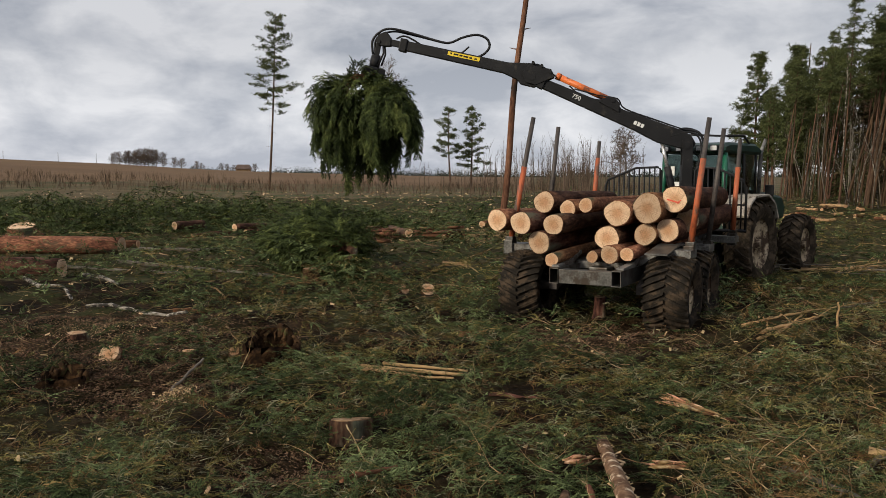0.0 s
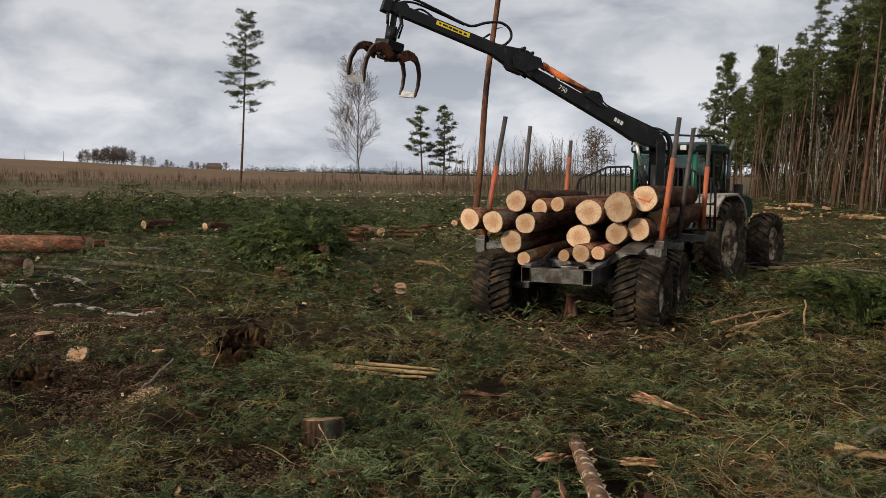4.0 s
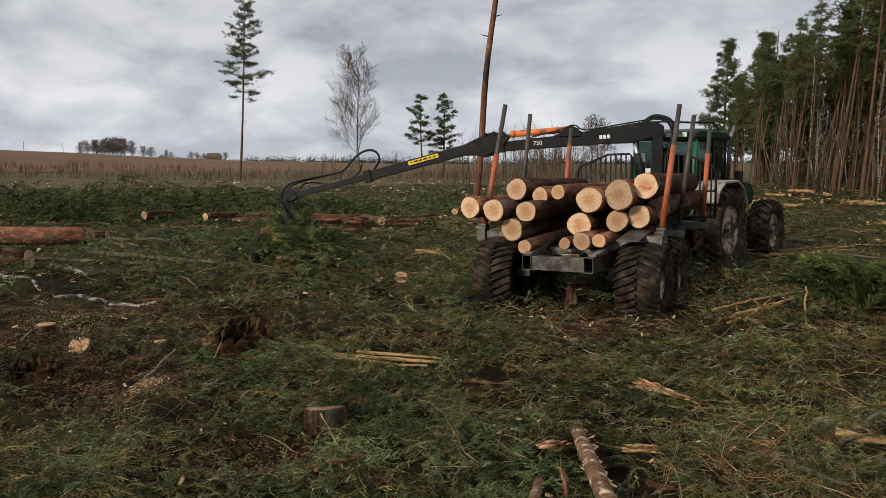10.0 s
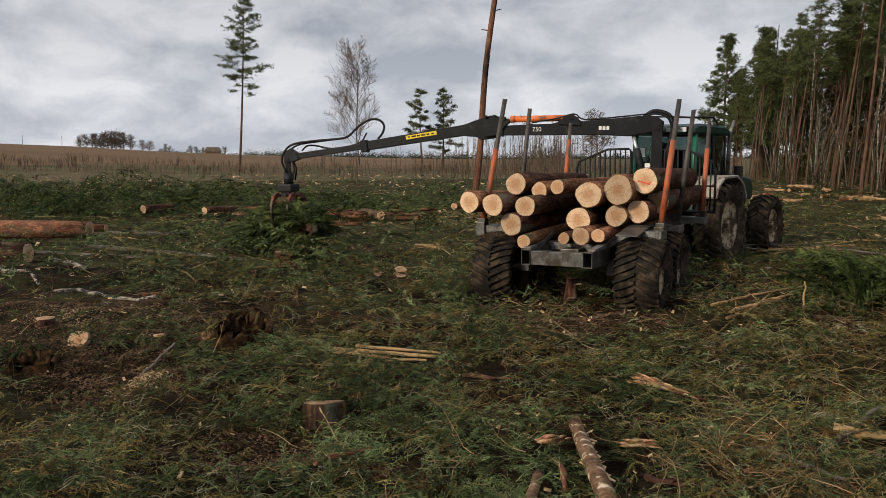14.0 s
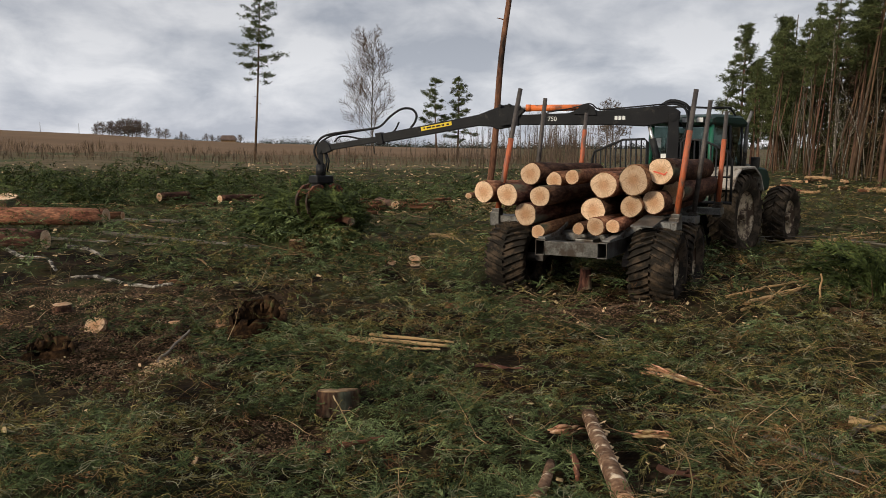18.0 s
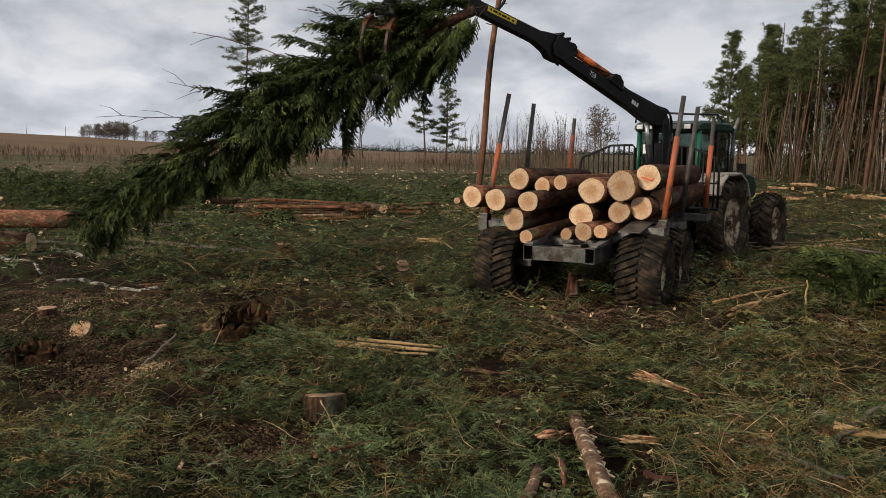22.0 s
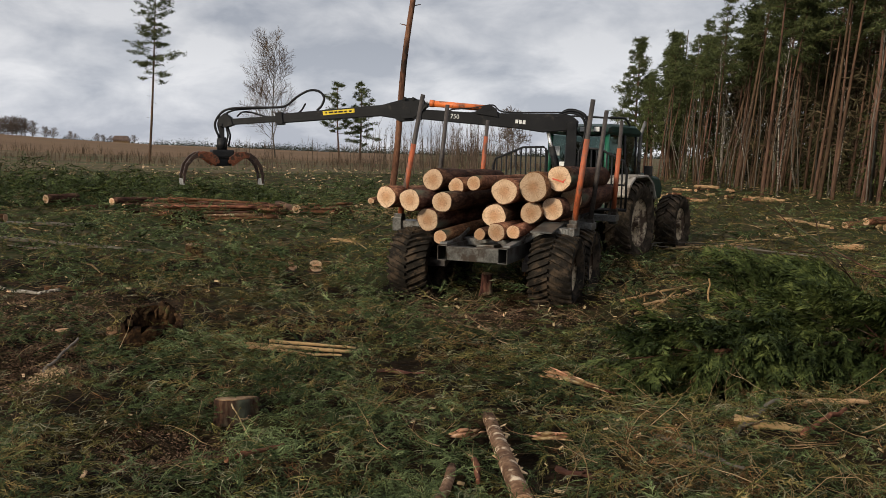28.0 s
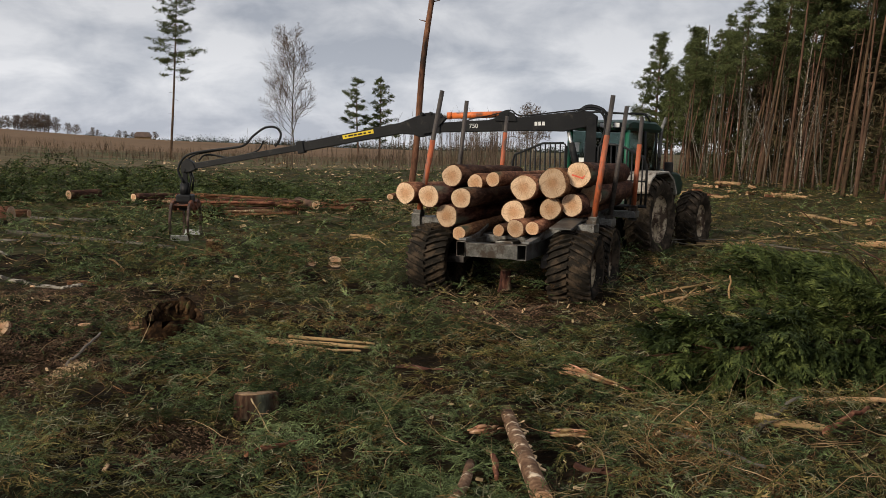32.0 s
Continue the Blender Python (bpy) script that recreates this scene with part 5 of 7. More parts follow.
def twig_template(seed, w=0.009):
    """A crooked thin twig of about unit length with one or two forks."""
    rnd = random.Random(seed)
    v, f = [], []

    def run(p, d, ln, w0, segs):
        turn = Vector((rnd.uniform(-0.7, 0.7), rnd.uniform(-1.7, 1.7), rnd.uniform(-0.35, 0.15)))
        pts = [p.copy()]
        for k in range(segs):
            d = (d + turn / segs + Vector((rnd.uniform(-0.3, 0.1), rnd.uniform(-0.42, 0.42), rnd.uniform(-0.2, 0.2)))).normalized()
            p = p + d * ln / segs
            pts.append(p.copy())
        for k, q in enumerate(pts):
            w1 = w0 * (1 - 0.75 * k / segs)
            v.extend([q + Vector((0, w1, -w1 * 0.6)), q + Vector((0, -w1, -w1 * 0.6)), q + Vector((0, 0, w1))])
            if k:
                b = len(v) - 6
                for i in range(3):
                    j = (i + 1) % 3
                    f.extend([(b + i, b + j, b + 3 + j), (b + i, b + 3 + j, b + 3 + i)])
        return pts, d
    pts, d = run(Vector((0, 0, 0)), Vector((1, rnd.uniform(-0.4, 0.4), rnd.uniform(0, 0.35))), 1.0, w, 5)
    for k in range(rnd.choice((1, 2, 2))):
        run(pts[rnd.choice((2, 3))], Vector((0.7, rnd.choice((-1, 1)) * rnd.uniform(0.4, 1), rnd.uniform(0, 0.4))), rnd.uniform(0.3, 0.5), w * 0.6, 3)
    return np.array([tuple(p) for p in v]), np.array(f)


FRONDS = [frond_template(10, s, 0.055, 0.42, 5) for s in range(5)]
FINE_FRONDS = [frond_template(10, s + 20, 0.055, 0.38, 5) for s in range(6)]
FAR_FRONDS = [frond_template(9, s + 40, 0.08, 0.4, 3) for s in range(4)]
TWIGS = [twig_template(s) for s in range(6)]
BIG_SPRIGS = [frond_template(12, s + 9, 0.07, 0.48, 6) for s in range(5)]
CURLS = [curl_template(5, 0.022, s) for s in range(5)]
STRANDS = [strand_template(12, 0.015, s) for s in range(4)]


def sprig_mesh(name, pos, yaw, tilt, roll, scale, material, templates=FAR_FRONDS):
    ms = frames_np(np.asarray(pos), np.asarray(yaw), np.asarray(tilt), np.asarray(roll), np.asarray(scale))
    vs, fs, off = [], [], 0
    for i, (tv, tf) in enumerate(templates):
        v, f = replicate(tv, tf, ms[i::len(templates)])
        vs.append(v)
        fs.append(f + off)
        off += len(v)
    return mesh_np(name, np.concatenate(vs), np.concatenate(fs), [material])


def branch_points(rng, path, count, lengths, droop, around=(0, 360), step=0.12, sweep=(0.4, 0.95)):
    """Sprig frames on drooping side branches of a stem. path(s), s 0..1, gives a point and its direction."""
    pos, yaw, tilt, roll, scale, sticks = [], [], [], [], [], []
    for _ in range(count):
        s = rng.uniform(0.03, 1.0)
        p, d = path(s)
        ln = lengths(s) * rng.uniform(0.6, 1.15)
        a = radians(rng.uniform(*around))
        side = Vector(d).cross(Vector((0, 0, 1)))
        if side.length < 0.05:
            side = Vector((1, 0, 0))
        side.normalize()
        upv = side.cross(Vector(d)).normalized()
        q = (side * math.cos(a) + upv * math.sin(a)) * 0.85 + Vector(d) * rng.uniform(*sweep)
        q.normalize()
        n = max(3, int(ln / step))
        cur = Vector(p)
        pts = [cur.copy()]
        for k in range(n):
            q = (q + Vector((0, 0, -droop * (0.5 + k / n)))).normalized()
            cur = cur + q * (ln / n)
            pts.append(cur.copy())
            if k >= 1:
                for w in (-1, 1):
                    pos.append(tuple(cur))
                    yaw.append(math.atan2(q.y, q.x) + w * rng.uniform(0.2, 0.8))
                    tilt.append(-math.asin(max(-1, min(1, q.z))) + rng.uniform(-0.1, 0.45))
                    roll.append(rng.uniform(-0.9, 0.9))
                    scale.append(rng.uniform(0.22, 0.4) * (0.7 + 0.3 * min(1, ln)))
        sticks.append(pts)
    return pos, yaw, tilt, roll, scale, sticks


def cut_spruce(name, seed, path, count, lengths, droop, butt_r, label, m, around=(0, 360), big=1.0, spray=None, sweep=(0.4, 0.95)):
    rng = random.Random(seed)
    ob = thing(name, m, label, "branches")
    bm = bmesh.new()
    s0 = 0.07 if spray else 0
    pts = [path(s0 + (1 - s0) * k / 14)[0] for k in range(15)]
    tube(bm, pts, [butt_r * (1 - 0.85 * k / 14) for k in range(15)], 8)
    part("trunk", bm, M_SPRUCE_BARK, ob)
    pos, yaw, tilt, roll, scale, sticks = branch_points(rng, path, count, lengths, droop, around, 0.12, sweep)
    if spray:
        more = branch_points(rng, lambda s: path(spray[0] + (spray[1] - spray[0]) * s), spray[2], lambda s: spray[3], 0.03, (25, 155))
        pos, yaw, tilt, roll, scale, sticks = [a + b for a, b in zip((pos, yaw, tilt, roll, scale, sticks), more)]
    part("crown", sprig_mesh("crown", pos, yaw, tilt, roll, np.array(scale) * big, M_NEEDLE_OB, BIG_SPRIGS), None, ob)
    bm = bmesh.new()
    for k, st in enumerate(sticks):
        if k % 4 == 0:
            tube(bm, st[::2] + [st[-1]], [0.009 * (1 - 0.8 * i / (len(st[::2]))) for i in range(len(st[::2]) + 1)], 3, close=False)
    part("branchwood", bm, M_SPRUCE_BARK, ob)
    return ob


def bundle_path(s):
    x = -1.6 + 2.5 * s
    z = -0.42 * x * x + 0.15
    d = Vector((1, 0, -0.84 * x)).normalized()
    return Vector((x, 0.25 * math.sin(3 * x), z)), d


def spruce_path(s):
    x = -1.7 + 6.0 * s
    return Vector((x, 0.12 * math.sin(2 * x), -0.4 * x - 0.02 * x * x)), Vector((1, 0, -0.4 - 0.04 * x)).normalized()


def tuft_template():
    rnd = random.Random(4)
    v, f = [], []
    for k in range(8):
        a, e = rnd.uniform(0, 6.28), rnd.uniform(-0.6, 1.2)
        d = Vector((math.cos(a) * math.cos(e), math.sin(a) * math.cos(e), math.sin(e)))
        n = d.cross(Vector((rnd.uniform(-1, 1), rnd.uniform(-1, 1), rnd.uniform(-1, 1)))).normalized() * 0.13
        b = len(v)
        v.extend([d * 0.05 - n * 0.6, d * 0.05 + n * 0.6, d * rnd.uniform(0.8, 1.1)])
        f.append((b, b + 1, b + 2))
    return np.array([tuple(p) for p in v]), np.array(f)


TUFT = [tuft_template()]


def pine_parts(seed, height, r, crown_from, reach, branches, lean=(0, 0), bare=0.0, tufts=16, flat=0.45, tuft=0.28, cone=0.86):
    """Trunk and crown meshes of a pine, with limbs; grows along z."""
    rng = random.Random(seed)
    ph, amp = rng.uniform(0, 6.28), rng.uniform(0.1, 0.3)

    def at_h(h):
        q = h / height
        return Vector((lean[0] * q + amp * math.sin(2.4 * q + ph) - amp * math.sin(ph), lean[1] * q + amp * math.sin(2 * q + ph * 2) - amp * math.sin(2 * ph), h))
    bm = bmesh.new()
    hs = [0, 0.25, 0.8] + [height * k / 12 for k in range(1, 13)]
    hs = sorted(hs)
    tube(bm, [at_h(h) for h in hs], [r * (1.25 if h < 0.1 else 1.08 if h < 0.6 else 1 - 0.82 * (h / height) ** 1.1) for h in hs], 9)
    pos, yaw, tilt, roll, scale = [], [], [], [], []
    for k in range(branches):
        f = (k + rng.random()) / branches
        h = height * (crown_from + (0.99 - crown_from) * f)
        ln = max(0.35, reach * (1.0 - cone * f ** 1.3) * rng.uniform(0.5, 1.25) * (0.65 + 0.35 * min(1, f * 5)))
        a = k * 2.4 + rng.uniform(-0.6, 0.6)
        d = Vector((math.cos(a), math.sin(a), rng.uniform(-0.25, 0.2) + 0.45 * f))
        p0 = at_h(h)
        p1 = p0 + d * ln * 0.5 + Vector((0, 0, -0.04 * ln))
        p2 = p0 + d * ln + Vector((0, 0, rng.uniform(-0.12, 0.25) * ln))
        tube(bm, [p0, p1, p2], [r * 0.18, r * 0.11, r * 0.04], 4, close=False)
        if rng.random() < bare:
            continue
        cross = Vector((-d.y, d.x, 0))
        for g in range(max(2, int(ln * 2.3))):
            q = rng.uniform(0.25, 1.05)
            c = (p0.lerp(p1, q * 2) if q < 0.5 else p1.lerp(p2, q * 2 - 1)) + cross * rng.uniform(-0.24, 0.24) * ln * (1.2 - 0.7 * q) + Vector((0, 0, rng.uniform(0.0, 0.12)))
            size = rng.uniform(0.14, 0.28) * (0.75 + 0.2 * ln)
            for _ in range(tufts):
                pos.append((c.x + rng.gauss(0, size), c.y + rng.gauss(0, size), c.z + rng.gauss(0, size * flat)))
                yaw.append(rng.uniform(0, 6.28))
                tilt.append(rng.uniform(-0.5, 0.5))
                roll.append(rng.uniform(-0.5, 0.5))
                scale.append(rng.uniform(0.7, 1.25) * tuft)
    # dead stubs under the crown
    for k in range(int(crown_from * height * 0.9)):
        h = height * crown_from * rng.uniform(0.25, 1.0)
        a = rng.uniform(0, 6.28)
        p0 = at_h(h)
        tube(bm, [p0, p0 + Vector((math.cos(a), math.sin(a), rng.uniform(-0.3, 0.1))) * rng.uniform(0.2, 0.9)], [0.025, 0.008], 3, close=False)
    trunk = finish(bm, "trunk", M_TRUNK)
    crown = sprig_mesh("crown", pos, yaw, tilt, roll, scale, M_PINECROWN, TUFT)
    return trunk, crown


def tree(parts, m, label, group="", name="pine_tree"):
    ob = thing(name, m, label, "tree", group)
    for nm, me in zip(("trunk", "crown"), parts):
        part(nm, me, None, ob)
    return ob


def small_spruce_parts(seed, height, reach):
    rng = random.Random(seed)
    bm = bmesh.new()
    tube(bm, [(0, 0, 0), (0.05, 0, height * 0.5), (0, 0.03, height)], [0.09, 0.06, 0.01], 6)
    pos, yaw, tilt, roll, scale = [], [], [], [], []
    n = int(height * 10)
    for k in range(n):
        f = k / n
        h = height * (0.06 + 0.93 * f)
        ln = reach * (1.03 - f) * rng.uniform(0.7, 1.15)
        a = k * 2.4 + rng.uniform(-0.4, 0.4)
        for j in range(max(1, int(ln / 0.32))):
            q = (j + 0.4) * 0.32
            pos.append((q * math.cos(a), q * math.sin(a), h - 0.25 * q))
            yaw.append(a + rng.uniform(-0.3, 0.3))
            tilt.append(rng.uniform(0.1, 0.55))
            roll.append(rng.uniform(-0.3, 0.3))
            scale.append(rng.uniform(0.5, 0.8))
    trunk = finish(bm, "trunk", M_GREYBARK)
    return trunk, sprig_mesh("crown", pos, yaw, tilt, roll, scale, M_NEEDLE_OB)


def bare_tree_parts(seed, height, r, spread, levels=4, upright=0.75, first=0.25, material=None, fine=0.012, counts=(22, 7, 6, 5)):
    """Leafless tree: trunk with limbs, and a crown of fine twigs."""
    rng = random.Random(seed)
    bm, tw = bmesh.new(), bmesh.new()

    def grow(p, d, ln, rad, lev):
        pts, cur = [p.copy()], p.copy()
        dd = d.copy()
        for k in range(4):
            dd = (dd + Vector((rng.uniform(-0.16, 0.16), rng.uniform(-0.16, 0.16), 0.09 if lev else 0.02))).normalized()
            cur = cur + dd * ln / 4
            pts.append(cur.copy())
        tip = rad * (0.18 if lev == 0 else 0.3)
        tube(bm if lev < 2 else tw, pts, [rad + (tip - rad) * k / 4 for k in range(5)], 6 if lev < 1 else 4 if lev < 2 else 3, close=lev == 0)
        if lev >= levels:
            return
        n = counts[min(lev, len(counts) - 1)]
        for k in range(n):
            f = (first if lev == 0 else 0.2) + (0.98 - (first if lev == 0 else 0.2)) * (k + rng.random()) / n
            i = min(3, int(f * 4))
            b = pts[i].lerp(pts[i + 1], f * 4 - i)
            a = k * 2.4 + rng.uniform(-0.6, 0.6)
            u = dd.cross(Vector((0.3, 0.8, 0.1))).normalized()
            w = dd.cross(u)
            nd_ = (dd * upright + (u * math.cos(a) + w * math.sin(a))).normalized()
            l2 = ln * spread * (1.15 - f * 0.75) * rng.uniform(0.6, 1.2) * (1 if lev == 0 else 1.5)
            grow(b, nd_, l2, max(fine, rad * (0.42 - 0.25 * f)), lev + 1)
    grow(Vector((0, 0, -0.1)), Vector((0.02, 0, 1)).normalized(), height, r, 0)
    return finish(bm, "trunk", material or M_GREYBARK), finish(tw, "crown", M_BRUSH)


# ---- standing trees ----
def place(x, y, rz=0, rx=0, ry=0, dz=0):
    return pose(x, y, at(x, y, dz), rx, ry, rz)


tree(pine_parts(3, 21.5, 0.16, 0.45, 2.75, 62, (1.5, 0), 0.14, 15, 0.45, 0.27, 0.5), place(-21.6, 105.0, 40), "tall thin pine with a sparse windblown crown")
tree(bare_tree_parts(11, 18.6, 0.15, 0.44, 3, 1.0, 0.14, M_GREYBARK, 0.026, (34, 9, 8)), place(-9.2, 141.5, 0, 0, -6), "bare birch tree with fine drooping twigs", "", "birch_tree")
tree(pine_parts(5, 11.6, 0.15, 0.34, 2.5, 26, (-0.5, 0), 0.12, 22, 0.5, 0.3, 0.45), place(1.15, 127, 0), "scraggy young pine on the clearing", "pair of young pines")
tree(pine_parts(6, 11.8, 0.16, 0.2, 2.6, 44, (0.3, 0), 0.1, 20, 0.5, 0.3, 0.7), place(4.2, 128, 80), "scraggy young pine on the clearing", "pair of young pines")
tree(bare_tree_parts(21, 7.2, 0.16, 0.5, 3, 0.6, 0.22, None, 0.036), place(24.5, 112), "bare round-crowned deciduous tree", "", "bare_tree")
tree(bare_tree_parts(23, 15.5, 0.13, 0.2, 3, 1.1, 0.3, M_BIRCH), place(43, 128), "slender bare birch by the forest edge", "", "birch_tree")


def bare_pole():
    ob = thing("bare_pine_trunk", place(2.2, 30.5), "standing branchless pine trunk with reddish bark", "tree")
    bm = bmesh.new()
    pts = [Vector((-0.12 + 0.1 * h + 0.05 * math.sin(h * 0.9), 0, h)) for h in np.linspace(-0.1, 16, 22)]
    tube(bm, pts, [0.125 - 0.0026 * k for k in range(22)], 12)
    for h, a in ((7.2, 0.4), (8.3, 2.9), (6.5, 3.3)):
        p = Vector((-0.12 + 0.1 * h, 0, h))
        tube(bm, [p, p + Vector((math.cos(a), 0.2, 0.25)) * 0.35], [0.03, 0.012], 5)
    part("trunk", bm, M_POLE, ob)


bare_pole()


def forest():
    rng = random.Random(17)
    pines = [pine_parts(100 + k, 14.6 + 0.6 * (k % 4), 0.088 + 0.012 * (k % 3), 0.6 + 0.05 * (k % 3), 1.8 + 0.25 * (k % 3), 28, (rng.uniform(0.1, 0.6), 0), 0.06, 11, 0.45, 0.31) for k in range(7)]
    back_pines = [pine_parts(110 + k, 14.4 + 0.7 * k, 0.085, 0.56, 1.9, 24, (0.5, 0), 0.06, 4, 0.5, 0.52) for k in range(3)]
    low = [pine_parts(120 + k, 12.4 + 0.7 * k, 0.15, 0.3, 1.9, 46, (0.2, 0), 0.05, 10, 0.45, 0.32) for k in range(3)]
    full = [pine_parts(130 + k, 12.6, 0.15, 0.22, 2.5, 66, (0.2, 0), 0.05, 15, 0.5, 0.34, 0.9) for k in range(3)]
    stems = [bare_tree_parts(140 + k, 6.5 + 0.8 * k, 0.05, 0.14, 1, 1.2, 0.45, M_BIRCH if k % 2 else M_GREYBARK) for k in range(4)]
    spruces = [small_spruce_parts(170 + k, 4.0 + 1.3 * k, 1.3 + 0.3 * k) for k in range(3)]

    def edge(s):
        """The front of the forest, s metres from its near end."""
        pts = ((21.5, 14), (23.2, 26), (25, 41), (27.2, 58), (29.6, 72), (34.2, 87))
        for (x0, y0), (x1, y1) in zip(pts, pts[1:]):
            d = math.hypot(x1 - x0, y1 - y0)
            if s <= d:
                return x0 + (x1 - x0) * s / d, y0 + (y1 - y0) * s / d
            s -= d
        return pts[-1]
    n = 0
    for row, (back, count) in enumerate(((0, 46), (3.5, 44), (7.5, 38), (12.5, 30))):
        for k in range(count):
            s = 75 * (k + rng.uniform(0.05, 0.95)) / count
            x, y = edge(s)
            x += back + rng.uniform(-1.6, 1.6)
            y += rng.uniform(-1.2, 1.2) + back * 0.2
            size = rng.uniform(0.88, 1.06) * (1 - 0.23 * float(sstep(28, 50, s)))
            far = s > 58 and row < 2
            m = place(x, y, rng.uniform(-25, 25), rng.uniform(-1.5, 1.5), rng.uniform(-1, 2) if far else rng.uniform(0.5, 4.5)) @ Matrix.Scale(size, 4)
            tree(low[n % 3] if far else pines[n % 7] if row < 2 else back_pines[n % 3], m, "tall slender pine at the forest edge", "forest pines")
            n += 1
    for k, (x, y, size) in enumerate(((30.9, 84, 1.1), (33.3, 80, 1.12), (34.8, 84, 1.05))):
        tree(full[k], place(x, y, 70 * k, 0, 1) @ Matrix.Scale(size, 4), "full-crowned pine at the end of the forest edge", "forest pines")
    for k in range(55):
        x, y = edge(rng.uniform(2, 68))
        tree(stems[k % 4], place(x + rng.uniform(-1.5, 4), y, rng.uniform(0, 360), rng.uniform(-5, 5), rng.uniform(-3, 12)) @ Matrix.Scale(rng.uniform(0.6, 1.1), 4), "thin pale bare sapling among the pines", "forest saplings", "sapling")
    for k in range(50):
        x, y = edge(rng.uniform(0, 70))
        tree(spruces[k % 3], place(x + rng.uniform(2.5, 12), y + rng.uniform(-2, 4), rng.uniform(0, 360)) @ Matrix.Scale(rng.uniform(0.7, 1.2), 4), "young dark spruce under the pines", "forest spruces", "spruce_tree")
    for k in range(10):
        x, y = edge(56 + 1.9 * k)
        tree(spruces[k % 3], place(x + rng.uniform(0.6, 3.2), y + rng.uniform(-1, 1), rng.uniform(0, 360)) @ Matrix.Scale(rng.uniform(0.7, 1.0), 4), "young dark spruce under the pines", "forest spruces", "spruce_tree")
    # leaning pines that stand out of the edge
    for x, y, ry, rz, size in ((27.5, 57.5, 12, 0, 1.15), (28.9, 71.5, 11, 10, 0.72), (26.4, 52.5, 5, 0, 1.1)):
        tree(pines[int(x) % 7], place(x, y, rz, 0, ry) @ Matrix.Scale(size, 4), "slender pine leaning out of the forest edge", "forest pines")
    # slender stems deeper in the wood
    bm = bmesh.new()
    for k in range(330):
        x, y = edge(rng.uniform(0, 75))
        x, y = x + rng.uniform(2, 26), y + rng.uniform(-2, 6)
        h, r = rng.uniform(9, 14.5), rng.uniform(0.05, 0.1)
        p = Vector((x, y, at(x, y)))
        tube(bm, [p, p + Vector((h * rng.uniform(0.03, 0.13), 0, h))], [r, r * 0.4], 5, close=False)
    tagged(new("forest_stems", finish(bm, "forest_stems", M_TRUNK)), "slender brown pine stems deeper in the wood", "trunks", "", "stuff")
    # dense wood behind, out of the camera's reach
    vs, fs, off = [], [], 0
    rng2 = np.random.default_rng(5)
    pos, scl = [], []
    for k in range(620):
        s = rng2.uniform(-4, 77)
        x, y = edge(max(s, 0))
        x += 6 + 30 * rng2.random() ** 1.5
        y += min(s, 0) * 2
        h = rng2.uniform(8.5, 13)
        for j in range(38):
            pos.append((x + rng2.normal(0, 1.4), y + rng2.normal(0, 1.4), at(x, y) + h * rng2.uniform(0.02, 1.0)))
            scl.append(rng2.uniform(0.45, 0.95))
    n = len(pos)
    me = sprig_mesh("forest_depth", pos, rng2.uniform(0, 6.28, n), rng2.uniform(-0.6, 0.8, n), rng2.uniform(-0.8, 0.8, n), scl, M_INNER, TUFT)
    tagged(new("forest_interior", me), "dark dense pine wood behind the forest edge", "forest", "", "stuff")


forest()


# ---- far country ----
def far_woods():
    rng = np.random.default_rng(31)
    pos, scl = [], []
    for k in range(2200):
        t = rng.uniform(-0.5, 0.45)
        r = rng.uniform(330, 470)
        y = r / math.hypot(1, t)
        x = t * y
        z0 = at(x, y)
        h = rng.uniform(2.2, 4.6) * (0.6 + 0.5 * lattice(t * 14, 0, 1.0, 9)) + (2.0 if t > -0.2 else 0)
        if t < -0.3:
            h *= 0.35
        h *= 0.72
        for j in range(9):
            q = rng.random() ** 1.3
            pos.append((x + rng.normal(0, 1.0) * (1.1 - q), y, z0 + h * q))
            scl.append(rng.uniform(0.6, 1.1) * (1.25 - q))
    n = len(pos)
    me = sprig_mesh("far_woods", pos, rng.uniform(0, 6.28, n), rng.uniform(-0.5, 0.5, n), rng.uniform(-0.5, 0.5, n), scl, M_FAR, TUFT)
    tagged(new("far_woods", me), "dark distant line of woods on the horizon", "woods", "", "stuff")
    # bushy trees on the hill's crest
    for k, (t, h) in enumerate(((-0.389, 6.0), (-0.382, 7.0), (-0.371, 7.4), (-0.362, 7.8), (-0.353, 8.2), (-0.344, 8.2), (-0.375, 7.2), (-0.366, 6.6), (-0.357, 8.6), (-0.348, 9.2), (-0.339, 8.4), (-0.331, 7.4), (-0.318, 5.6), (-0.31, 5.2), (-0.292, 4.2), (-0.286, 3.4), (-0.262, 3.8), (-0.255, 3.4), (-0.247, 3.2), (-0.222, 4.0), (-0.6, 5.0), (-0.58, 3.4))):
        y = 290.0
        parts_ = CREST[k % 3]
        tree(parts_, place(t * y, y, k * 77) @ Matrix.Scale(h / 12.8, 4), "bare bushy tree on the field's crest", "trees on the crest", "bare_tree")


CREST = [bare_tree_parts(300 + k, 9, 0.3, 0.6, 2, 0.55, 0.1, None, 0.13) for k in range(3)]
far_woods()


def farmhouse(t, w, h):
    y = 300.0
    ob = thing("farmhouse", place(t * y, y, 8), "small distant farmhouse with a dark roof", "house")
    bm = bmesh.new()
    box(bm, (w, 6, h), pose(0, 0, h / 2), 0.05)
    part("wall", bm, M_WEATHER, ob)
    bm = bmesh.new()
    prism(bm, [(-w / 2 - 0.4, h), (w / 2 + 0.4, h), (w / 2 - 0.6, h + 1.6), (-w / 2 + 0.6, h + 1.6)], -3.4, 3.4)
    part("roof", bm, M_ROOF, ob)


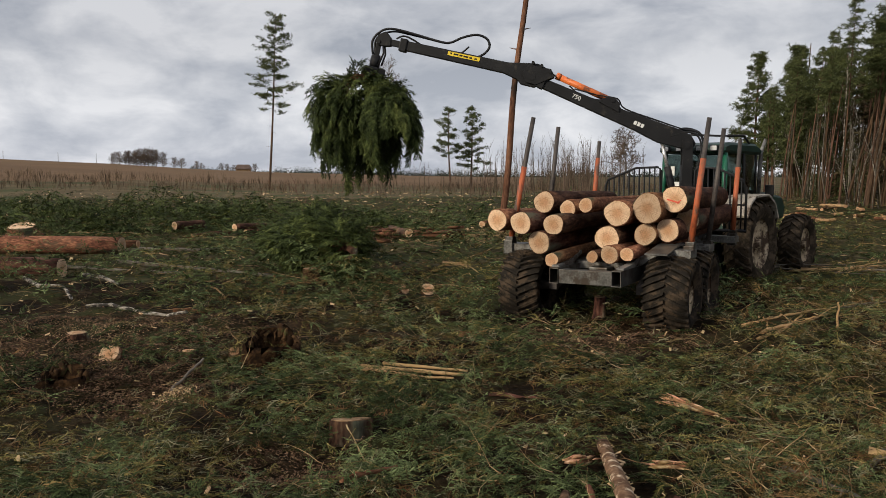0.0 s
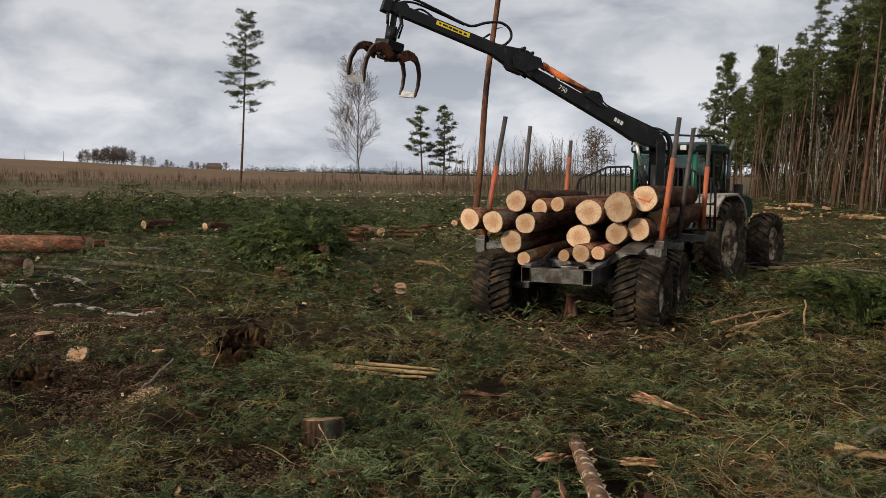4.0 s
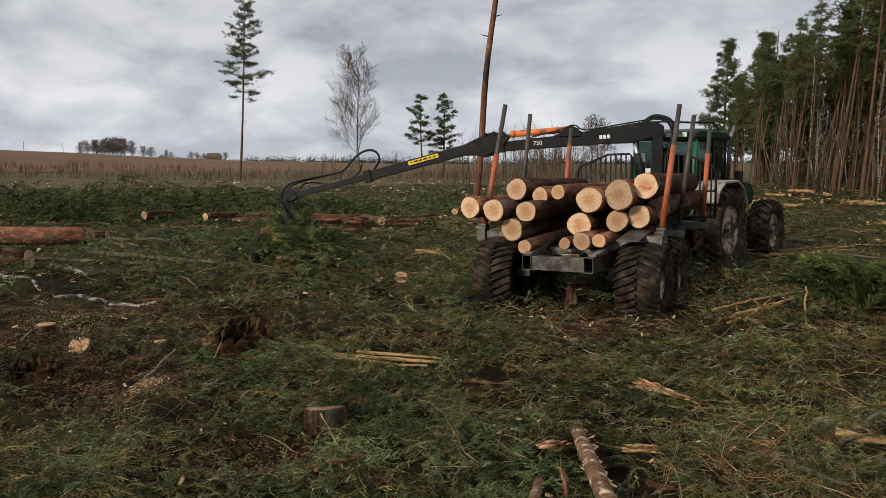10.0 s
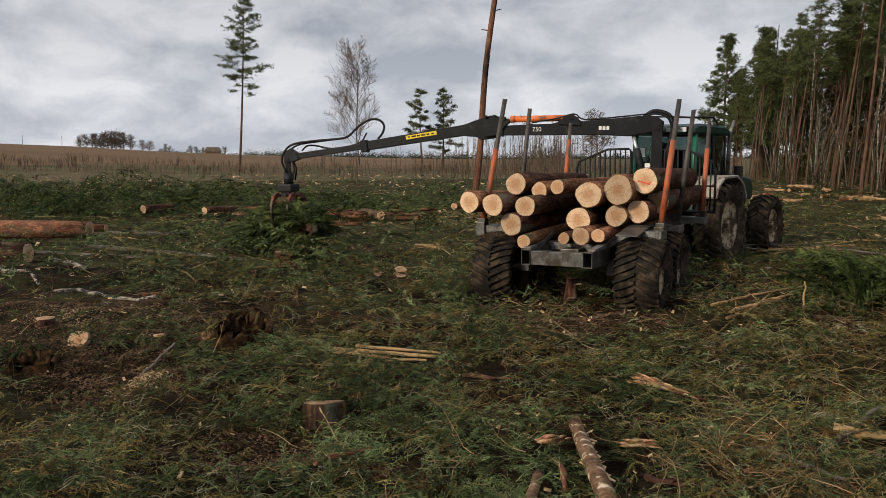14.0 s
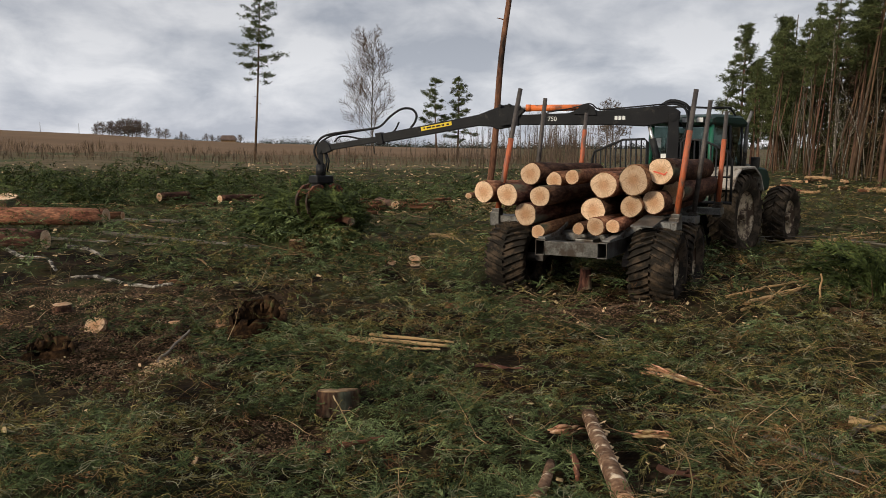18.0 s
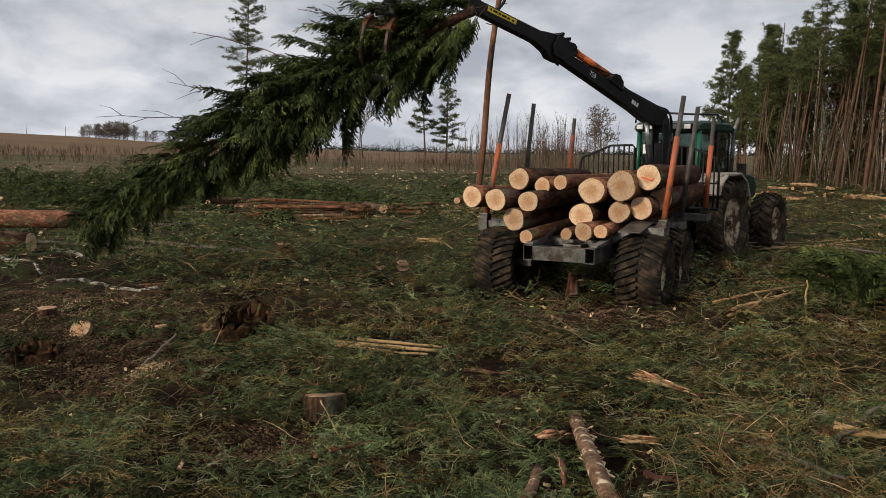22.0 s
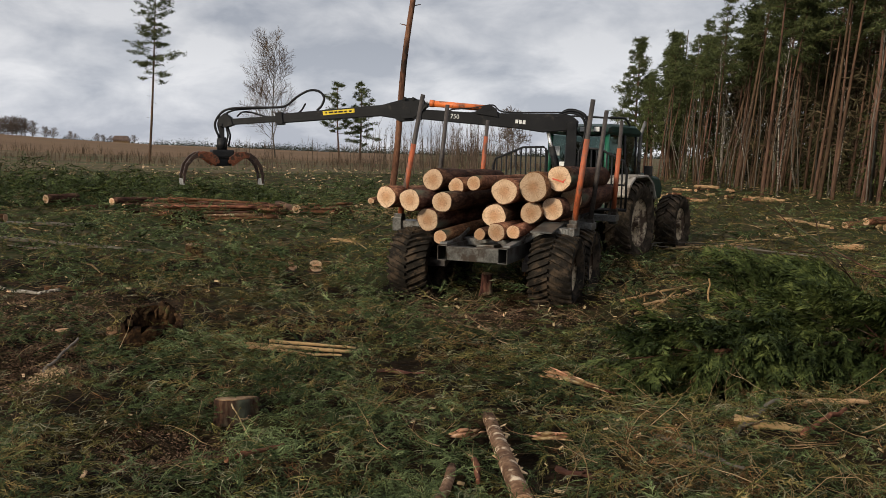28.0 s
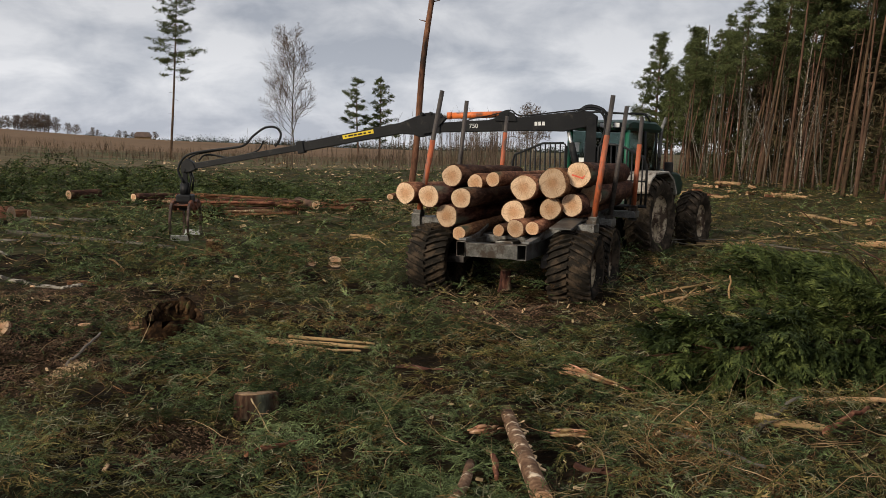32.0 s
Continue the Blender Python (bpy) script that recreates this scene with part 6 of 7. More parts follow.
farmhouse(-0.236, 5, 1.1)
for t in (-0.52, -0.455, -0.41):
    ob = thing("utility_pole", place(t * 285, 285), "distant thin wooden utility pole", "pole", "utility poles")
    bm = bmesh.new()
    rod(bm, (0, 0, -0.3), (0, 0, 4.2), 0.1, 0.06, 8)
    part("pole", bm, M_GREYBARK, ob)


def thicket():
    """Bare birch saplings and shrubs on the middle ground."""
    rng = random.Random(8)
    bm = bmesh.new()
    for k in range(330):
        t = rng.choice((rng.gauss(0.1, 0.05), rng.gauss(0.155, 0.02), rng.uniform(-0.12, 0.24)))
        y = rng.uniform(70, 118)
        h = rng.uniform(2, 5.6) if t > 0.04 else rng.uniform(1.2, 3.6)
        x = t * y
        p = Vector((x, y, at(x, y)))
        ln = Vector((rng.uniform(-0.08, 0.08), rng.uniform(-0.05, 0.05), 1))
        pts = [p + ln * h * q + Vector((rng.uniform(-0.08, 0.08), 0, 0)) for q in (0, 0.35, 0.7, 1)]
        tube(bm, pts, [0.035, 0.028, 0.018, 0.006], 3, close=False)
        for j in range(7):
            q = rng.uniform(0.3, 0.95)
            b = p + ln * h * q
            d = Vector((rng.uniform(-0.5, 0.5), rng.uniform(-0.5, 0.5), 1.0)).normalized()
            tube(bm, [b, b + d * h * rng.uniform(0.1, 0.25)], [0.014, 0.005], 3, close=False)
    tagged(new("sapling_thicket", finish(bm, "sapling_thicket", M_BRUSH)), "thicket of thin bare birch saplings", "saplings", "", "stuff")
    # reddish shrubs and reeds along the field edge
    rg = np.random.default_rng(77)
    n = 3200
    t = rg.uniform(-0.62, 0.28, n)
    y = rg.uniform(88, 128, n)
    x = t * y
    pos = np.stack([x, y, gz(x, y)], 1)
    tv = np.array([(-0.025, 0, 0), (0.025, 0, 0), (0.03, 0.05, 1.0), (-0.015, 0, 0.2), (0.015, 0, 0.2), (0.22, 0.1, 0.85), (-0.2, -0.08, 0.8)])
    tf = np.array([(0, 1, 2), (3, 4, 5), (3, 4, 6)])
    m = frames_np(pos, rg.uniform(0, 6.28, n), rg.uniform(-0.15, 0.15, n), rg.uniform(-0.15, 0.15, n), rg.uniform(0.5, 1.5, n) * (0.6 + 0.8 * lattice(t * 30, y * 0.05, 1.0, 3)))
    v, f = replicate(tv, tf, m)
    tagged(new("dry_reeds", mesh_np("dry_reeds", v, f, [M_STRAW])), "brown dry reeds and shrubs along the field", "reeds", "", "stuff")


thicket()


# ---- brash on the clearing ----
SOIL_SPOTS = ((-4.4, 10.2, 2.3), (-3.0, 7.6, 1.1), (-1.05, 5.5, 0.5), (-6.0, 12.3, 2.2), (1.6, 9.9, 1.2), (2.6, 9.4, 1.0), (3.5, 20.5, 2.5))


def bare_soil(x, y):
    b = np.zeros(len(x))
    for sx, sy, r in SOIL_SPOTS:
        b = np.maximum(b, 1 - sstep(0.5, 1.15, np.hypot((x - sx), (y - sy) * 0.8) / r))
    return b


# trodden or swept places without brash: x, y, radius
CLEAR_SPOTS = ((-2.48, 15.6, 0.4), (4.2, 10.3, 0.28), (4.6, 10.55, 0.28), (-0.71, 6.3, 0.2), (-0.68, 6.06, 0.17), (0.75, 4.7, 0.1), (0.68, 4.4, 0.1), (1.4, 4.55, 0.12), (0.65, 7.53, 0.2), (-1.88, 8.95, 0.36), (2.2, 11.6, 0.4), (1.18, 5.95, 0.12), (1.18, 5.7, 0.13), (1.19, 5.4, 0.13), (1.19, 5.1, 0.14), (1.2, 4.8, 0.15), (1.2, 4.5, 0.15), (2.9, 10.7, 0.55), (1.15, 11.6, 0.5), (3.9, 11.7, 0.5), (-3.62, 9.05, 0.18), (-3.68, 7.95, 0.3), (-7.5, 19.3, 0.7), (-8.4, 19.3, 0.7), (-7.7, 16.6, 0.5), (5.7, 15.3, 0.9), (6.3, 15.9, 0.8), (7.0, 16.7, 0.8), (7.6, 17.4, 0.8), (-0.27, 14.7, 0.3), (-0.72, 14.85, 0.25), (0.25, 18.2, 0.4), (-0.8, 8.45, 0.16), (-0.55, 8.38, 0.16), (-0.3, 8.25, 0.15), (-0.05, 8.12, 0.14), (0.12, 8.02, 0.12), (-0.65, 8.2, 0.12), (-0.4, 8.08, 0.12), (1.9, 6.66, 0.12), (2.08, 6.45, 0.12), (0.95, 5.55, 0.12), (1.5, 5.36, 0.12), (3.05, 5.3, 0.14))


def cleared(x, y):
    c = np.zeros(len(x), bool)
    for sx, sy, r in CLEAR_SPOTS:
        c |= np.hypot(x - sx, y - sy) < r
    return c


def scatter(rng, n, r0, r1, half=(-32, 48), power=1.0):
    a = np.radians(rng.uniform(half[0], half[1], n))
    r = (r0 ** power + (r1 ** power - r0 ** power) * rng.random(n)) ** (1 / power)
    return r * np.sin(a), r * np.cos(a), r


def brash():
    rng = np.random.default_rng(12)
    for name, n, r0, r1, s0, s1, material, label, power, shapes in (
            ("withered_brash", 5500, 3.4, 15, 0.07, 0.17, M_LITTER, "carpet of withered brown needles and twigs", 1.3, STRANDS), ("green_brash", 12500, 3.4, 9.5, 0.12, 0.27, M_NEEDLE, "small green spruce sprigs over the soil", 1.6, FINE_FRONDS),
            ("spruce_brash", 7500, 8.5, 15, 0.16, 0.36, M_NEEDLE, "dark green spruce branches covering the ground", 1.5, FRONDS), ("dry_spruce_brash", 6500, 3.4, 9.5, 0.12, 0.3, M_BRASH, "dry olive spruce branches on the ground", 1.6, FINE_FRONDS),
            ("curled_stems", 7000, 3.4, 12, 0.06, 0.15, M_STEM, "thin curled grey green stems on the brash", 1.4, CURLS),
            ("olive_brash", 7000, 8.5, 16, 0.12, 0.3, M_BRASH, "dry olive spruce branches farther off", 1.5, FRONDS),
            ("far_brash", 7500, 13, 92, 0.2, 0.5, M_BRASH, "withered brash across the clearing", 0.8, FAR_FRONDS), ("middle_brash", 5500, 14, 40, 0.16, 0.42, M_BRASH, "withered branches beyond the trailer", 1.1, FAR_FRONDS), ("middle_spruce_brash", 6500, 14, 34, 0.2, 0.5, M_NEEDLE, "dark spruce branches beyond the trailer", 1.2, FAR_FRONDS), ("far_spruce_brash", 6000, 13, 75, 0.35, 0.9, M_NEEDLE, "dark spruce brash across the clearing", 0.8, FAR_FRONDS)):
        x, y, r = scatter(rng, n, r0, r1, power=power)
        keep = (rng.random(n) > bare_soil(x, y) * 0.93) & ~cleared(x, y)
        clump = lattice(x, y, 0.8, 21) * 0.6 + lattice(x, y, 2.3, 22) * 0.4
        keep &= rng.random(n) < (sstep(0.31, 0.51, clump) if material is M_NEEDLE else 1 - 0.6 * sstep(0.42, 0.7, clump))
        # greener on one side of the clearing, drier and browner on the other
        dry = sstep(0.12, 0.42, x / np.maximum(y, 1.0))
        keep &= rng.random(n) < (1 - 0.55 * dry if material is M_NEEDLE else 0.6 + 0.4 * dry)
        x, y, r = x[keep], y[keep], r[keep]
        k = len(x)
        lift = np.abs(rng.normal(0, 0.03, k)) * np.where(r > 14, 3.0, 1.0)
        mound = (0.05 + 0.15 * sstep(0.3, 0.7, lattice(x, y, 1.7, 23))) * np.clip(r / 6, 0.6, 3)
        pos = np.stack([x, y, gz(x, y) + 0.015 + lift + mound * rng.random(k)], 1)
        me = sprig_mesh(name, pos, rng.uniform(0, 6.28, k), rng.normal(-0.08, 0.26, k), rng.normal(0, 0.5, k), rng.uniform(s0, s1, k), material, shapes)
        tagged(new(name, me), label, "brash", "", "stuff")
    # loose twigs
    for name, n, r0, r1, w in (("loose_twigs", 700, 5.0, 16, 0.006), ("far_twigs", 2800, 15, 75, 0.014)):
        x, y, r = scatter(rng, n, r0, r1)
        tv = np.array([(0, -w, 0), (0, w, 0), (0.33, -w + 0.05, 0.03), (0.33, w + 0.05, 0.03), (0.66, -w * 0.8 + 0.04, 0.01), (0.66, w * 0.8 + 0.04, 0.01), (1.0, -0.06, 0.05),
                       (0, 0, w * 1.6), (0.33, 0.05, 0.03 + w * 1.6), (0.66, 0.04, 0.01 + w * 1.4)])
        tf = np.array([(0, 2, 7), (2, 8, 7), (1, 7, 8), (1, 8, 3), (2, 4, 8), (4, 9, 8), (8, 9, 5), (8, 5, 3), (4, 6, 9), (9, 6, 5)])
        pos = np.stack([x, y, gz(x, y) + 0.03 + np.abs(rng.normal(0, 0.04, n))], 1)
        sc = (0.1 + 0.5 * rng.random(n) ** 2.2) * np.where(r > 15, 2.2, 1.0)
        v, f = replicate(tv, tf, frames_np(pos, rng.uniform(0, 6.28, n), rng.normal(0, 0.14, n), rng.uniform(-1, 1, n), sc))
        tagged(new(name, mesh_np(name, v, f, [M_TWIG])), "scattered dry twigs", "twigs", "", "stuff")
    # crooked forked twigs
    n = 3000
    x, y, r = scatter(rng, n, 3.4, 15, power=1.2)
    keep = (rng.random(n) < 0.3 + 0.7 * sstep(-1.0, 3.0, x - 0.15 * y)) & ~cleared(x, y)
    x, y, r = x[keep], y[keep], r[keep]
    n = len(x)
    pos = np.stack([x, y, gz(x, y) + 0.08 + np.abs(rng.normal(0, 0.07, n))], 1)
    me = sprig_mesh("crooked_twigs", pos, rng.uniform(0, 6.28, n), rng.normal(-0.05, 0.2, n), rng.uniform(-0.6, 0.6, n), 0.14 + 0.4 * rng.random(n) ** 2, M_TWIG, TWIGS)
    tagged(new("crooked_twigs", me), "pale crooked twigs tangled in the brash", "twigs", "", "stuff")
    # chips
    n = 1500
    x, y, r = scatter(rng, n, 3.8, 95, power=0.75)
    tv = np.array([(x_, y_, z_) for x_ in (-1, 1) for y_ in (-0.45, 0.45) for z_ in (-0.15, 0.15)])
    tf = np.array([(0, 1, 3), (0, 3, 2), (4, 6, 7), (4, 7, 5), (0, 4, 5), (0, 5, 1), (2, 3, 7), (2, 7, 6), (0, 2, 6), (0, 6, 4), (1, 5, 7), (1, 7, 3)])
    pos = np.stack([x, y, gz(x, y) + 0.04 + 0.05 * rng.random(n)], 1)
    sc = rng.uniform(0.008, 0.028, n) * np.where(r > 45, 3.4, np.where(r > 20, 2.8, np.where(r > 9, 1.3, 1.0)))
    v, f = replicate(tv, tf, frames_np(pos, rng.uniform(0, 6.28, n), rng.normal(0, 0.4, n), rng.normal(0, 0.4, n), sc))
    tagged(new("wood_chips", mesh_np("wood_chips", v, f, [M_CHIP])), "pale scattered wood chips", "chips", "", "stuff")


brash()


def brush_heap(name, spots, n, seed, label, material=M_NEEDLE, size=(0.5, 1.0)):
    """Heap of cut spruce tops; spots: x, y, radius x, radius y, height."""
    rng = np.random.default_rng(seed)
    pos = []
    w = np.array([s[2] * s[3] for s in spots])
    for i in rng.choice(len(spots), n, p=w / w.sum()):
        x0, y0, rx, ry, h = spots[i]
        a, q = rng.uniform(0, 6.28), math.sqrt(rng.random())
        x, y = x0 + rx * q * math.cos(a), y0 + ry * q * math.sin(a)
        top = h * (1 - q ** 2.2)
        pos.append((x, y, at(x, y) + top * rng.uniform(0.35, 1.0) + 0.03))
    me = sprig_mesh(name, pos, rng.uniform(0, 6.28, n), rng.normal(0.25, 0.35, n), rng.normal(0, 0.4, n), rng.uniform(*size, n), material, FAR_FRONDS)
    return tagged(new(name, me), label, "branches", "", "stuff")


brush_heap("brush_heap", [(-14, 29.5, 3.4, 2.4, 1.5), (-10.5, 30.6, 3.0, 2.2, 1.65), (-7.2, 30.9, 2.8, 2.0, 1.3), (-18, 29, 3.5, 2.5, 1.45), (-3.5, 31.5, 3.0, 2.2, 0.85)], 3000, 41, "long dark green heap of cut spruce tops", M_NEEDLE_OB)
brush_heap("brush_row", [(0, 36, 5, 2.5, 0.9), (-9, 42, 7, 3, 0.8), (6, 40, 5, 2.5, 0.7), (-22, 44, 7, 3, 0.9), (12, 48, 6, 3, 0.8)], 1900, 42, "low rows of cut branches on the clearing")

A_TREE = cut_spruce("spruce_bundle", 61, bundle_path, 290, lambda s: 1.25 - 0.5 * abs(s - 0.5), 0.36, 0.05, "bundle of green spruce tops lifted by the grapple", Matrix.Translation((0, 0, 3)), (0, 360), 1.0)
B_TREE = cut_spruce("felled_spruce", 62, spruce_path, 430, lambda s: (0.37 + 0.83 * (1 - s) ** 0.85) * (0.78 + 0.22 * min(1.0, s / 0.4)), 0.03, 0.075, "felled young spruce with dense green branches", Matrix.Translation((0, 0, 3)), (0, 360), 1.08, (0.1, 0.34, 40, 0.55), (0.7, 1.5))


def dead_branches(ob, seed):
    """A few long bare twigs that stick out of the crown."""
    rng = random.Random(seed)
    for x, side in ((0.7, 0.2), (1.3, -0.15), (2.0, 0.3), (-0.6, -0.3)):
        p = spruce_path((x + 1.7) / 6.0)[0]
        d = Vector((1.0, side, rng.uniform(0.15, 0.4))).normalized()
        pts = [p]
        for k in range(6):
            d = (d + Vector((rng.uniform(-0.1, 0.1), rng.uniform(-0.2, 0.2), rng.uniform(-0.16, 0.12)))).normalized()
            pts.append(pts[-1] + d * 0.34)
        bm = bmesh.new()
        tube(bm, pts, [0.009 - 0.001 * k for k in range(7)], 5)
        for k in (3, 4, 5):
            u = (d + Vector((0, rng.uniform(-0.8, 0.8), rng.uniform(-0.6, 0.9)))).normalized()
            tube(bm, [pts[k], pts[k] + u * 0.22, pts[k] + u * 0.4 + Vector((0.06, 0, -0.04))], [0.005, 0.004, 0.002], 4)
        part("dead_branch", bm, M_SPRUCE_BARK, ob, "bare dead branch")


dead_branches(B_TREE, 77)


# ---- moving trees ----
def hold_point(t):
    return boom_state(t)[5] @ Vector((0, 0, -0.5))


def bundle_rows():
    rows = []
    for i in range(0, 16):
        t = i / 10
        p = hold_point(t)
        rows.append((t, pose(p.x + 0.8 * float(sstep(0.9, 1.5, t)), p.y, p.z + 0.3 * min(1, t), 0, -4, boom_state(t)[0] - 242)))
    for t, x, y, z, rx, ry, rz in ((1.8, 5.1, 9.7, 2.6, 6, 4, 26), (2.0, 6.0, 9.6, 2.35, 10, 6, 30), (2.2, 6.35, 9.6, 1.9, 20, 8, 34), (2.4, 6.7, 9.7, 1.4, 38, 6, 38), (2.7, 6.7, 10.1, 0.9, 66, 0, 42), (3.0, 6.6, 10.3, 0.1, 84, 0, 45), (3.4, 6.6, 10.35, -0.15, 88, 0, 46), (32, 6.6, 10.35, -0.15, 88, 0, 46)):
        rows.append((t, pose(x, y, z, rx, ry, rz)))
    return rows


def felled_rows():
    rows = [(t, pose(-2.3, 16.9, z, 0, -23, 115)) for t, z in ((0, 0.65), (6.9, 0.65), (7.6, 0.55), (9.2, 0.35), (11.6, 0.15))]
    for t, dz, rx, ry, rz in ((12.2, -0.1, 0, -20, 115), (12.6, 0, 0, -10, 115), (13, 0, 0, -4, 115), (13.5, 0, 0, -4, 115), (14, -0.3, 0, -16, 115), (14.5, -0.4, 0, -23, 115), (16.5, -0.4, 0, -25, 115), (17, -0.4, 0, -25, 116), (17.5, -0.3, 0, -23, 117), (18, -0.2, 0, -21, 119), (18.5, 0, 0, -16, 121), (19, 0, -2, -13, 123), (19.5, 0, -4, -9, 124)):
        p = hold_point(t)
        rows.append((t, pose(p.x, p.y, max(p.z + dz, 0.15), rx, ry, rz)))
    for t, x, y, z, rx, ry, rz in ((20, -1.64, 17.03, 2.13, -1, -5, 126), (20.5, -1.48, 16.96, 2.52, -1, 2, 136), (21, -1.38, 16.51, 3.22, -1.5, 6.5, 144), (21.5, -1.1, 15.21, 3.45, 0, 10.5, 164)):
        rows.append((t, pose(x, y, z, rx, ry, rz)))
    p = hold_point(22)
    rows.append((22, pose(p.x, p.y, p.z, -1, 4, 174)))
    for t, x, y, z, rx, ry, rz in ((22.4, 0.9, 10.4, 3.1, 1, 0, 187), (23.0, 3.2, 8.1, 3.1, 1, -1.5, 183), (23.2, 3.73, 8.05, 2.9, 1, -2, 179), (23.6, 5.8, 7.9, 2.1, 12, -7, 184), (23.85, 6.8, 7.6, 0.95, 16, -18, 180), (24.1, 7.3, 7.2, 0.6, 18, -23, 177), (24.5, 7.4, 6.95, 0.34, 20, -24, 174), (32, 7.4, 6.95, 0.34, 20, -24, 174)):
        rows.append((t, pose(x, y, z, rx, ry, rz)))
    return rows


# ---- things on the clearing ----
def lying_log(p, q, r0, r1, seed, bark, label, group="", name="log", category="log", dz=0.0, seg=14):
    """A log on the ground from p to q (x, y), its first end sawn."""
    a = Vector((p[0], p[1], at(p[0], p[1]) + r0 * 0.8 + dz))
    b = Vector((q[0], q[1], at(q[0], q[1]) + r1 * 0.8 + dz))
    m = Matrix.Translation(a) @ (b - a).to_track_quat("Z", "Y").to_matrix().to_4x4()
    return log(m, (b - a).length, r0, r1, seed, bark, label, group, name, category)


def stick(p, q, r, seed, material, label, lift=0.03, rise=0.0, name="stick", group="", forks=0, torn=False, crook=1.0):
    """A crooked stick with uneven thickness and a few side stubs."""
    rng = random.Random(seed)
    a = Vector((p[0], p[1], at(p[0], p[1]) + r + lift))
    b = Vector((q[0], q[1], at(q[0], q[1]) + r * 0.6 + lift + rise))
    d = b - a
    turn = d.to_track_quat("Z", "Y").to_matrix().to_4x4()
    back = turn.inverted()
    ob = thing(name, Matrix.Translation(a) @ turn, label, "stick", group)
    side = d.cross(Vector((0, 0, 1))).normalized()
    n = max(2, min(9, int(d.length / (3.2 * r))))
    pts = [d * (k / n) + side * rng.uniform(-0.5, 0.5) * r * 1.4 * crook + Vector((0, 0, rng.uniform(-0.4, 0.4) * r * crook)) for k in range(n + 1)]
    bm = bmesh.new()
    if torn:
        # split and jagged: a sheaf of splinters
        bm.free()
        for k in range(15):
            mid = rng.uniform(0.15, 0.85)
            half = rng.uniform(0.1, 0.32)
            off = side * rng.uniform(-1.2, 1.2) * r + Vector((0, 0, rng.uniform(-0.6, 0.6) * r))
            run = d * half + side * d.length * half * rng.uniform(-0.2, 0.2) + Vector((0, 0, d.length * half * rng.uniform(-0.1, 0.15)))
            w = r * rng.uniform(0.2, 0.6)
            bm = bmesh.new()
            tube(bm, [d * mid + off - run, d * mid + off - run * 0.4 + side * rng.uniform(-0.4, 0.4) * r, d * mid + off + run * 0.3, d * mid + off + run], [w * 0.3, w, w * 0.8, w * 0.12], 5)
            bm.transform(back)
            part("splinter", bm, M_BARK if k % 4 == 3 else material, ob, "brown bark shred" if k % 4 == 3 else "")
        return ob
    tube(bm, pts, [r * (1 - 0.4 * k / n) * rng.uniform(0.9, 1.08) for k in range(n + 1)], 8)
    for k in range(forks):
        i = rng.randrange(1, n)
        u = (d.normalized() + side * rng.choice((-1, 1)) * rng.uniform(0.6, 1.2) + Vector((0, 0, rng.uniform(0, 0.7)))).normalized()
        ln = rng.uniform(0.15, 0.4) * max(0.4, min(1, d.length))
        tube(bm, [pts[i], pts[i] + u * ln * 0.5 + Vector((0, 0, 0.02)), pts[i] + u * ln], [r * 0.5, r * 0.35, r * 0.12], 5)
    bm.transform(back)
    part("wood", bm, material, ob)
    return ob


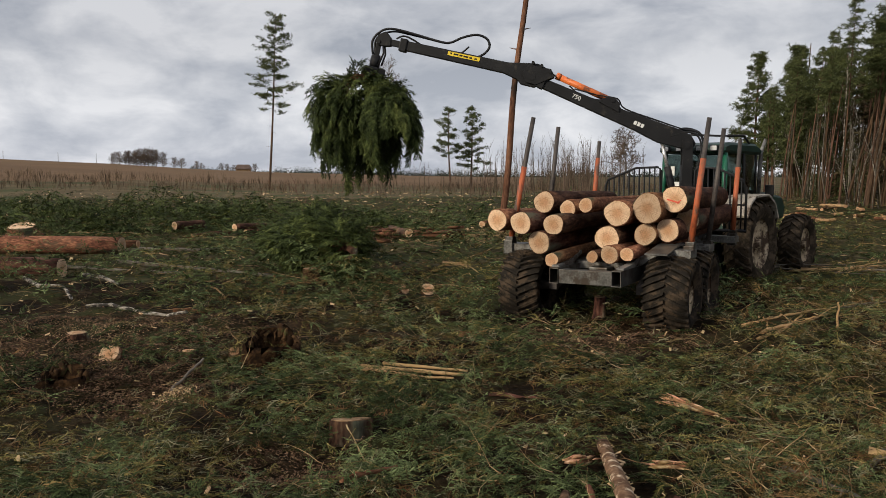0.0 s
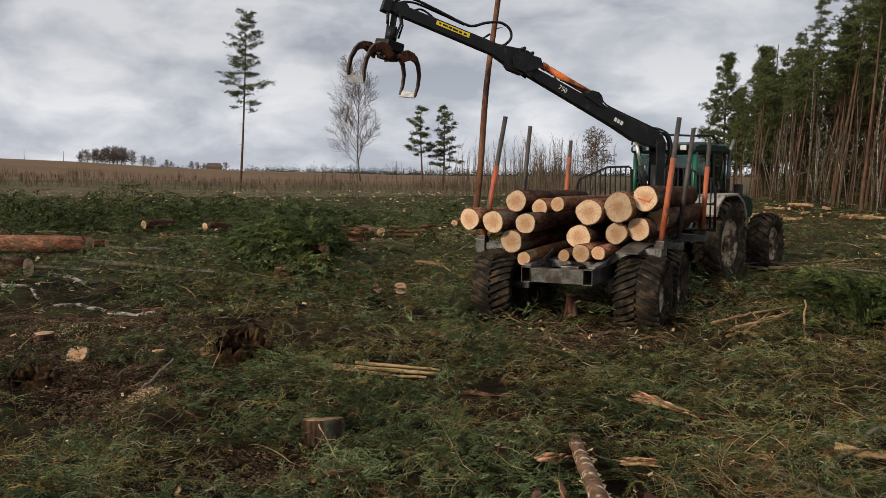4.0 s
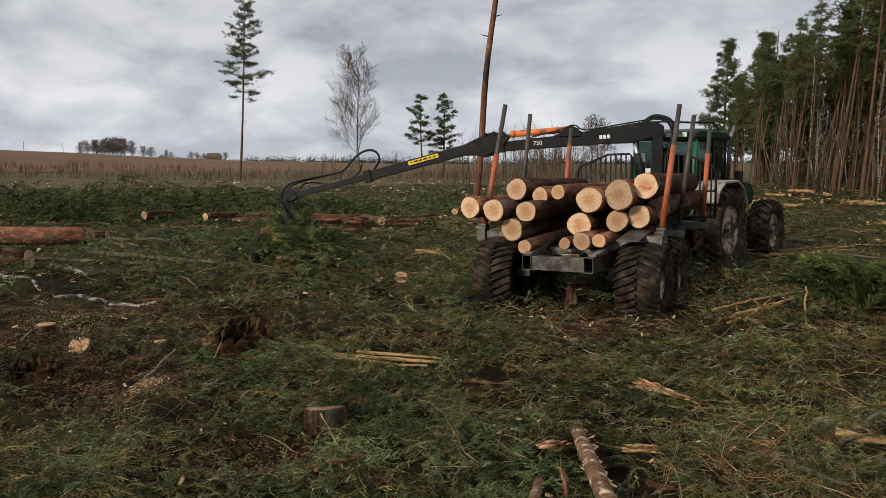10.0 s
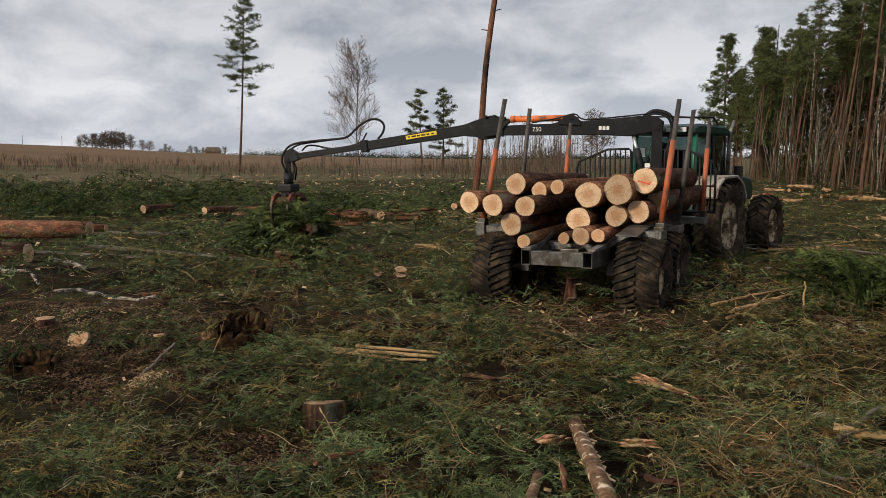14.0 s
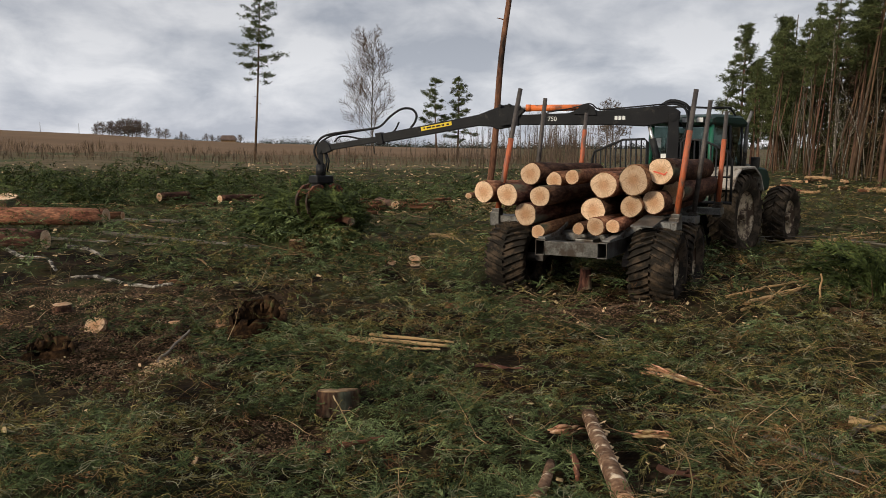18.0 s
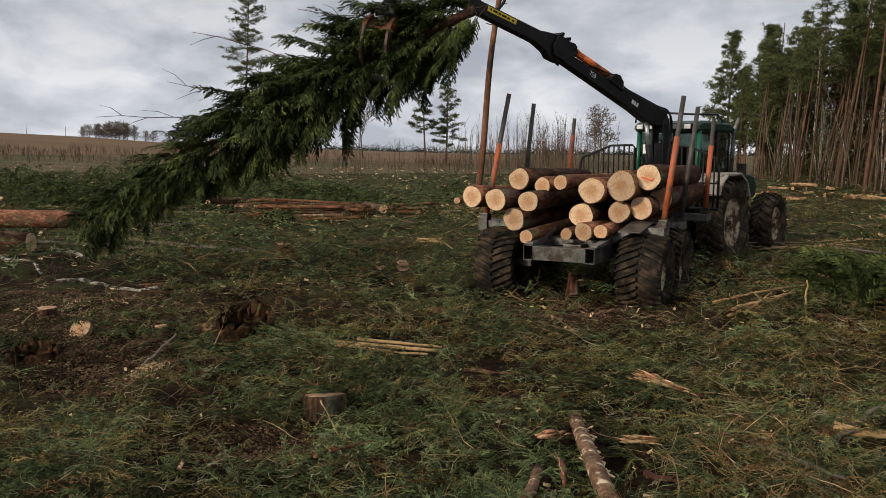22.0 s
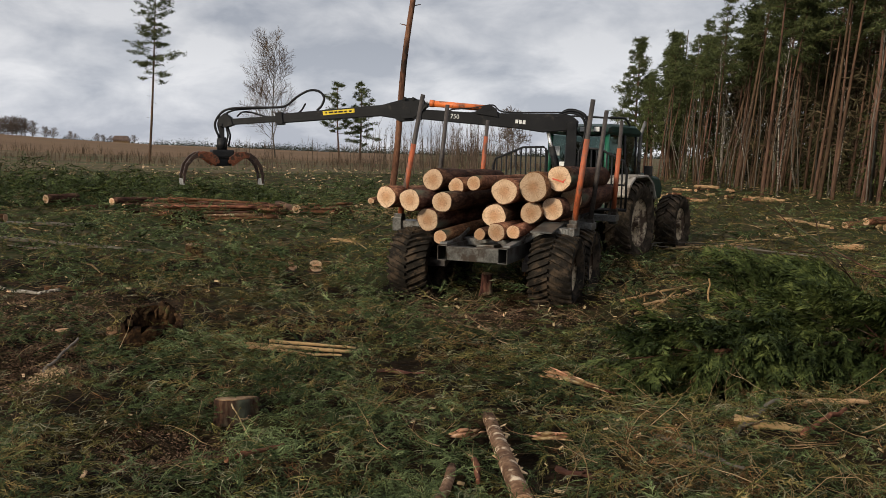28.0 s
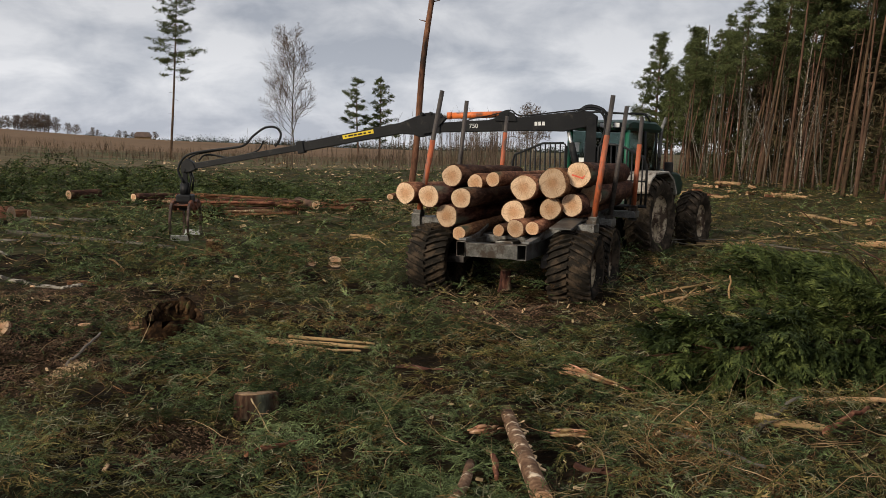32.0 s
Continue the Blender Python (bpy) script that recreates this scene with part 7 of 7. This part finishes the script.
def stump(x, y, r, h, seed, label, rotten=False, bark=None, lean=0.0, cut=None, yaw=None, spread=0.55):
    rng = random.Random(seed)
    ob = thing("stump", place(x, y, rng.uniform(0, 360) if yaw is None and not rotten else yaw or 0, lean, 0, -0.05), label, "stump")
    bm = bmesh.new()
    seg, rows = 22, []
    ph = [rng.uniform(0, 6.28) for _ in range(4)]
    for j in range(7):
        f = j / 6
        row = []
        for k in range(seg):
            a = 2 * math.pi * k / seg
            flare = 1 + (spread + 0.6 * spread * math.sin(4 * a + ph[0])) * (1 - f) ** 2.2
            q = r * flare * (1 + 0.06 * math.sin(3 * a + ph[1]) + rng.uniform(-0.03, 0.03) * (2.5 if rotten else 1))
            top = h * f
            if rotten and j >= 5:
                top *= max(0.16, 0.58 + 0.42 * math.sin(a) + 0.07 * math.sin(3 * a + ph[2]) + rng.uniform(-0.07, 0.07))
            row.append(bm.verts.new((q * math.cos(a), q * math.sin(a), top)))
        rows.append(row)
    for a, b in zip(rows, rows[1:]):
        for k in range(seg):
            bm.faces.new((a[k], a[(k + 1) % seg], b[(k + 1) % seg], b[k])).smooth = True
    if rotten:
        rim = [(v.co.x * 0.97, v.co.y * 0.97, v.co.z - 0.004) for v in rows[-1]]
        hollow = bmesh.new()
        hi = [hollow.verts.new(c) for c in rim]
        lo = [hollow.verts.new((c[0] * 0.7, c[1] * 0.7, h * rng.uniform(0.08, 0.2))) for c in rim]
        for k in range(seg):
            hollow.faces.new((hi[k], hi[(k + 1) % seg], lo[(k + 1) % seg], lo[k]))
        hollow.faces.new(lo)
        part("hollow", hollow, M_ROT, ob, "black rotten hollow")
    else:
        bm.faces.new(rows[-1])
    part("bark", bm, M_ROT if rotten else (bark or M_SPRUCE_BARK), ob)
    if rotten:
        # crumbling mossy crest at the back, torn wood at one side
        for k in range(22):
            a = math.radians(rng.uniform(5, 175))
            bm = bmesh.new()
            p = Vector((math.cos(a), math.sin(a), 0)) * r * rng.uniform(0.8, 1.02)
            top = h * (0.57 + 0.4 * math.sin(a)) + rng.uniform(-0.05, 0.035)
            w = r * rng.uniform(0.07, 0.2)
            tube(bm, [p + Vector((0, 0, top - rng.uniform(0.06, 0.2))), p * 1.02 + Vector((rng.uniform(-0.04, 0.04), 0, top - 0.03)), p * rng.uniform(0.92, 1.1) + Vector((rng.uniform(-0.04, 0.04), 0, top + 0.02))], [w, w * 0.9, w * rng.uniform(0.15, 0.7)], 5)
            part("crumbling_rim", bm, M_MOSS if k % 3 else M_ROT, ob, "crumbling mossy wood" if k % 3 else "")
        for k in range(7):
            a = math.radians(rng.uniform(-42, -4))
            bm = bmesh.new()
            p = Vector((math.cos(a), math.sin(a), 0)) * r * rng.uniform(0.98, 1.12)
            top = h * rng.uniform(0.3, 0.58)
            tube(bm, [p + Vector((0, 0, 0.02)), p + Vector((0, 0, top * 0.6)), p * rng.uniform(0.9, 1.05) + Vector((0, 0, top))], [r * 0.1, r * 0.08, r * 0.02], 5)
            part("splinter", bm, M_PEELED if k % 2 == 0 else M_WEATHER, ob, "torn orange wood splinter")
    else:
        bm = bmesh.new()
        ring = [(r * 0.93 * (1 + 0.06 * math.sin(3 * 2 * math.pi * k / seg + ph[1])), 2 * math.pi * k / seg) for k in range(seg)]
        lo = [bm.verts.new((q * math.cos(t), q * math.sin(t), h - 0.01)) for q, t in ring]
        hi = [bm.verts.new((q * math.cos(t), q * math.sin(t), h + 0.008)) for q, t in ring]
        bm.faces.new(hi)
        for k in range(seg):
            bm.faces.new((lo[k], lo[(k + 1) % seg], hi[(k + 1) % seg], hi[k]))
        part("sawn_top", bm, cut or M_END, ob)
    return ob


def sawn_disc(x, y, r, th, seed, label, tilt=(0, 0), yaw=0, bark=None):
    body, ends = log_mesh(th, r, r * 0.98, seed, bark or M_BARK, 18, 3)
    ob = thing("sawn_disc", pose(x, y, at(x, y) + 0.05, tilt[0], tilt[1], yaw), label, "log piece", "", "", body)
    for e in ends:
        part("sawn_face", e, None, ob)
    return ob


# foreground
lying_log((1.165, 6.03), (1.0, 4.1), 0.046, 0.058, 301, M_FLAKY, "short log with pale flaking bark on the brash", "", "log", "log", 0.05)
rg = random.Random(5)
for k in range(26):
    bm = bmesh.new()
    f = rg.uniform(0.1, 0.95)
    ob = thing("bark_flake", pose(1.17 - 0.12 * f + rg.uniform(-0.05, 0.05), 5.9 - 1.35 * f, at(1.18, 6.05 - 1.35 * f) + 0.145 + rg.uniform(-0.012, 0.01), rg.uniform(-20, 20), rg.uniform(-30, 30), rg.uniform(0, 180)), "pale bark flake on the short log", "bark", "bark flakes")
    box(bm, (rg.uniform(0.03, 0.09), rg.uniform(0.02, 0.04), 0.006), pose(0, 0, 0), 0.002)
    part("flake", bm, M_CHIP, ob)
for k, (p, q, r) in enumerate((((-0.95, 8.72), (0.19, 8.03), 0.026), ((-0.62, 8.58), (0.24, 8.16), 0.02), ((-0.82, 8.38), (-0.2, 8.22), 0.02), ((-0.3, 8.2), (0.1, 7.98), 0.017))):
    stick(p, q, r, 311 + 60 * k, M_PEELED, "thin debarked yellowish pole lying on the brash", 0.065, 0, "debarked_pole", "debarked poles", 0, False, 0.4)
stick((-0.39, 9.21), (0.6, 8.95), 0.016, 313, M_SPRUCE_BARK, "dark branch beside the poles", 0.1, 0, "branch", "", 2)
stick((0.43, 7.64), (0.92, 7.42), 0.028, 395, M_SPRUCE_BARK, "dark reddish branch half buried in the brash", -0.025, 0, "branch")
lying_log((0.74, 4.95), (0.53, 4.1), 0.03, 0.034, 396, M_FLAKY, "thin log with pale flaking bark on the brash", "", "log", "log", 0.06)
stick((1.32, 4.66), (1.5, 4.45), 0.022, 397, M_SPRUCE_BARK, "dark branch stub on the brash", 0.08, 0, "branch", "", 1)
stick((2.75, 5.28), (3.26, 5.65), 0.022, 398, M_GREYBARK, "grey branch leaning over a debarked log", 0.1, 0.06, "branch", "", 1)
stick((1.78, 6.87), (2.2, 6.32), 0.04, 314, M_TORN, "splintered branch with peeling bark", 0.095, 0, "branch", "", 1, True)
stick((0.83, 5.46), (1.12, 5.6), 0.036, 315, M_TORN, "broken piece of pale wood", 0.1, 0, "wood_piece", "broken wood pieces", 0, True)
stick((1.36, 5.4), (1.57, 5.16), 0.034, 316, M_TORN, "broken piece of pale wood", 0.095, 0, "wood_piece", "broken wood pieces", 0, True)
stick((2.8, 5.4), (3.22, 5.17), 0.042, 317, M_PEELED, "thick debarked branch end", 0.1, 0, "branch")
stick((3.15, 5.12), (3.76, 5.58), 0.024, 318, M_BARK, "crooked brown branch on the brash", 0.1, 0.05, "branch")
stick((3.57, 6.13), (4.25, 6.03), 0.03, 320, M_PEELED, "debarked stick on the brash", 0.1, 0.03, "stick")
stick((2.2, 5.3), (2.42, 4.5), 0.016, 321, M_GREYBARK, "thin forked grey branch on brash", 0.08, 0.0, "branch", "", 3)
stick((0.9, 5.0), (0.82, 4.5), 0.02, 322, M_BARK, "short stub of a branch", 0.08, 0.05, "branch")
stick((-0.62, 4.95), (-0.3, 5.3), 0.018, 323, M_BARK, "brown branch stub with a fork", 0.1, 0.02, "branch", "", 1)
stick((-0.72, 6.15), (-0.55, 5.7), 0.006, 324, M_TWIG, "pale bent twig by the stump", 0.16, -0.1, "twig", "", 1)
stick((-2.55, 7.75), (-2.35, 8.15), 0.016, 325, M_GREYBARK, "dark twig leaning over the soil", 0.05, 0.2, "twig")
for k, (p, q, r) in enumerate((((3.84, 10.16), (5.0, 11.0), 0.03), ((3.95, 10.3), (4.85, 10.75), 0.035), ((4.1, 10.2), (4.7, 10.9), 0.022), ((4.5, 10.95), (5.85, 11.7), 0.022), ((3.75, 10.45), (4.3, 10.55), 0.03))):
    stick(p, q, r * 0.7, 330 + k, M_PEELED, "torn debarked branch in a loose heap", 0.01 + 0.015 * k, 0.05, "branch", "loose branch heap", 2)
stick((4.86, 10.24), (4.87, 10.26), 0.018, 340, M_PEELED, "upright broken branch stub", 0.0, 0.34, "branch")
stick((5.5, 11.6), (7.0, 12.4), 0.018, 341, M_GREYBARK, "grey branch on the brash", 0.06, 0.1, "branch", "", 3)
stick((8.6, 18.5), (9.4, 15.2), 0.03, 343, M_GREYBARK, "dark fallen branch on the brash", 0.08, 0.05, "branch", "", 2)
lying_log((14.6, 25.9), (14.5, 22.8), 0.07, 0.06, 344, M_PEELED, "pale debarked log on the brash", "", "log")
rg = random.Random(9)
for k in range(16):
    x, y, a, ln = 8.6 + rg.gauss(0, 0.7), 17.6 + rg.gauss(0, 0.6), rg.uniform(-0.6, 0.9), rg.uniform(0.35, 0.8)
    stick((x - ln * math.cos(a), y - ln * math.sin(a)), (x + ln * math.cos(a), y + ln * math.sin(a)), rg.uniform(0.012, 0.024), 700 + k, M_PEELED if k % 3 else M_GREYBARK, "pale stick in a loose scatter on the brash" if k % 3 else "grey stick in a loose scatter on the brash", 0.12, rg.uniform(-0.05, 0.1), "stick", "scattered sticks", k % 2)
for k in range(16):
    x, y, a, ln = rg.uniform(15.6, 20.4), rg.uniform(35, 40), rg.uniform(-0.5, 0.7), rg.uniform(0.3, 0.9)
    lying_log((x, y), (x + ln * math.cos(a), y + ln * math.sin(a)), 0.07, 0.06, 730 + k, M_PEELED if k % 3 else M_BARK, "short pale offcut of a log" if k % 3 else "short brown offcut of a log", "offcuts on the clearing", "log", "log", 0.1)
for k, (x, y) in enumerate(((15.3, 23.4), (15.5, 22.7), (15.8, 22.2), (16.1, 23.6))):
    lying_log((x, y), (x + 2.6, y + 1.2), 0.11, 0.1, 350 + k, M_BARK, "orange barked pine log by the track", "logs by the track", dz=0.12 * (k % 2))
for k in range(9):
    a = random.Random(360 + k)
    x, y = a.uniform(21.6, 23.4), a.uniform(46, 50)
    lying_log((x, y), (x + a.uniform(-0.8, 0.8), y + a.uniform(0.8, 1.8)), 0.09, 0.08, 370 + k, M_BARK if k % 2 else M_PEELED, "pale cut pine log near the forest edge", "logs near the forest", dz=0.1 * (k % 3))
lying_log((11.75, 18.4), (12.4, 18.2), 0.08, 0.08, 390, M_PEELED, "short debarked piece of a log", "", "log")

# stumps
stump(-1.88, 9.05, 0.27, 0.42, 401, "rotten broken stump, dark with torn orange wood", True)
stump(-0.71, 6.33, 0.165, 0.185, 402, "dark brown sawn stump with a pale weathered top", False, M_SPRUCE_BARK, -12.0, M_WEATHER, 8, 0.1)
stump(-4.36, 9.9, 0.11, 0.13, 403, "small dark sawn stump")
stump(-2.85, 9.3, 0.075, 0.14, 404, "small sawn stump in the churned soil")
stump(2.2, 11.75, 0.075, 0.34, 405, "reddish sawn stump between the trailer's wheels", False, M_SPRUCE_BARK, 4.0, M_WEATHER)
stump(-2.53, 15.95, 0.15, 0.27, 406, "pale weathered stump among the brash", False, M_MOSS, 0, M_WEATHER)
stump(-3.68, 8.0, 0.2, 0.2, 407, "dark rotten stump in the soil", True)
stump(0.35, 25.2, 0.24, 0.35, 408, "mossy stump by the log pile", True)
stump(2.6, 26.5, 0.22, 0.3, 409, "mossy stump on bare soil", True)
stump(-3.9, 23.6, 0.4, 0.4, 410, "old stump covered with green moss", True)
stump(-13.6, 27.2, 0.42, 0.42, 411, "broad sawn stump with a pale top", False, M_BARK, 14.0, None, 0)
sawn_disc(-3.62, 9.05, 0.125, 0.05, 420, "pale sawn disc leaning on the soil", (52, 6), -20)
sawn_disc(-0.27, 14.85, 0.13, 0.06, 421, "pale sawn disc on the brash", (50, -8), 10)
sawn_disc(-0.72, 15.0, 0.1, 0.06, 422, "reddish sawn disc on the brash", (65, 0), 40)
sawn_disc(-2.35, 9.35, 0.06, 0.04, 423, "small sawn disc on the soil", (50, 10), 0)
lying_log((0.0, 18.5), (0.52, 18.36), 0.07, 0.07, 424, M_PEELED, "short debarked piece of a log", "", "log")

# left side
def birch(pts, r, seed):
    rng = random.Random(seed)
    ob = thing("birch_log", Matrix.Translation((pts[0][0], pts[0][1], at(*pts[0]) + r + 0.05)), "thin crooked birch log with peeling white bark", "log", "birch logs")
    z0 = at(*pts[0])
    line = [Vector((x - pts[0][0], y - pts[0][1], at(x, y) - z0 + rng.uniform(-0.02, 0.03))) for x, y in pts]
    fine = [line[i].lerp(line[i + 1], k / 3) + Vector((rng.uniform(-0.02, 0.02), rng.uniform(-0.02, 0.02), rng.uniform(-0.008, 0.008))) for i in range(len(line) - 1) for k in range(3)] + [line[-1]]
    bm = bmesh.new()
    tube(bm, fine, [r * (1 - 0.3 * k / len(fine)) * rng.uniform(0.9, 1.12) for k in range(len(fine))], 10)
    part("wood", bm, M_BIRCH, ob)


birch(((-5.3, 12.35), (-4.9, 12.3), (-4.3, 11.85), (-3.9, 11.75), (-3.5, 11.36)), 0.03, 430)
birch(((-7.6, 15.2), (-7.0, 14.4), (-6.4, 14.0), (-6.0, 13.46)), 0.036, 431)
birch(((-6.75, 15.65), (-6.3, 15.5), (-5.9, 15.2)), 0.04, 432)
stick((-3.92, 12.1), (-3.4, 12.34), 0.035, 433, M_BARK, "brown broken branch on bare soil", 0.03, 0, "branch")
lying_log((-7.4, 19.3), (-13.1, 20.0), 0.2, 0.24, 434, M_BARK, "large pine log with orange peeling bark", "", "log", "log", 0.25)
lying_log((-7.75, 17.0), (-11.5, 17.2), 0.22, 0.24, 435, M_SPRUCE_BARK, "dark thick log lying in the brash", "", "log")
lying_log((-7.6, 20.9), (-12.5, 21.6), 0.1, 0.1, 436, M_BARK, "thinner pine log beside a large one", "", "log", "log", 0.2)
lying_log((-7.2, 18.5), (-3.45, 17.1), 0.045, 0.04, 437, M_GREYBARK, "long thin grey log on the brash", "thin grey logs", "log", "log", 0.02)
lying_log((-8.4, 18.0), (-5.4, 17.4), 0.04, 0.035, 438, M_GREYBARK, "long thin grey log on the brash", "thin grey logs", "log", "log", 0.0)
lying_log((-8.6, 22.6), (-5.8, 22.2), 0.06, 0.05, 439, M_GREYBARK, "long thin grey log on the brash", "thin grey logs", "log", "log", 0.0)
lying_log((-8.95, 28.0), (-8.25, 28.9), 0.15, 0.14, 440, M_SPRUCE_BARK, "dark log with a pale sawn end", "scattered logs", dz=0.22)
lying_log((-8.2, 27.4), (-7.2, 28.5), 0.09, 0.09, 444, M_SPRUCE_BARK, "dark log with a pale sawn end", "scattered logs", dz=0.0)
lying_log((-6.8, 27.4), (-5.7, 28.7), 0.13, 0.12, 441, M_SPRUCE_BARK, "dark log with a pale sawn end", "scattered logs", dz=0.2)
lying_log((-6.35, 27.0), (-5.2, 28.4), 0.09, 0.09, 442, M_SPRUCE_BARK, "dark log with a pale sawn end", "scattered logs", dz=0.06)
lying_log((-6.2, 26.4), (-5.3, 27.6), 0.07, 0.07, 443, M_SPRUCE_BARK, "dark log with a pale sawn end", "scattered logs", dz=0.0)


def log_pile():
    rng = random.Random(70)
    # rows of thin poles lying side by side, seen from their side
    barks = (M_BARK, M_BARK, M_FLAKY, M_BARK, M_SPRUCE_BARK, M_BARK, M_BARK)
    for k in range(64):
        lay, col = divmod(k, 16)
        y = 24.6 + col * 0.19 + lay * 0.1
        x1 = -1.9 + rng.uniform(-0.9, 0.5)
        ln = rng.uniform(2.0, 3.3)
        lying_log((x1, y + rng.uniform(-0.15, 0.15)), (x1 - ln, y + rng.uniform(0.2, 1.0)), rng.uniform(0.035, 0.055), 0.035, 700 + k, barks[k % 7], "thin reddish pine log in the low pile", "logs in the low pile", dz=0.085 * lay + rng.uniform(0.03, 0.1))
    for k in range(14):
        lay, col = divmod(k, 7)
        y = 26.6 + col * 0.28 + lay * 0.15
        x1 = 0.55 + rng.uniform(-0.8, 0.4)
        lying_log((x1, y), (x1 - rng.uniform(1.8, 3.4), y + rng.uniform(-0.5, 0.5)), rng.uniform(0.04, 0.06), 0.04, 750 + k, barks[k % 7], "thin reddish pine log in the low pile", "logs in the low pile", dz=0.12 * lay + rng.uniform(0.03, 0.08))
    lying_log((-1.02, 25.1), (-1.75, 28.2), 0.13, 0.13, 740, M_TRUNK, "brown barked log lying over the low pile", "", "log", "log", 0.15)
    for k, (x, y) in enumerate(((2.0, 29), (2.5, 29.6), (3.0, 28.8), (1.4, 30.2))):
        lying_log((x, y), (x + 0.6, y + 1.4), 0.12, 0.11, 745 + k, M_BARK, "short pine log on bare soil", "short logs", dz=0.05 * k)


log_pile()


def spot_litter(name, x0, y0, rx, ry, n, size, material, label, seed, flat=0.35):
    """A patch of small chips or bark crumbs."""
    rng = np.random.default_rng(seed)
    a, q = rng.uniform(0, 6.28, n), np.sqrt(rng.random(n)) * (0.5 + 0.5 * rng.random(n))
    x, y = x0 + rx * q * np.cos(a), y0 + ry * q * np.sin(a)
    tv = np.array([(-1, -0.5, 0), (1, -0.4, 0), (0.8, 0.5, 0), (-0.9, 0.4, 0), (0, 0, 0.35)])
    tf = np.array([(0, 1, 4), (1, 2, 4), (2, 3, 4), (3, 0, 4)])
    pos = np.stack([x, y, gz(x, y) + 0.008 + 0.02 * rng.random(n)], 1)
    v, f = replicate(tv, tf, frames_np(pos, rng.uniform(0, 6.28, n), rng.normal(0, flat, n), rng.normal(0, flat, n), rng.uniform(0.4, 1.3, n) * size))
    tagged(new(name, mesh_np(name, v, f, [material])), label, "litter", "", "stuff")


spot_litter("sawdust_patch", -2.5, 7.75, 0.22, 0.3, 800, 0.009, M_CHIP, "patch of pale sawdust on reddish soil", 81)
spot_litter("sawdust_patch", -4.3, 10.3, 0.7, 0.5, 500, 0.009, M_CHIP, "thin patch of pale yellow sawdust", 82)
spot_litter("bark_litter", -4.2, 10.0, 2.7, 2.7, 17000, 0.015, M_CRUMB, "crumbled bark and twigs on bare soil", 83)
spot_litter("bark_litter", -2.9, 8.0, 1.2, 1.1, 6000, 0.013, M_CRUMB, "reddish bark crumbs on bare soil", 84)
spot_litter("bark_litter", -1.1, 5.7, 0.9, 0.8, 3200, 0.01, M_CRUMB, "crumbled bark on bare soil", 85)
spot_litter("bark_litter", 1.9, 10.4, 1.6, 1.4, 5000, 0.016, M_CRUMB, "reddish bark crumbs round the trailer's wheels", 86)
spot_litter("bark_litter", 0.5, 27.5, 4.5, 3.5, 2500, 0.05, M_TWIG, "crumbled bark round the low log pile", 87)
spot_litter("pale_offcuts", -12, 75, 30, 24, 90, 0.24, M_CHIP, "pale offcuts scattered over the far clearing", 88)
spot_litter("pale_offcuts", 8, 60, 16, 16, 70, 0.16, M_CHIP, "pale offcuts scattered over the far clearing", 89)
stick((0.2, 9.95), (0.5, 10.05), 0.04, 450, M_BARK, "reddish torn piece of a root", 0.04, 0.05, "root", "", 2)


def motions():
    crane_motion(CRANE, CRANE_PARTS)
    walk(A_TREE, bundle_rows())
    walk(B_TREE, felled_rows())


motions()
